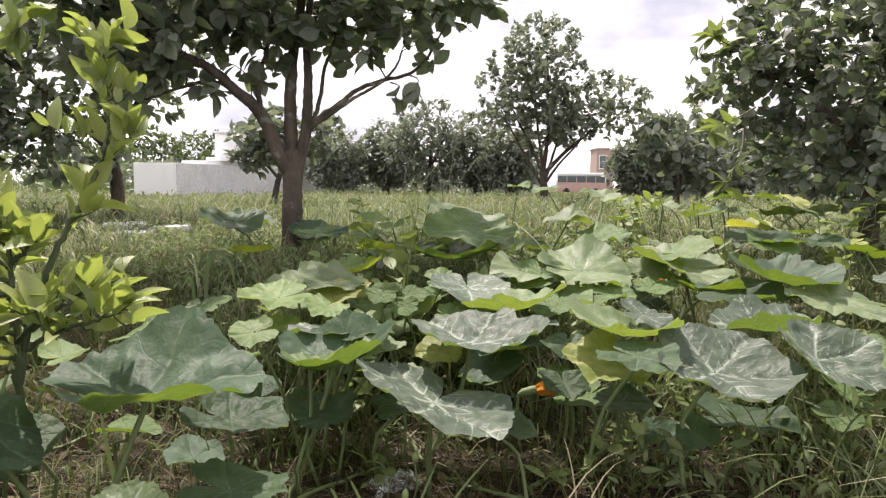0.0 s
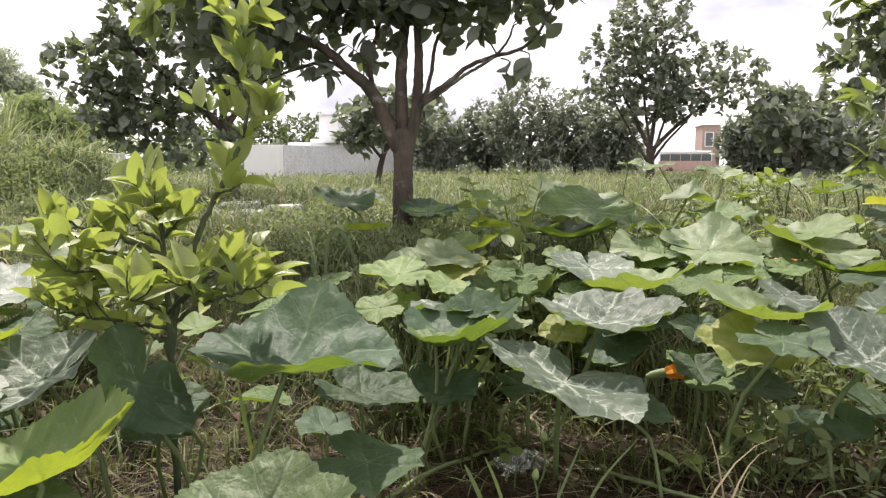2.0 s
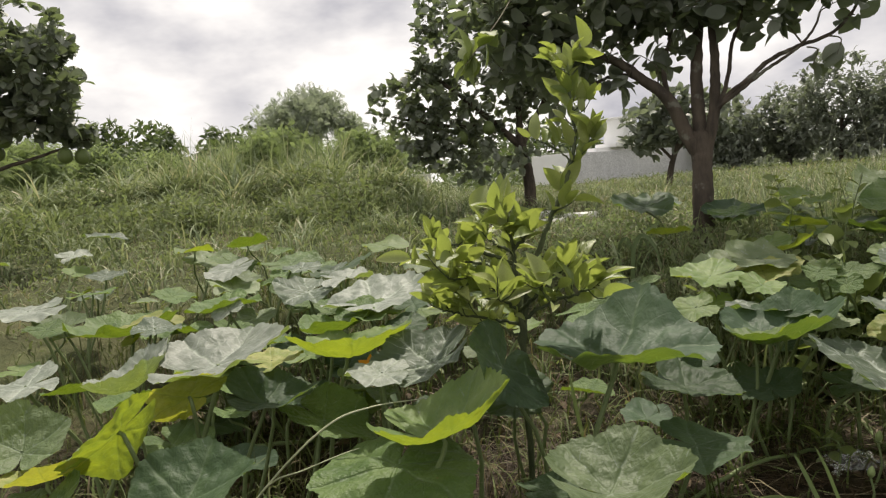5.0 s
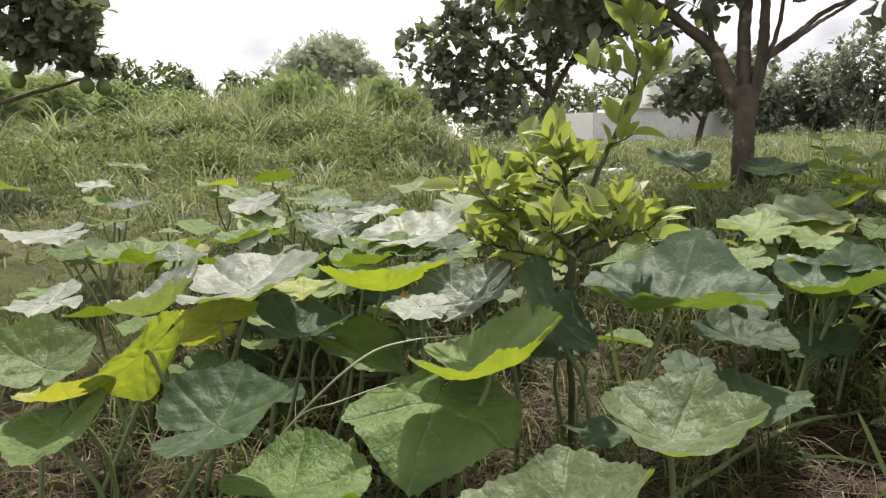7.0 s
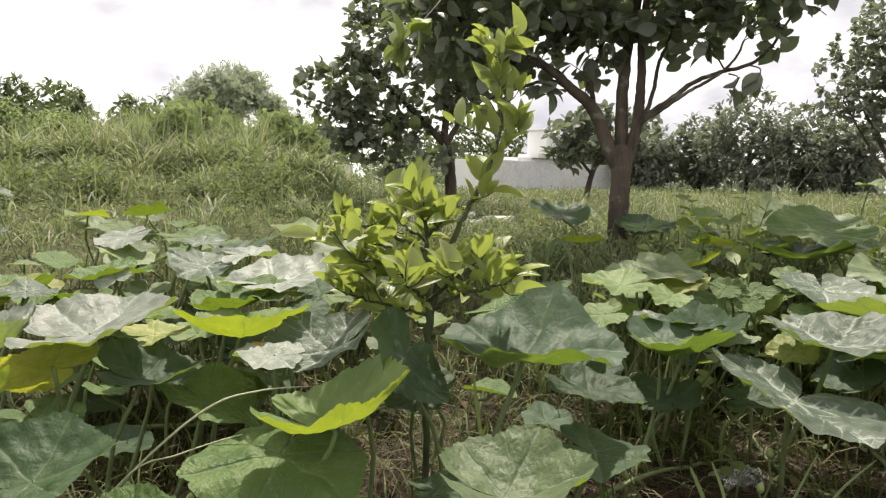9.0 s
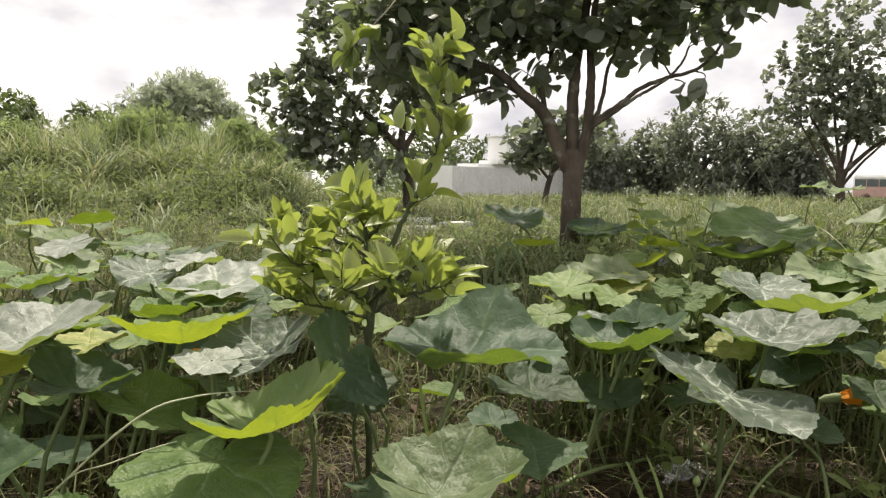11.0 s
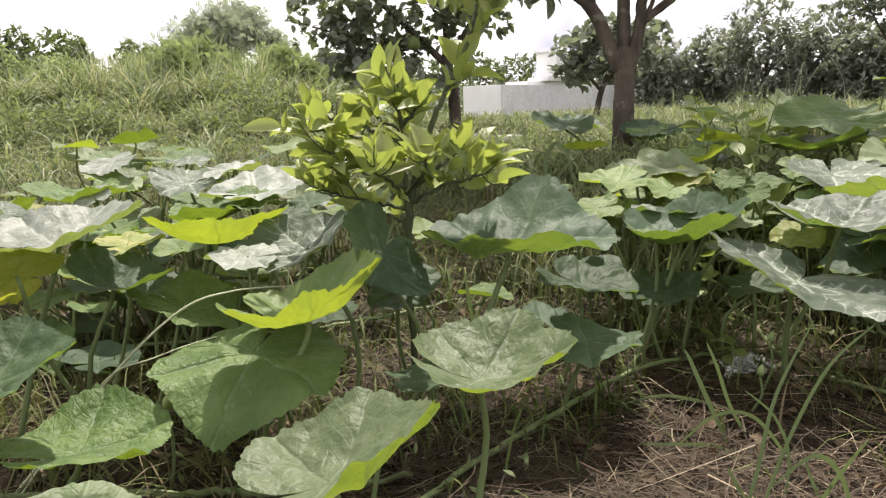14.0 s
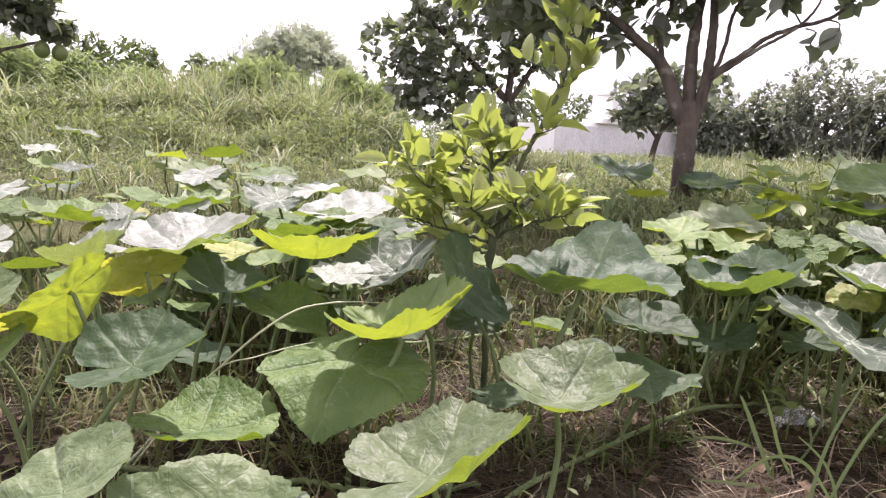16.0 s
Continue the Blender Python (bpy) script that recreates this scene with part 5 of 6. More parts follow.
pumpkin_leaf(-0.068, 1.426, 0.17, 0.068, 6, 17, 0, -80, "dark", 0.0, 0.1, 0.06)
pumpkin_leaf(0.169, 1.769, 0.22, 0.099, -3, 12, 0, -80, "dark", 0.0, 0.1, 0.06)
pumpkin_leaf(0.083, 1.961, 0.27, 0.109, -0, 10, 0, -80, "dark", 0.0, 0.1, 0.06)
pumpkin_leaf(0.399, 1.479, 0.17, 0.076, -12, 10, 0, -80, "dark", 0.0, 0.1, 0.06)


def fill_patch():
    """Smaller leaves that fill the further patch on both sides."""
    g = np.random.default_rng(21)
    styles = ["green", "grey", "soft", "lime", "dark", "yellow"]
    odds = [0.38, 0.12, 0.18, 0.24, 0.03, 0.05]

    def one(x, y):
        zz = gz(x, y) + g.uniform(0.17, 0.30)
        face = math.degrees(math.atan2(-x, y))
        pumpkin_leaf(x, y, zz, g.uniform(0.05, 0.12), face, g.normal(6, 14), g.normal(0, 10), g.uniform(0, 360), str(g.choice(styles, p=odds)), g.uniform(-0.05, 0.15), g.uniform(0, 0.15), g.uniform(0.06, 0.13), 44)
    for n, x0, x1, y0, y1 in ((60, 0.35, 2.9, 2.3, 4.6), (14, -0.6, 0.35, 1.75, 3.0), (18, -1.9, -0.8, 1.0, 2.0), (26, -3.0, -1.2, 0.6, 1.8), (10, 0.9, 2.2, 1.3, 2.5), (12, -0.45, 0.3, 1.5, 2.3)):
        for _ in range(n):
            one(g.uniform(x0, x1), g.uniform(y0, y1))
    # leaves under the others, low over soil; dark style has shade in its colour
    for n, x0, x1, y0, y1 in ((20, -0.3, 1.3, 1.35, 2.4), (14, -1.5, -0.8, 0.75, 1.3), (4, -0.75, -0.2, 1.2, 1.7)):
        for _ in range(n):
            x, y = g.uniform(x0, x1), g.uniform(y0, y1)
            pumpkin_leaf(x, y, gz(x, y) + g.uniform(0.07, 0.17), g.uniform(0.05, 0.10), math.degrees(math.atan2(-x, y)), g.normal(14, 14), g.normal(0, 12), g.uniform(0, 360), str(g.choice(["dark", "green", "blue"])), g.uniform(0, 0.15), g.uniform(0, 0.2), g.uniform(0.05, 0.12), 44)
    # green leaves of middle height that close the gaps between the pale ones
    for n, x0, x1, y0, y1 in ((30, -2.2, -0.9, 0.95, 1.9), (10, -0.8, -0.1, 1.5, 2.2)):
        for _ in range(n):
            x, y = g.uniform(x0, x1), g.uniform(y0, y1)
            pumpkin_leaf(x, y, gz(x, y) + g.uniform(0.15, 0.25), g.uniform(0.05, 0.09), math.degrees(math.atan2(-x, y)), g.normal(10, 12), g.normal(0, 10), g.uniform(0, 360), str(g.choice(["green", "lime", "mid", "green"])), g.uniform(0, 0.2), g.uniform(0, 0.15), g.uniform(0.06, 0.12), 44)


fill_patch()


# ---- young citrus ----
def build_sapling():
    base = np.array([-0.585, 0.985, gz(-0.585, 0.985) - 0.01])
    ob = thing("citrus_sapling", base, "young citrus tree with yellow-green leaves among the pumpkins", "sapling")
    g = np.random.default_rng(4)
    limbs = [([base, (-0.584, 0.98, 0.20), (-0.583, 0.981, 0.342), (-0.592, 0.987, 0.445), (-0.595, 0.992, 0.506), (-0.608, 0.99, 0.556), (-0.612, 0.989, 0.578)], 0.0064, 0.0025),
             ([(-0.585, 0.984, 0.35), (-0.573, 1.013, 0.451), (-0.553, 1.049, 0.534), (-0.535, 1.08, 0.593), (-0.522, 1.108, 0.645), (-0.518, 1.131, 0.708), (-0.526, 1.147, 0.764), (-0.535, 1.161, 0.82), (-0.54, 1.176, 0.866)], 0.0060, 0.0018),
             ([(-0.595, 0.992, 0.506), (-0.574, 0.99, 0.523), (-0.554, 0.987, 0.550)], 0.004, 0.0016),
             ([(-0.589, 0.984, 0.403), (-0.606, 0.937, 0.438), (-0.632, 0.885, 0.466), (-0.648, 0.838, 0.478)], 0.004, 0.0015),
             ([(-0.593, 0.987, 0.455), (-0.626, 0.939, 0.485), (-0.664, 0.886, 0.502), (-0.700, 0.833, 0.508)], 0.004, 0.0015),
             ([(-0.595, 0.991, 0.48), (-0.657, 0.979, 0.505), (-0.712, 0.97, 0.520), (-0.754, 0.969, 0.532)], 0.004, 0.0015)]
    limbs += [([(-0.583, 0.987, 0.397), (-0.558, 1.055, 0.434), (-0.537, 1.119, 0.457), (-0.513, 1.182, 0.460)], 0.004, 0.0015),
              ([(-0.585, 0.984, 0.375), (-0.538, 1.016, 0.404), (-0.498, 1.043, 0.415), (-0.462, 1.068, 0.428)], 0.004, 0.0015),
              ([(-0.599, 0.99, 0.50), (-0.653, 1.017, 0.520), (-0.70, 1.051, 0.540)], 0.0035, 0.0015),
              ([(-0.588, 0.987, 0.424), (-0.644, 1.075, 0.464), (-0.715, 1.152, 0.480)], 0.004, 0.0015),
              ([(-0.585, 0.984, 0.382), (-0.559, 0.889, 0.425), (-0.545, 0.82, 0.445)], 0.004, 0.0015),
              ([(-0.587, 0.984, 0.393), (-0.525, 0.93, 0.435), (-0.485, 0.87, 0.460)], 0.004, 0.0015),
              ([(-0.520, 1.115, 0.655), (-0.549, 1.114, 0.687), (-0.575, 1.10, 0.702)], 0.0022, 0.0011),
              ([(-0.522, 1.12, 0.655), (-0.505, 1.134, 0.677), (-0.482, 1.14, 0.697)], 0.0022, 0.0011),
              ([(-0.587, 0.981, 0.367), (-0.624, 0.941, 0.385), (-0.668, 0.901, 0.400), (-0.690, 0.873, 0.415)], 0.0035, 0.0014),
              ([(-0.587, 0.982, 0.345), (-0.64, 0.99, 0.36), (-0.70, 0.98, 0.38), (-0.745, 0.95, 0.40)], 0.003, 0.0013)]
    lines = []
    for k, (pts, r0, r1) in enumerate(limbs):
        line = spline(np.array(pts, dtype=float), 7 * len(pts))
        line[1:-1] += g.normal(0, 0.0015, line[1:-1].shape)
        v, f = tube(line - base, np.linspace(r0, r1, len(line)), 7)
        name = "trunk" if k == 0 else "branch"
        if k == 0:
            swell = np.exp(-((v[:, 2] + base[2] - 0.345) / 0.012) ** 2)
            c = np.array([-0.583, 0.981, 0]) - base
            v[:, 0] += (v[:, 0] - c[0]) * swell * 1.0
            v[:, 1] += (v[:, 1] - c[1]) * swell * 1.0
        part(name, mesh_np(name, v, f, M_SAPSTEM), ob)
        lines.append(line)
    kinds = [mesh_np("leaf", *leaf_shape(w, 7, fo, cu, po, 0.75), M_YOUNG) for w, fo, cu, po in ((0.42, 0.45, 0.40, 0.85), (0.50, 0.30, 0.30, 0.85), (0.36, 0.75, 0.25, 0.80), (0.46, 0.50, 0.15, 0.88), (0.44, 0.35, -0.30, 0.85), (0.52, 0.9, 0.35, 0.85))]

    def leaf_at(p, d, size):
        d[2] = max(d[2], 0.05)
        d = d / np.linalg.norm(d)
        m3 = frames_from(d[None], (g.normal(size=3) * 0.75 + np.array([0, 0, 1.0]))[None], np.array([size]))[0]
        leaf = part("leaf", kinds[int(g.integers(6))], ob)
        m4 = Matrix.Identity(4)
        for r in range(3):
            for c in range(3):
                m4[r][c] = float(m3[r, c])
            m4[r][3] = float(p[r] - base[r])
        leaf.matrix_basis = m4

    # twigs off the branches, each with a loose rosette of leaves: branch, from and to along it, how many
    plan = [(0, 0.62, 1.0, 6), (1, 0.28, 0.42, 3), (1, 0.52, 0.62, 2), (1, 0.66, 0.82, 5), (1, 0.86, 1.0, 6), (2, 0.3, 1.0, 3), (3, 0.25, 1.0, 6), (4, 0.3, 1.0, 6), (5, 0.3, 1.0, 6),
            (6, 0.2, 1.0, 7), (7, 0.15, 1.0, 8), (8, 0.3, 1.0, 4), (9, 0.3, 1.0, 5), (10, 0.2, 1.0, 6), (11, 0.3, 1.0, 5), (12, 0.4, 1.0, 2), (13, 0.4, 1.0, 2), (14, 0.2, 1.0, 7), (15, 0.2, 1.0, 6)]
    for k, lo, hi, n in plan:
        line = lines[k]
        for j in range(n):
            s = lo + (hi - lo) * (j + g.uniform(0.2, 0.8)) / n
            i = min(int(s * (len(line) - 1)), len(line) - 2)
            p, ax = line[i], line[i + 1] - line[i]
            ax = ax / np.linalg.norm(ax)
            d = g.normal(size=3)
            d -= ax * (d @ ax)
            d = d / np.linalg.norm(d) + 0.7 * ax + np.array([0, 0, 0.25])
            d /= np.linalg.norm(d)
            ln = g.uniform(0.015, 0.055) * (1.25 if k == 1 else 0.7 if k in (12, 13) else 1.0)
            q = spline([p, p + d * ln * 0.5 + g.normal(0, 0.003, 3), p + d * ln + np.array([0, 0, 0.006])], 6)
            part("twig", mesh_np("twig", *tube(q - base, np.linspace(0.0015, 0.0008, 6), 5), M_SAPSTEM), ob)
            m = int(g.integers(3, 6))
            for u in range(m):
                w = (u + 0.6) / m
                x = q[min(int(w * 5), 5)]
                side = g.normal(size=3)
                side -= d * (side @ d)
                leaf_at(x, side / np.linalg.norm(side) + (0.25 + 0.9 * w) * d + np.array([0, 0, 0.75]), g.uniform(0.030, 0.064))


build_sapling()


# ---- grasses and litter ----
def spread(n, x0, x1, y0, y1, keep=None):
    x, y = rng.uniform(x0, x1, n), rng.uniform(y0, y1, n)
    if keep is not None:
        k = keep(x, y)
        x, y = x[k], y[k]
    return np.stack([x, y, ground_z(x, y) - 0.004], -1)


def clumps(n, per, sd, *area, keep=None):
    c = spread(n, *area, keep=keep)
    p = np.repeat(c, per, axis=0)
    p[:, :2] += rng.normal(0, sd, (len(p), 2))
    p[:, 2] = ground_z(p[:, 0], p[:, 1]) - 0.004
    return p


def polar(n, yaw0, yaw1, d0, d1):
    a, d = np.radians(rng.uniform(yaw0, yaw1, n)), np.sqrt(rng.uniform(d0 ** 2, d1 ** 2, n))
    x, y = -d * np.sin(a), d * np.cos(a)
    return np.stack([x, y, ground_z(x, y) - 0.004], -1)


def grass_object(name, where, h, w, lean, mat, label, segs=4, curve=1.0):
    n = len(where)
    v, f = blades(where, rng.uniform(*h, n), rng.uniform(*w, n), rng.uniform(*lean, n), segs, curve)
    return tagged(new(name, mesh_np(name, v, f, mat)), label, "grass", kind="stuff")


def lumps(p):
    """Clumpiness of the wild growth, 0 to 1."""
    x, y = p[:, 0], p[:, 1]
    return np.clip(0.5 + 0.28 * np.sin(1.7 * x + 0.9 * y + 1.0) + 0.26 * np.sin(2.6 * y - 1.9 * x) + 0.2 * np.sin(4.7 * x + 3.9 * y), 0, 1)


def leaf_cover(name, where, rise, size, mat, label, lift=0.9):
    """Low broad-leaved weeds: small leaves at mixed heights over the ground."""
    n = len(where)
    w = where.copy()
    w[:, 2] += rng.uniform(0, 1, n) ** 1.5 * rise
    v, f = scatter(LEAF_S, w, frames_from(unit(n, 0.3), unit(n, lift), rng.uniform(*size, n)))
    return tagged(new(name, mesh_np(name, v, f, mat)), label, "weeds", kind="stuff")


def litter(w, short, more, thick, curve, mat, label):
    """Loose stalks lying about on the soil, each one a thin bent strip."""
    n = len(w)
    az, ln = rng.uniform(0, 2 * np.pi, n), short + more * rng.uniform(0, 1, n) ** 2
    d = np.stack([np.cos(az), np.sin(az)], -1)
    s = np.stack([-d[:, 1], d[:, 0]], -1)
    bend, wd = rng.normal(0, curve, n), 0.0004 + thick * rng.uniform(0, 1, n) ** 3
    rise, slope = rng.uniform(0.002, 0.022, n), np.abs(rng.normal(0, 0.12, n))
    v = np.zeros((n, 8, 3))
    for i, ti in enumerate(np.linspace(-0.5, 0.5, 4)):
        c = w[:, :2] + d * (ti * ln)[:, None] + s * (bend * ln * (ti * ti - 0.1))[:, None]
        for k, sg in ((0, -1), (1, 1)):
            v[:, 2 * i + k, :2] = c + sg * s * wd[:, None]
            v[:, 2 * i + k, 2] = ground_z(c[:, 0], c[:, 1]) + rise + slope * (ti + 0.5) * ln
    f = np.array([(0, 1, 3, 2), (2, 3, 5, 4), (4, 5, 7, 6)])
    f = (f[None] + (np.arange(n) * 8)[:, None, None]).reshape(-1, 4)
    tagged(new("dry_litter", mesh_np("dry_litter", v.reshape(-1, 3), f, mat)), label, "litter", kind="stuff")


def build_grass():
    near = np.concatenate([spread(15000, -2.4, 2.2, 0.15, 3.3), clumps(420, 18, 0.03, -2.2, 2.0, 0.5, 3.2)])
    near = near[(np.hypot(near[:, 0] + 0.15, near[:, 1] - 0.62) > 0.38) | (rng.uniform(0, 1, len(near)) < 0.12)]
    bare = (near[:, 0] > -0.25) & (near[:, 0] < 0.8) & (near[:, 1] < 1.35)
    near = near[~bare | (rng.uniform(0, 1, len(near)) < 0.16)]
    grass_object("grass", near, (0.04, 0.16), (0.002, 0.005), (0.2, 1.4), M_GRASS, "thin green grass between the pumpkin stalks")
    grass_object("grass", np.concatenate([clumps(60, 40, 0.05, -0.75, 0.35, 1.75, 3.1), clumps(5, 16, 0.05, 0.45, 1.0, 1.05, 1.45)]), (0.12, 0.28), (0.003, 0.007), (0.15, 1.0), M_LAWN, "tufts of taller green grass in the patch", 5)
    lawn = np.concatenate([polar(27000, -40, 34, 2.8, 7.5), polar(8000, 34, 80, 2.8, 7.5), polar(9000, -40, 36, 7.5, 14)])
    grass_object("grass", lawn, (0.03, 0.11), (0.004, 0.010), (0.5, 1.6), M_LAWN, "rough green turf with dry tips", 3)
    c = polar(420, -40, 80, 2.8, 9)
    p = np.repeat(c, 22, axis=0)
    p[:, :2] += rng.normal(0, 0.05, (len(p), 2))
    grass_object("grass", p, (0.06, 0.24), (0.004, 0.010), (0.3, 1.3), M_TALL, "scattered tufts of grass in the turf", 4)
    leaf_cover("weeds", polar(26000, -40, 80, 2.6, 8.5), 0.08, (0.009, 0.024), M_WEED, "low broad-leaved weeds in the turf")
    leaf_cover("weeds", polar(7000, -42, 36, 7.5, 20), 0.09, (0.03, 0.07), M_WEED, "low weeds under the orchard trees")
    bank = polar(11000, 33, 82, 6.0, 13.0)
    k = lumps(bank)
    bank = bank[rng.uniform(0, 1, len(bank)) < 0.25 + 0.75 * k]
    k = lumps(bank)
    n = len(bank)
    v, f = blades(bank, (0.06 + 0.40 * k) * rng.uniform(0.5, 1.3, n), rng.uniform(0.007, 0.017, n), rng.uniform(0.3, 1.5, n), 4)
    tagged(new("grass", mesh_np("grass", v, f, M_TALL)), "unkempt arching grass on the bank", "grass", kind="stuff")
    p = polar(60000, 33, 84, 4.6, 11.0)
    p = p[lumps(p[:, [1, 0, 2]] * 1.9) > 0.50]
    leaf_cover("weeds", p, 0.22, (0.018, 0.042), M_WEED, "tangled leafy weeds on the bank")
    p = polar(26000, -30, 80, 3.0, 7.0)
    p = p[lumps(p[:, [1, 0, 2]] * 2.2) > 0.66]
    leaf_cover("weeds", p, 0.13, (0.014, 0.032), M_WEED, "clumps of leafy weeds in the turf")
    leaf_cover("weeds", polar(9000, 30, 84, 3.6, 7.2), 0.12, (0.018, 0.042), M_WEED, "creeping leafy weeds at the foot of the bank")
    grass_object("grass", polar(6500, 31, 84, 5.0, 9.5), (0.10, 0.36), (0.004, 0.008), (0.1, 1.3), M_TALL, "thin wispy pale grass all over the bank", 4)
    c = polar(70, 30, 84, 4.2, 6.2)
    p = np.repeat(c, 20, axis=0)
    p[:, :2] += rng.normal(0, 0.05, (len(p), 2))
    grass_object("grass", p, (0.12, 0.30), (0.006, 0.013), (0.4, 1.6), M_TALL, "arching grass at the foot of the bank", 6)
    c = polar(230, 34, 82, 5.6, 9.8)
    p = np.repeat(c, 34, axis=0)
    p[:, :2] += rng.normal(0, 0.045, (len(p), 2))
    grass_object("grass", p, (0.20, 0.50), (0.010, 0.020), (0.5, 1.7), M_TALL, "arching tussocks of coarse grass on the bank", 7)
    c = np.array([(-5.54, 4.06), (-5.57, 4.35), (-4.68, 4.73), (-5.0, 5.25), (-4.5, 5.15), (-4.19, 5.15), (-5.78, 3.73), (-6.11, 3.6), (-6.13, 3.16), (-4.12, 5.45), (-5.17, 4.94), (-4.88, 4.23)])
    c = np.concatenate([c, ground_z(c[:, 0], c[:, 1])[:, None] - 0.004], 1)
    p = np.repeat(c, 80, axis=0)
    p[:, :2] += rng.normal(0, 0.05, (len(p), 2))
    grass_object("grass", p, (0.40, 0.78), (0.015, 0.028), (0.5, 1.7), M_TALL, "fountains of long arching grass on the bank", 8)
    c = polar(70, 34, 82, 4.6, 8.0)
    p = np.repeat(c, 26, axis=0)
    p[:, :2] += rng.normal(0, 0.06, (len(p), 2))
    p[:, 2] += rng.uniform(0.02, 0.34, len(p))
    v, f = scatter(LEAF_S, p, frames_from(unit(len(p), 0.3), unit(len(p), 0.9), rng.uniform(0.016, 0.034, len(p))))
    tagged(new("weeds", mesh_np("weeds", v, f, M_BUSH)), "pale leafy herbs standing in the grass of the bank", "weeds", kind="stuff")
    grass_object("grass", c, (0.30, 0.42), (0.008, 0.012), (0.0, 0.2), M_TALL, "stems of the herbs on the bank", 4)
    c = polar(46, 34, 80, 6.6, 9.0)
    p = np.repeat(c, 30, axis=0)
    p[:, :2] += rng.normal(0, 0.07, (len(p), 2))
    grass_object("grass", p, (0.4, 0.75), (0.010, 0.020), (0.2, 1.1), M_TALL, "tall reed-like grass on the top of the bank", 7)
    p = np.repeat(polar(30, 40, 53, 6.8, 8.2), 26, axis=0)
    p[:, :2] += rng.normal(0, 0.06, (len(p), 2))
    grass_object("grass", p, (0.45, 0.95), (0.010, 0.018), (0.1, 0.8), M_TALL, "stand of tall pale reeds on the bank", 7)
    grass_object("grass", polar(14000, -45, 36, 12, 45), (0.05, 0.15), (0.015, 0.04), (0.3, 1.1), M_LAWN, "pale grass under the orchard trees", 3)
    grass_object("grass", np.concatenate([clumps(15, 10, 0.035, 0.55, 1.3, 1.25, 1.95), clumps(3, 3, 0.03, 0.15, 0.45, 0.75, 1.1)]), (0.16, 0.36), (0.003, 0.006), (0.3, 1.5), M_GRASS, "long pale green grass blades in front of the leaves", 7)
    leaf_cover("weeds", np.concatenate([spread(1500, 0.4, 1.4, 1.3, 2.0), spread(3800, -0.75, 0.45, 2.0, 3.0)]), 0.16, (0.02, 0.05), M_WEED, "leafy green weeds among the grass")
    leaf_cover("weeds", np.concatenate([spread(120, 0.25, 0.9, 0.9, 1.45), spread(160, -0.9, -0.3, 0.5, 1.0)]), 0.06, (0.010, 0.026), M_WEED, "small green seedlings on the bare soil")
    # tall weeds round the big trunk
    c = np.stack([rng.uniform(-0.72, 0.1, 46), rng.uniform(3.25, 4.2, 46)], -1)
    p = np.repeat(np.concatenate([c, ground_z(c[:, 0], c[:, 1])[:, None]], 1), 16, axis=0)
    p[:, :2] += rng.normal(0, 0.05, (len(p), 2))
    grass_object("grass", p, (0.12, 0.36), (0.004, 0.009), (0.1, 0.9), M_TALL, "upright weeds and grass beside the tree trunk", 5)
    leaf_cover("weeds", spread(6500, -1.5, 0.8, 2.5, 3.7), 0.15, (0.014, 0.036), M_BUSH, "leafy weeds round the foot of the tree")
    leaf_cover("weeds", spread(2400, -2.0, 1.7, 1.3, 2.6), 0.10, (0.012, 0.03), M_WEED, "small weeds on the patch floor")
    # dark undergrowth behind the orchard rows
    leaf_cover("undergrowth", np.concatenate([polar(10000, -48, -11.6, 21, 27), polar(11000, -5.5, 32, 21, 27)]), 0.9, (0.14, 0.26), M_CITRUS_HAZED, "dark undergrowth behind the orchard rows")
    leaf_cover("undergrowth", polar(5000, 24, 62, 15, 24), 1.0, (0.12, 0.22), M_FARTREE, "scrub beyond the bank")
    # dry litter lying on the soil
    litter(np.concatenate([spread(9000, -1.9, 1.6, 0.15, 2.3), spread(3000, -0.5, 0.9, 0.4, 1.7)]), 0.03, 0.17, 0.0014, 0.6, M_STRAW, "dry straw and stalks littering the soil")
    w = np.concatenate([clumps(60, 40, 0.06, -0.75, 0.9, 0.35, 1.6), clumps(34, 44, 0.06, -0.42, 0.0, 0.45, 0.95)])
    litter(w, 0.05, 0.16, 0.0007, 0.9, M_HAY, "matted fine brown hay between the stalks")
    # dead leaves and clods between the straw
    n = 2600
    w = spread(n, -1.6, 1.3, 0.2, 2.2)
    w[:, 2] += rng.uniform(0.004, 0.02, n)
    v, f = scatter(leaf_shape(0.5, 4, 0.5, 0.5), w, frames_from(unit(n, 0.0) * np.array([1, 1, 0.35]), unit(n, 1.2), rng.uniform(0.012, 0.042, n)))
    tagged(new("dead_leaves", mesh_np("dead_leaves", v, f, M_DEAD)), "curled brown dead leaves on the soil", "litter", kind="stuff")
    n = 5200
    w = spread(n, -1.5, 1.2, 0.2, 1.9)
    a = np.linspace(0, 2 * np.pi, 6, endpoint=False)
    lump = np.concatenate([[(0, 0, 0.8)], np.stack([0.7 * np.cos(a), 0.7 * np.sin(a), 0 * a + 0.45], -1), np.stack([np.cos(a), np.sin(a), 0 * a - 0.4], -1)])
    quad = np.array([(1 + i, 7 + i, 7 + (i + 1) % 6, 1 + (i + 1) % 6) for i in range(6)] + [(0, 1, 2, 3), (0, 3, 4, 5), (0, 5, 6, 1)])
    size = rng.uniform(0.003, 0.008, n) * (1 + 1.6 * (rng.uniform(0, 1, n) > 0.93))
    out = lump[None] * size[:, None, None] * rng.uniform(0.6, 1.4, (n, len(lump), 1)) + w[:, None]
    f = quad[None] + (np.arange(n) * len(lump))[:, None, None]
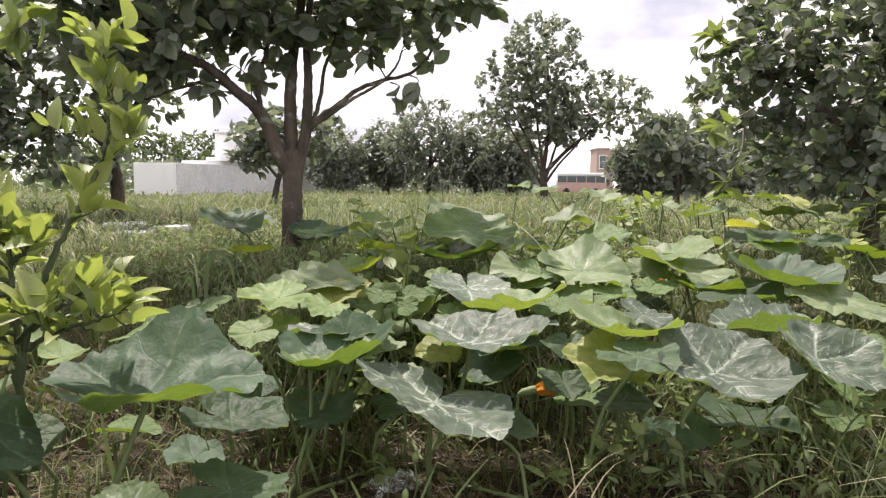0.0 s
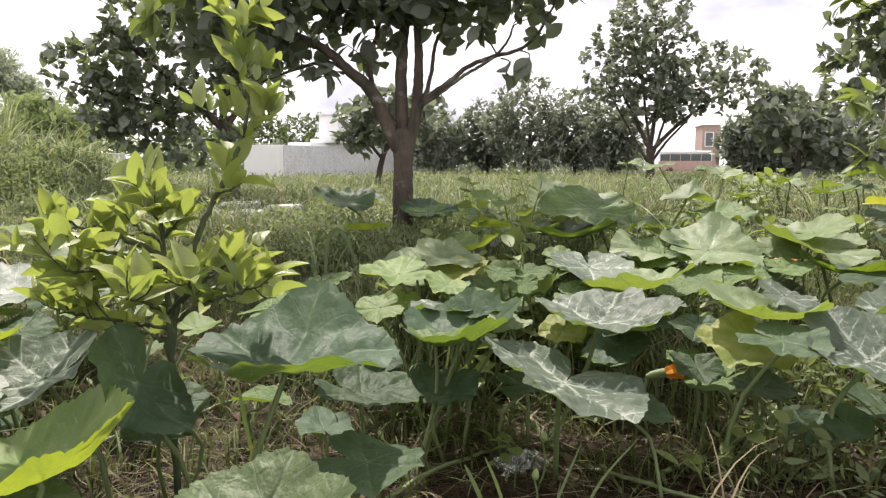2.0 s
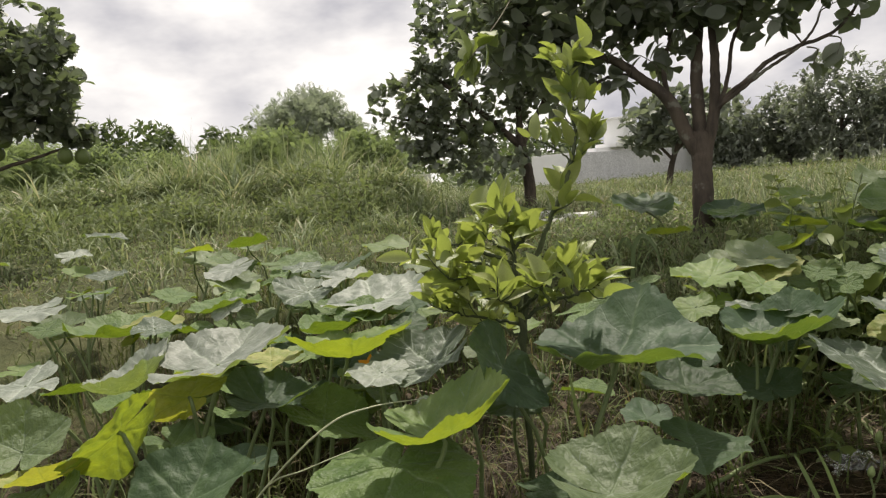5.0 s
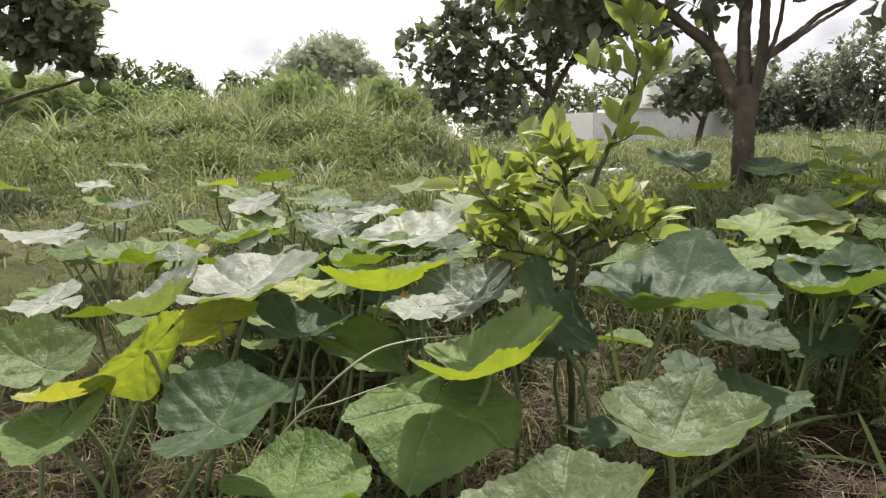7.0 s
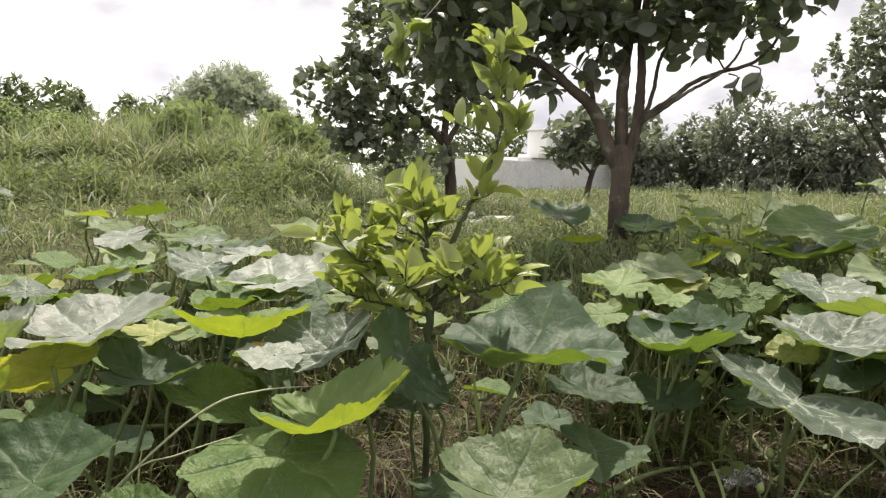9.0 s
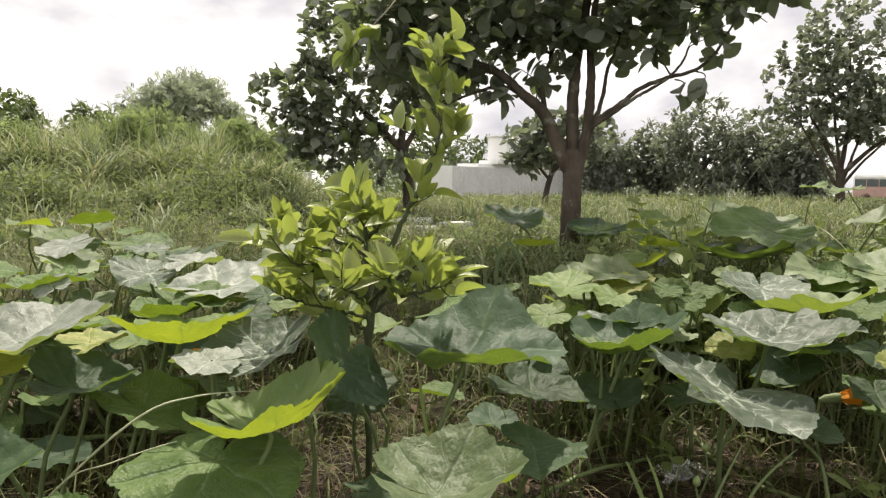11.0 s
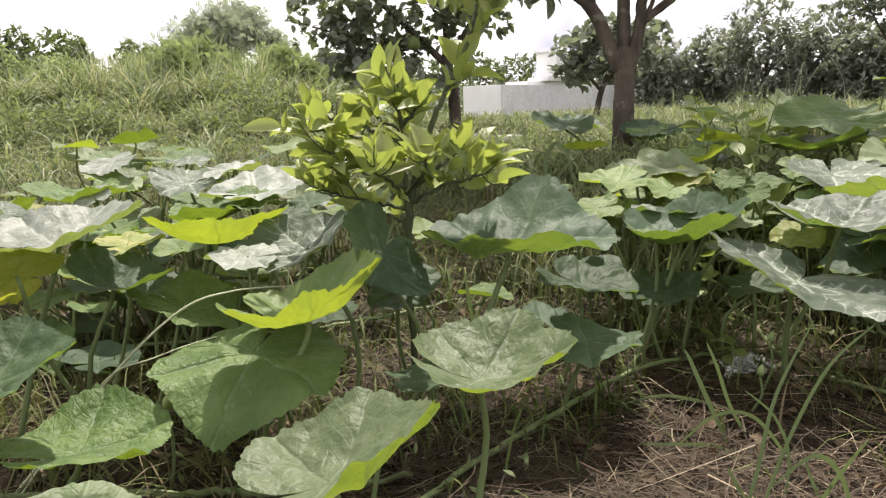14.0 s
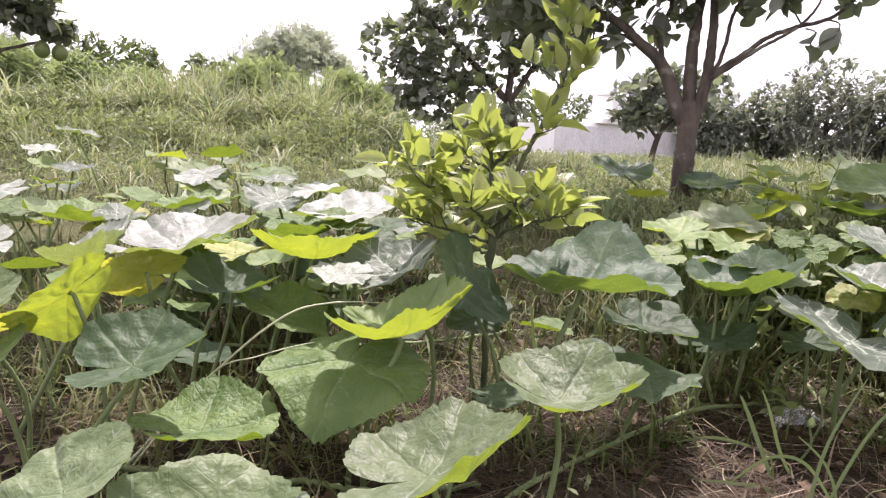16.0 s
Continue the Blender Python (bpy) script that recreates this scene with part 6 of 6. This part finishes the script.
    tagged(new("clods", mesh_np("clods", out.reshape(-1, 3), f.reshape(-1, 4), M_GROUND)), "crumbs and clods of brown soil", "soil", kind="stuff")


build_grass()


# ---- small plants, flowers and litter ----
def petal_material():
    k = Nodes("orange_petal")
    n = k.noise(60.0, 3.0)
    return k.leafy(k.mix(n, c4(0.75, 0.26, 0.02), c4(0.85, 0.42, 0.05)), c4(0.9, 0.35, 0.02), 0.4, 0.5)


M_PETAL = petal_material()
M_DRY = Nodes("dry_stalk")
_d = M_DRY.noise(70.0, 3.0)
M_DRY = M_DRY.solid(M_DRY.mix(_d, c4(0.30, 0.33, 0.18), c4(0.50, 0.51, 0.37)), 0.7, M_DRY.bump(_d, 0.2, 0.001))
M_STONE = plaster("pale_concrete", c4(0.62, 0.62, 0.58), 0.85, 0.4)
M_BUD = Nodes("green_bud").solid(c4(0.20, 0.26, 0.10), 0.5)


def pumpkin_flower(at, heading, size=0.045):
    """A half-shut trumpet of five petals on a green calyx, with its stem."""
    x, y, z = at
    base = np.array([x, y, gz(x, y)])
    ob = thing("pumpkin_flower", base, "orange pumpkin flower half shut among the stalks", "flower", "pumpkin flowers")
    d = np.array([math.cos(heading), math.sin(heading), 0.25])
    d /= np.linalg.norm(d)
    top = np.array(at)
    line = spline([base, base + np.array([0, 0, 0.5 * (z - base[2])]) - 0.3 * d * size, top - d * size * 0.2], 8)
    part("stem", mesh_np("stem", *tube(line - base, 0.0032, 6), M_STALK), ob)
    part("calyx", mesh_np("calyx", *tube(np.array([top - d * size * 0.25, top, top + d * size * 0.45, top + d * size * 0.7]) - base, [0.004, 0.010, 0.011, 0.009], 8), M_STALK), ob, "green calyx")
    u = np.cross(d, [0, 0, 1.0])
    u /= np.linalg.norm(u)
    w = np.cross(u, d)
    for i in range(5):
        a = 2 * math.pi * i / 5
        out = math.cos(a) * u + math.sin(a) * w
        go = d + 0.28 * out
        v, f = scatter(leaf_shape(0.52, 5, -0.5, -0.12, 0.9), (top + d * size * 0.4 + out * 0.006 - base)[None], frames_from(go[None], out[None], np.array([size * 1.25])))
        part("petal", mesh_np("petal", v, f, M_PETAL), ob)


pumpkin_flower((0.195, 1.60, 0.15), 0.1, 0.05)
pumpkin_flower((0.655, 2.445, 0.27), 1.2, 0.04)
pumpkin_flower((0.763, 2.508, 0.28), 2.0, 0.04)
pumpkin_flower((-0.93, 0.98, 0.24), 2.6, 0.04)


def vine(points, r=0.0055):
    pts = np.array([(x, y, gz(x, y) + 0.012 + dz) for x, y, dz in points])
    ob = thing("pumpkin_vine", pts[0], "thick green pumpkin vine creeping over the soil", "vine", "pumpkin vines")
    line = spline(pts, 8 * len(pts))
    line[1:-1] += np.random.default_rng(int(1000 * abs(pts[0][0]))).normal(0, 0.0015, line[1:-1].shape)
    part("stem", mesh_np("stem", *tube(line - pts[0], np.linspace(r, r * 0.7, len(line)), 8), M_STALK), ob)
    g = np.random.default_rng(int(999 * abs(pts[0][1])))
    for i in range(6, len(line) - 4, 11):
        t = np.linspace(0, 1, 26)
        ax = g.normal(size=2)
        ax /= np.linalg.norm(ax)
        q = np.stack([ax[0] * 0.05 * t + 0.006 * np.cos(16 * t) * t, ax[1] * 0.05 * t + 0.006 * np.sin(16 * t) * t, 0.045 * t - 0.01 * t * t], -1) + line[i] - pts[0]
        part("tendril", mesh_np("tendril", *tube(q, 0.0007, 4), M_STALK), ob, "curled tendril")


vine([(-0.35, 2.05, 0.01), (-0.116, 1.768, 0), (-0.013, 1.495, 0), (0.108, 1.372, 0.01), (0.35, 1.25, 0)])
vine([(0.2, 1.42, 0), (0.394, 1.588, 0.01), (0.63, 1.888, 0.03), (0.848, 1.953, 0.04), (1.2, 2.1, 0.01)])
vine([(-1.05, 0.47, 0), (-0.774, 0.586, 0.008), (-0.687, 0.623, 0.014), (-0.612, 0.66, 0.01), (-0.48, 0.78, 0)], 0.006)
vine([(-0.47, 0.50, 0), (-0.438, 0.567, 0), (-0.421, 0.717, 0.01), (-0.362, 0.919, 0.015), (-0.255, 1.25, 0.02), (-0.1, 1.5, 0)])
vine([(-1.5, 0.9, 0), (-1.2, 1.05, 0.02), (-0.95, 1.3, 0.02), (-0.8, 1.6, 0)])


def dry_stem(points, r, label):
    pts = np.array(points, dtype=float)
    pts[0, 2] = gz(pts[0, 0], pts[0, 1])
    ob = thing("dry_grass", pts[0], label, "grass stem", "dry stems")
    line = spline(pts, 10 * len(pts))
    part("stem", mesh_np("stem", *tube(line - pts[0], np.linspace(r, r * 0.3, len(line)), 6), M_DRY), ob)
    return ob, line


STEM = "long pale dry grass stem arching over the leaves"
dry_stem([(-1.0, 0.50, 0.0), (-0.906, 0.618, 0.15), (-0.808, 0.676, 0.25), (-0.746, 0.726, 0.275), (-0.70, 0.82, 0.265)], 0.0028, STEM)
dry_stem([(-0.98, 0.49, 0.0), (-0.897, 0.597, 0.15), (-0.823, 0.635, 0.19), (-0.752, 0.717, 0.21), (-0.706, 0.809, 0.19)], 0.0018, STEM)
dry_stem([(0.30, 2.9, 0.0), (0.22, 2.6, 0.46), (0.28, 2.4, 0.44), (0.36, 2.25, 0.33)], 0.0022, STEM)
dry_stem([(0.72, 1.75, 0.0), (0.75, 1.6, 0.16), (0.85, 1.5, 0.14), (0.95, 1.45, 0.04)], 0.0018, STEM)
dry_stem([(0.52, 1.7, 0.0), (0.40, 1.6, 0.13), (0.30, 1.62, 0.14), (0.22, 1.66, 0.11)], 0.0014, STEM)
g_s = np.random.default_rng(12)
for _ in range(12):
    x, y = g_s.uniform(-0.62, 0.15), g_s.uniform(3.0, 4.1)
    h = g_s.uniform(0.25, 0.62)
    dry_stem([(x, y, 0), (x + g_s.normal(0, 0.03), y, gz(x, y) + 0.55 * h), (x + g_s.normal(0, 0.10), y, gz(x, y) + h)], 0.0013, "thin upright grass stem beside the tree")


def broad_blade(points, width, name, label, mat):
    """One long strap-like grass blade."""
    pts = np.array(points, dtype=float)
    pts[0, 2] = gz(pts[0, 0], pts[0, 1])
    line = spline(pts, 9 * len(pts))
    n = len(line)
    t = np.linspace(0, 1, n)
    tan = np.gradient(line, axis=0)
    side = np.cross(tan, [0.3, -1.0, 0.15])
    side /= np.linalg.norm(side, axis=1)[:, None] + 1e-9
    w = width * (np.sin(np.pi * np.clip(0.12 + 0.88 * t, 0, 1)) ** 0.6 + 0.02)
    up = np.cross(side, tan)
    up /= np.linalg.norm(up, axis=1)[:, None] + 1e-9
    v = np.stack([line - side * w[:, None] + up * 0.25 * w[:, None], line, line + side * w[:, None] + up * 0.25 * w[:, None]], 1).reshape(-1, 3)
    f = []
    for i in range(n - 1):
        b = 3 * i
        f += [(b, b + 1, b + 4, b + 3), (b + 1, b + 2, b + 5, b + 4)]
    ob = tagged(new(name, mesh_np(name, v - pts[0], np.array(f), mat)), label, "grass blade", "broad blades")
    ob.location = pts[0]
    return ob


BLADE = "broad green grass blade folded over under its weight"
STRAPS = [([(-0.743, 2.112, 0), (-0.735, 2.12, 0.25), (-0.728, 2.125, 0.365), (-0.699, 2.132, 0.409), (-0.660, 2.13, 0.37), (-0.641, 2.126, 0.29)], 0.013), ([(-0.75, 2.13, 0), (-0.765, 2.12, 0.22), (-0.775, 2.11, 0.33), (-0.80, 2.10, 0.30)], 0.009), ([(-0.90, 2.70, 0), (-0.905, 2.70, 0.22), (-0.93, 2.69, 0.335), (-0.965, 2.68, 0.30), (-0.97, 2.67, 0.12)], 0.012), ([(-0.90, 2.70, 0), (-0.895, 2.70, 0.25), (-0.87, 2.69, 0.335), (-0.845, 2.69, 0.29), (-0.84, 2.68, 0.17)], 0.010),
               ([(-0.05, 1.10, 0), (-0.075, 1.08, 0.06), (-0.095, 1.06, 0.13), (-0.11, 1.05, 0.17)], 0.0055), ([(0.02, 1.0, 0), (-0.03, 0.95, 0.10), (-0.08, 0.93, 0.105), (-0.13, 0.93, 0.05)], 0.005)]
STRAPS += [([(-0.02, 0.80, 0), (0.01, 0.84, 0.12), (0.05, 0.88, 0.21), (0.10, 0.92, 0.26)], 0.0045), ([(0.03, 0.82, 0), (0.06, 0.80, 0.10), (0.09, 0.78, 0.17)], 0.005), ([(0.09, 0.86, 0), (0.07, 0.84, 0.09), (0.04, 0.80, 0.13), (0.0, 0.77, 0.10)], 0.006),
               ([(0.62, 1.50, 0), (0.66, 1.45, 0.12), (0.72, 1.40, 0.24)], 0.007), ([(0.70, 1.52, 0), (0.69, 1.46, 0.14), (0.65, 1.40, 0.22)], 0.006), ([(0.80, 1.45, 0), (0.84, 1.42, 0.16), (0.90, 1.38, 0.20), (0.96, 1.36, 0.13)], 0.006), ([(-0.60, 1.30, 0), (-0.61, 1.28, 0.10), (-0.62, 1.27, 0.20)], 0.008)]
STRAPS += [([(-0.038, 0.792, 0), (-0.022, 0.822, 0.077), (-0.005, 0.859, 0.174), (0.032, 0.903, 0.262)], 0.005), ([(-0.075, 1.066, 0), (-0.103, 1.067, 0.061), (-0.131, 1.067, 0.123), (-0.144, 1.066, 0.149)], 0.007),
           ([(-0.02, 0.849, 0), (-0.036, 0.849, 0.036), (-0.056, 0.848, 0.073)], 0.006), ([(0.062, 0.885, 0), (0.046, 0.888, 0.043), (0.032, 0.889, 0.078)], 0.005), ([(-0.075, 1.196, 0), (-0.13, 1.17, 0.023), (-0.191, 1.138, 0.036), (-0.25, 1.101, 0.025)], 0.006),
           ([(-0.061, 1.008, 0), (-0.083, 1.002, 0.025), (-0.136, 0.973, 0.032), (-0.185, 0.945, 0.035)], 0.006), ([(0.01, 0.884, 0), (0.013, 0.906, 0.074), (-0.007, 0.908, 0.125), (-0.044, 0.896, 0.161)], 0.004)]
STRAPS += [([(0.761, 1.418, 0), (0.748, 1.428, 0.114), (0.724, 1.437, 0.216)], 0.005), ([(0.692, 1.414, 0), (0.61, 1.421, 0.113), (0.541, 1.425, 0.181), (0.472, 1.423, 0.197)], 0.004), ([(0.902, 1.674, 0), (0.888, 1.683, 0.107), (0.966, 1.699, 0.241)], 0.008),
           ([(0.891, 1.453, 0), (0.878, 1.463, 0.105), (0.83, 1.469, 0.197)], 0.005), ([(0.856, 1.451, 0), (0.785, 1.458, 0.104), (0.76, 1.467, 0.208), (0.765, 1.472, 0.267)], 0.005), ([(0.656, 1.438, 0), (0.661, 1.446, 0.081), (0.584, 1.451, 0.162)], 0.004),
           ([(0.941, 1.513, 0), (0.861, 1.517, 0.072), (0.812, 1.519, 0.12)], 0.005), ([(1.052, 1.684, 0), (1.024, 1.69, 0.08), (0.969, 1.694, 0.146)], 0.005)]
for pts, w in STRAPS:
    broad_blade(pts, 0.5 * w, "strap_grass", BLADE, M_TALL)


def weed(at, height, leaves, size, label, seed, mat=M_SHOOT, spread_r=0.06, shape=None, droop=0.1):
    """An upright weed or shoot: stems from one foot with leaves up each of them."""
    g = np.random.default_rng(seed)
    x, y = at
    base = np.array([x, y, gz(x, y) - 0.004])
    ob = thing("weed", base, label, "weed", "leafy weeds")
    kinds = [mesh_np("leaf", *leaf_shape(w, 5, 0.25, c, 0.95), mat) for w, c in ((0.50, 0.2), (0.62, 0.35), (0.44, 0.05))] if shape is None else shape
    for s in range(max(1, leaves // 9)):
        top = base + np.array([g.normal(0, spread_r), g.normal(0, spread_r), height * g.uniform(0.7, 1.05)])
        mid = 0.5 * (base + top) + np.array([*g.normal(0, 0.02, 2), 0.02])
        line = spline([base, mid, top], 12)
        part("stem", mesh_np("stem", *tube(line - base, np.linspace(0.003, 0.0012, 12), 6), M_STALK), ob)
        for i in range(9):
            u = 0.25 + 0.75 * (i + 0.5) / 9
            p = line[min(int(u * 11), 11)]
            d = g.normal(size=3)
            d[2] = abs(d[2]) * 0.5 + 0.3 * u - droop
            d /= np.linalg.norm(d)
            m3 = frames_from(d[None], (g.normal(size=3) * 0.4 + np.array([0, 0, 1.0]))[None], np.array([size * g.uniform(0.6, 1.2)]))[0]
            leaf = part("leaf", kinds[int(g.integers(len(kinds)))], ob)
            m4 = Matrix.Identity(4)
            for r in range(3):
                for c in range(3):
                    m4[r][c] = float(m3[r, c])
                m4[r][3] = float(p[r] - base[r])
            leaf.matrix_basis = m4
    return ob


weed((0.30, 1.50), 0.16, 9, 0.055, "small pale weed with rounded leaves on bare soil", 3)
weed((0.27, 1.44), 0.06, 9, 0.05, "low yellow-green seedling on the soil", 5)
weed((-0.28, 2.40), 0.42, 27, 0.085, "tall light green weed with soft lobed leaves", 6)
weed((-0.12, 2.25), 0.36, 18, 0.08, "tall light green weed with soft lobed leaves", 7)
weed((-0.20, 1.95), 0.33, 18, 0.075, "tall light green weed with soft lobed leaves", 8)
weed((-0.35, 2.10), 0.30, 18, 0.075, "tall light green weed with soft lobed leaves", 18)
for i_w, (x_w, y_w, h_w) in enumerate(((-0.05, 2.05, 0.34), (0.08, 1.9, 0.30), (0.18, 2.3, 0.34), (-0.5, 2.6, 0.24), (-0.02, 2.7, 0.36), (-0.15, 3.0, 0.36), (0.3, 2.0, 0.28), (0.5, 2.5, 0.33), (0.75, 2.9, 0.33), (0.1, 2.6, 0.34), (-0.35, 2.85, 0.28), (0.35, 2.8, 0.33), (1.0, 2.5, 0.3), (-0.2, 1.75, 0.26), (0.55, 3.3, 0.32), (-0.6, 2.35, 0.18), (0.9, 3.4, 0.3))):
    weed((x_w, y_w), h_w, 18, 0.06, "tall light green weed with soft lobed leaves", 40 + i_w, M_SHOOT, 0.09)
weed((-0.40, 3.30), 0.35, 18, 0.07, "tall light green weed with soft lobed leaves", 9)
weed((0.95, 4.10), 0.30, 27, 0.07, "bushy light green weed among the far pumpkins", 10, spread_r=0.12)
weed((1.25, 4.60), 0.28, 27, 0.07, "bushy light green weed among the far pumpkins", 11, spread_r=0.12)
weed((1.42, 2.64), 0.34, 36, 0.06, "yellow-green citrus shoot at the foot of the tree", 12, M_SHOOT, 0.09)
weed((1.20, 2.12), 0.36, 27, 0.05, "yellow-green citrus shoot among the pumpkins", 13, M_SHOOT, 0.07)
weed((1.72, 3.1), 0.38, 36, 0.06, "yellow-green citrus shoot at the foot of the tree", 14, M_SHOOT, 0.09)
weed((-4.77, 4.91), 0.26, 18, 0.075, "pale green weed on the rough turf", 15)
weed((-0.10, 1.32), 0.10, 9, 0.04, "small pale weed with rounded leaves on bare soil", 16)
weed((-0.30, 0.56), 0.05, 9, 0.035, "low yellow-green seedling on the soil", 17)
weed((0.12, 0.62), 0.05, 9, 0.03, "low yellow-green seedling on the soil", 19)
weed((0.9, 1.55), 0.10, 9, 0.045, "low green weed on the soil", 20)


def hanging_shoot(top, tip, leaves, size, label, seed, mat=M_SHOOT, wide=0.44):
    """A shoot that hangs out of a tree's crown."""
    g = np.random.default_rng(seed)
    top, tip = np.array(top), np.array(tip)
    ob = thing("citrus_shoot", top, label, "shoot", "citrus shoots")
    line = spline([top, 0.5 * (top + tip) + np.array([0.03, 0, 0.02]), tip], 14)
    part("stem", mesh_np("stem", *tube(line - top, np.linspace(0.004, 0.0015, 14), 6), M_TWIG), ob)
    d0 = (tip - line[-4]) / np.linalg.norm(tip - line[-4])
    dirs = g.normal(size=(leaves, 3)) * 0.8 + d0 * 0.5
    ups = g.normal(size=(leaves, 3)) * 0.5 + np.array([0, 0, 1.0])
    where = line[g.integers(8, 14, leaves)] - top
    kinds = [mesh_np("leaf", *leaf_shape(w * wide, 5, 0.25, c, 0.95), mat) for w, c in ((0.92, 0.25), (1.08, 0.35))]
    for i in range(leaves):
        m3 = frames_from(dirs[i][None], ups[i][None], np.array([size * g.uniform(0.7, 1.2)]))[0]
        leaf = part("leaf", kinds[i % 2], ob)
        m4 = Matrix.Identity(4)
        for r in range(3):
            for c in range(3):
                m4[r][c] = float(m3[r, c])
            m4[r][3] = float(where[i][r])
        leaf.matrix_basis = m4


hanging_shoot((1.25, 3.1, 0.95), (0.969, 2.76, 0.82), 16, 0.10, "light green citrus shoot hanging out of the crown", 1)
hanging_shoot((1.15, 2.95, 0.85), (0.996, 2.73, 0.60), 12, 0.08, "drooping citrus shoot under the crown", 2)
hanging_shoot((1.4, 3.55, 1.15), (1.173, 3.50, 1.32), 14, 0.09, "light green citrus shoot at the edge of the crown", 3)
hanging_shoot((-0.305, 3.258, 1.068), (-0.285, 3.25, 0.99), 3, 0.11, "large dark leaves hanging from a bare branch", 6, M_CITRUS, 0.7)
hanging_shoot((-0.225, 3.295, 1.105), (-0.195, 3.258, 1.02), 4, 0.095, "large dark leaves hanging from a bare branch", 7, M_CITRUS, 0.7)
hanging_shoot((-1.076, 3.12, 1.051), (-1.10, 3.10, 1.0), 8, 0.11, "large dark leaves hanging from a bare branch", 8, M_CITRUS, 0.7)
hanging_shoot((-1.02, 3.10, 1.07), (-1.04, 3.04, 0.98), 7, 0.10, "large dark leaves hanging from a limb", 21, M_CITRUS, 0.65)
hanging_shoot((-1.21, 3.028, 1.17), (-1.23, 3.0, 1.06), 9, 0.10, "large dark leaves hanging from a limb", 22, M_CITRUS, 0.65)
hanging_shoot((-0.90, 3.15, 0.97), (-0.96, 3.10, 1.12), 6, 0.09, "large dark leaves standing on a limb", 23, M_CITRUS, 0.65)
hanging_shoot((-1.385, 3.11, 0.962), (-1.40, 3.1, 0.92), 6, 0.09, "large dark leaves hanging from a bare branch", 9, M_CITRUS, 0.6)
hanging_shoot((-1.35, 2.62, 1.36), (-1.24, 2.0, 1.02), 16, 0.10, "light green citrus shoot hanging out of the crown", 4, M_SHOOT, 0.62)


# ---- litter and masonry ----
def slab(at, size, turn, label):
    bm = box(bmesh.new(), (-size[0] / 2, -size[1] / 2, 0), (size[0] / 2, size[1] / 2, size[2]), 0.008)
    ob = tagged(new("stone_slab", bm_mesh("stone_slab", bm, M_STONE)), label, "slab", "pale slabs")
    ob.location, ob.rotation_euler = at, (radians(3), radians(-2), turn)


slab((-2.137, 4.479, gz(-2.137, 4.479) - 0.022), (0.26, 0.18, 0.05), 0.4, "flat white concrete slab lying in the grass")
slab((-1.802, 4.376, gz(-1.802, 4.376) - 0.022), (0.24, 0.14, 0.05), -0.3, "flat white concrete slab lying in the grass")
slab((-1.93, 4.15, gz(-1.93, 4.15) - 0.022), (0.22, 0.16, 0.04), 0.1, "flat white concrete slab lying in the grass")


def kerb():
    """A pale concrete edging along the top of the bank."""
    pts = [(-8.9, 4.2), (-8.4, 4.95), (-7.8, 5.85), (-7.1, 6.8), (-6.25, 7.5), (-5.3, 8.1)]
    for i in range(len(pts) - 1):
        (x0, y0), (x1, y1) = pts[i], pts[i + 1]
        bm = box(bmesh.new(), (0, -0.08, -0.1), (math.hypot(x1 - x0, y1 - y0) - 0.04, 0.08, 0.17), 0.01)
        ob = tagged(new("kerb", bm_mesh("kerb", bm, M_STONE)), "pale concrete kerb half hidden by grass on the bank", "kerb", "kerb stones")
        ob.location, ob.rotation_euler.z = (x0, y0, gz(x0, y0)), math.atan2(y1 - y0, x1 - x0)


kerb()


def plastic_bag():
    """A crumpled clear plastic wrapper on the soil."""
    k = Nodes("clear_plastic")
    glass = k.add("BsdfPrincipled", Base_Color=c4(0.8, 0.82, 0.82), Roughness=0.18)
    clear = k.add("BsdfTransparent")
    m = k.add("MixShader")
    m.inputs[0].default_value = 0.22
    k.nt.links.new(clear.outputs[0], m.inputs[1]), k.nt.links.new(glass.outputs[0], m.inputs[2])
    k.nt.links.new(m.outputs[0], k.out.inputs["Surface"])
    g = np.random.default_rng(5)
    n = 12
    u, v = np.meshgrid(np.linspace(-1, 1, n), np.linspace(-1, 1, n), indexing="ij")
    z = 0.018 + 0.022 * (1 - u * u) * (1 - v * v) + g.normal(0, 0.006, u.shape)
    p = np.stack([u * 0.05 + g.normal(0, 0.004, u.shape), v * 0.035 + g.normal(0, 0.004, u.shape), z], -1).reshape(-1, 3)
    i, j = np.meshgrid(np.arange(n - 1), np.arange(n - 1), indexing="ij")
    b = (i * n + j).ravel()
    ob = tagged(new("plastic_wrapper", mesh_np("plastic_wrapper", p, np.stack([b, b + n, b + n + 1, b + 1], -1), k.mat, smooth=False)), "crumpled clear plastic wrapper on the soil", "litter")
    ob.location, ob.rotation_euler.z = (-0.075, 1.378, gz(-0.075, 1.378)), 0.5


plastic_bag()


def bud(x, y, z, size=0.011):
    base = np.array([x, y, gz(x, y)])
    ob = thing("pumpkin_bud", base, "closed green pumpkin flower bud on a thin stem", "bud", "pumpkin buds")
    top = np.array([x + 0.01, y, z])
    part("stem", mesh_np("stem", *tube(spline([base, 0.5 * (base + top) + np.array([0.01, 0, 0]), top], 8) - base, 0.0022, 6), M_STALK), ob)
    t = np.linspace(0, 1, 8)
    part("head", mesh_np("head", *tube(np.stack([0.3 * t * size, 0 * t, 2 * t * size], -1) + top - base, 0.0008 + 0.55 * size * np.sin(np.pi * t ** 0.8) ** 0.9, 8), M_BUD), ob, "pale green pointed head")


bud(-0.04, 1.30, 0.10)
bud(-0.05, 1.20, 0.07)
bud(-0.33, 1.95, 0.30, 0.014)
bud(-0.80, 0.62, 0.12, 0.012)
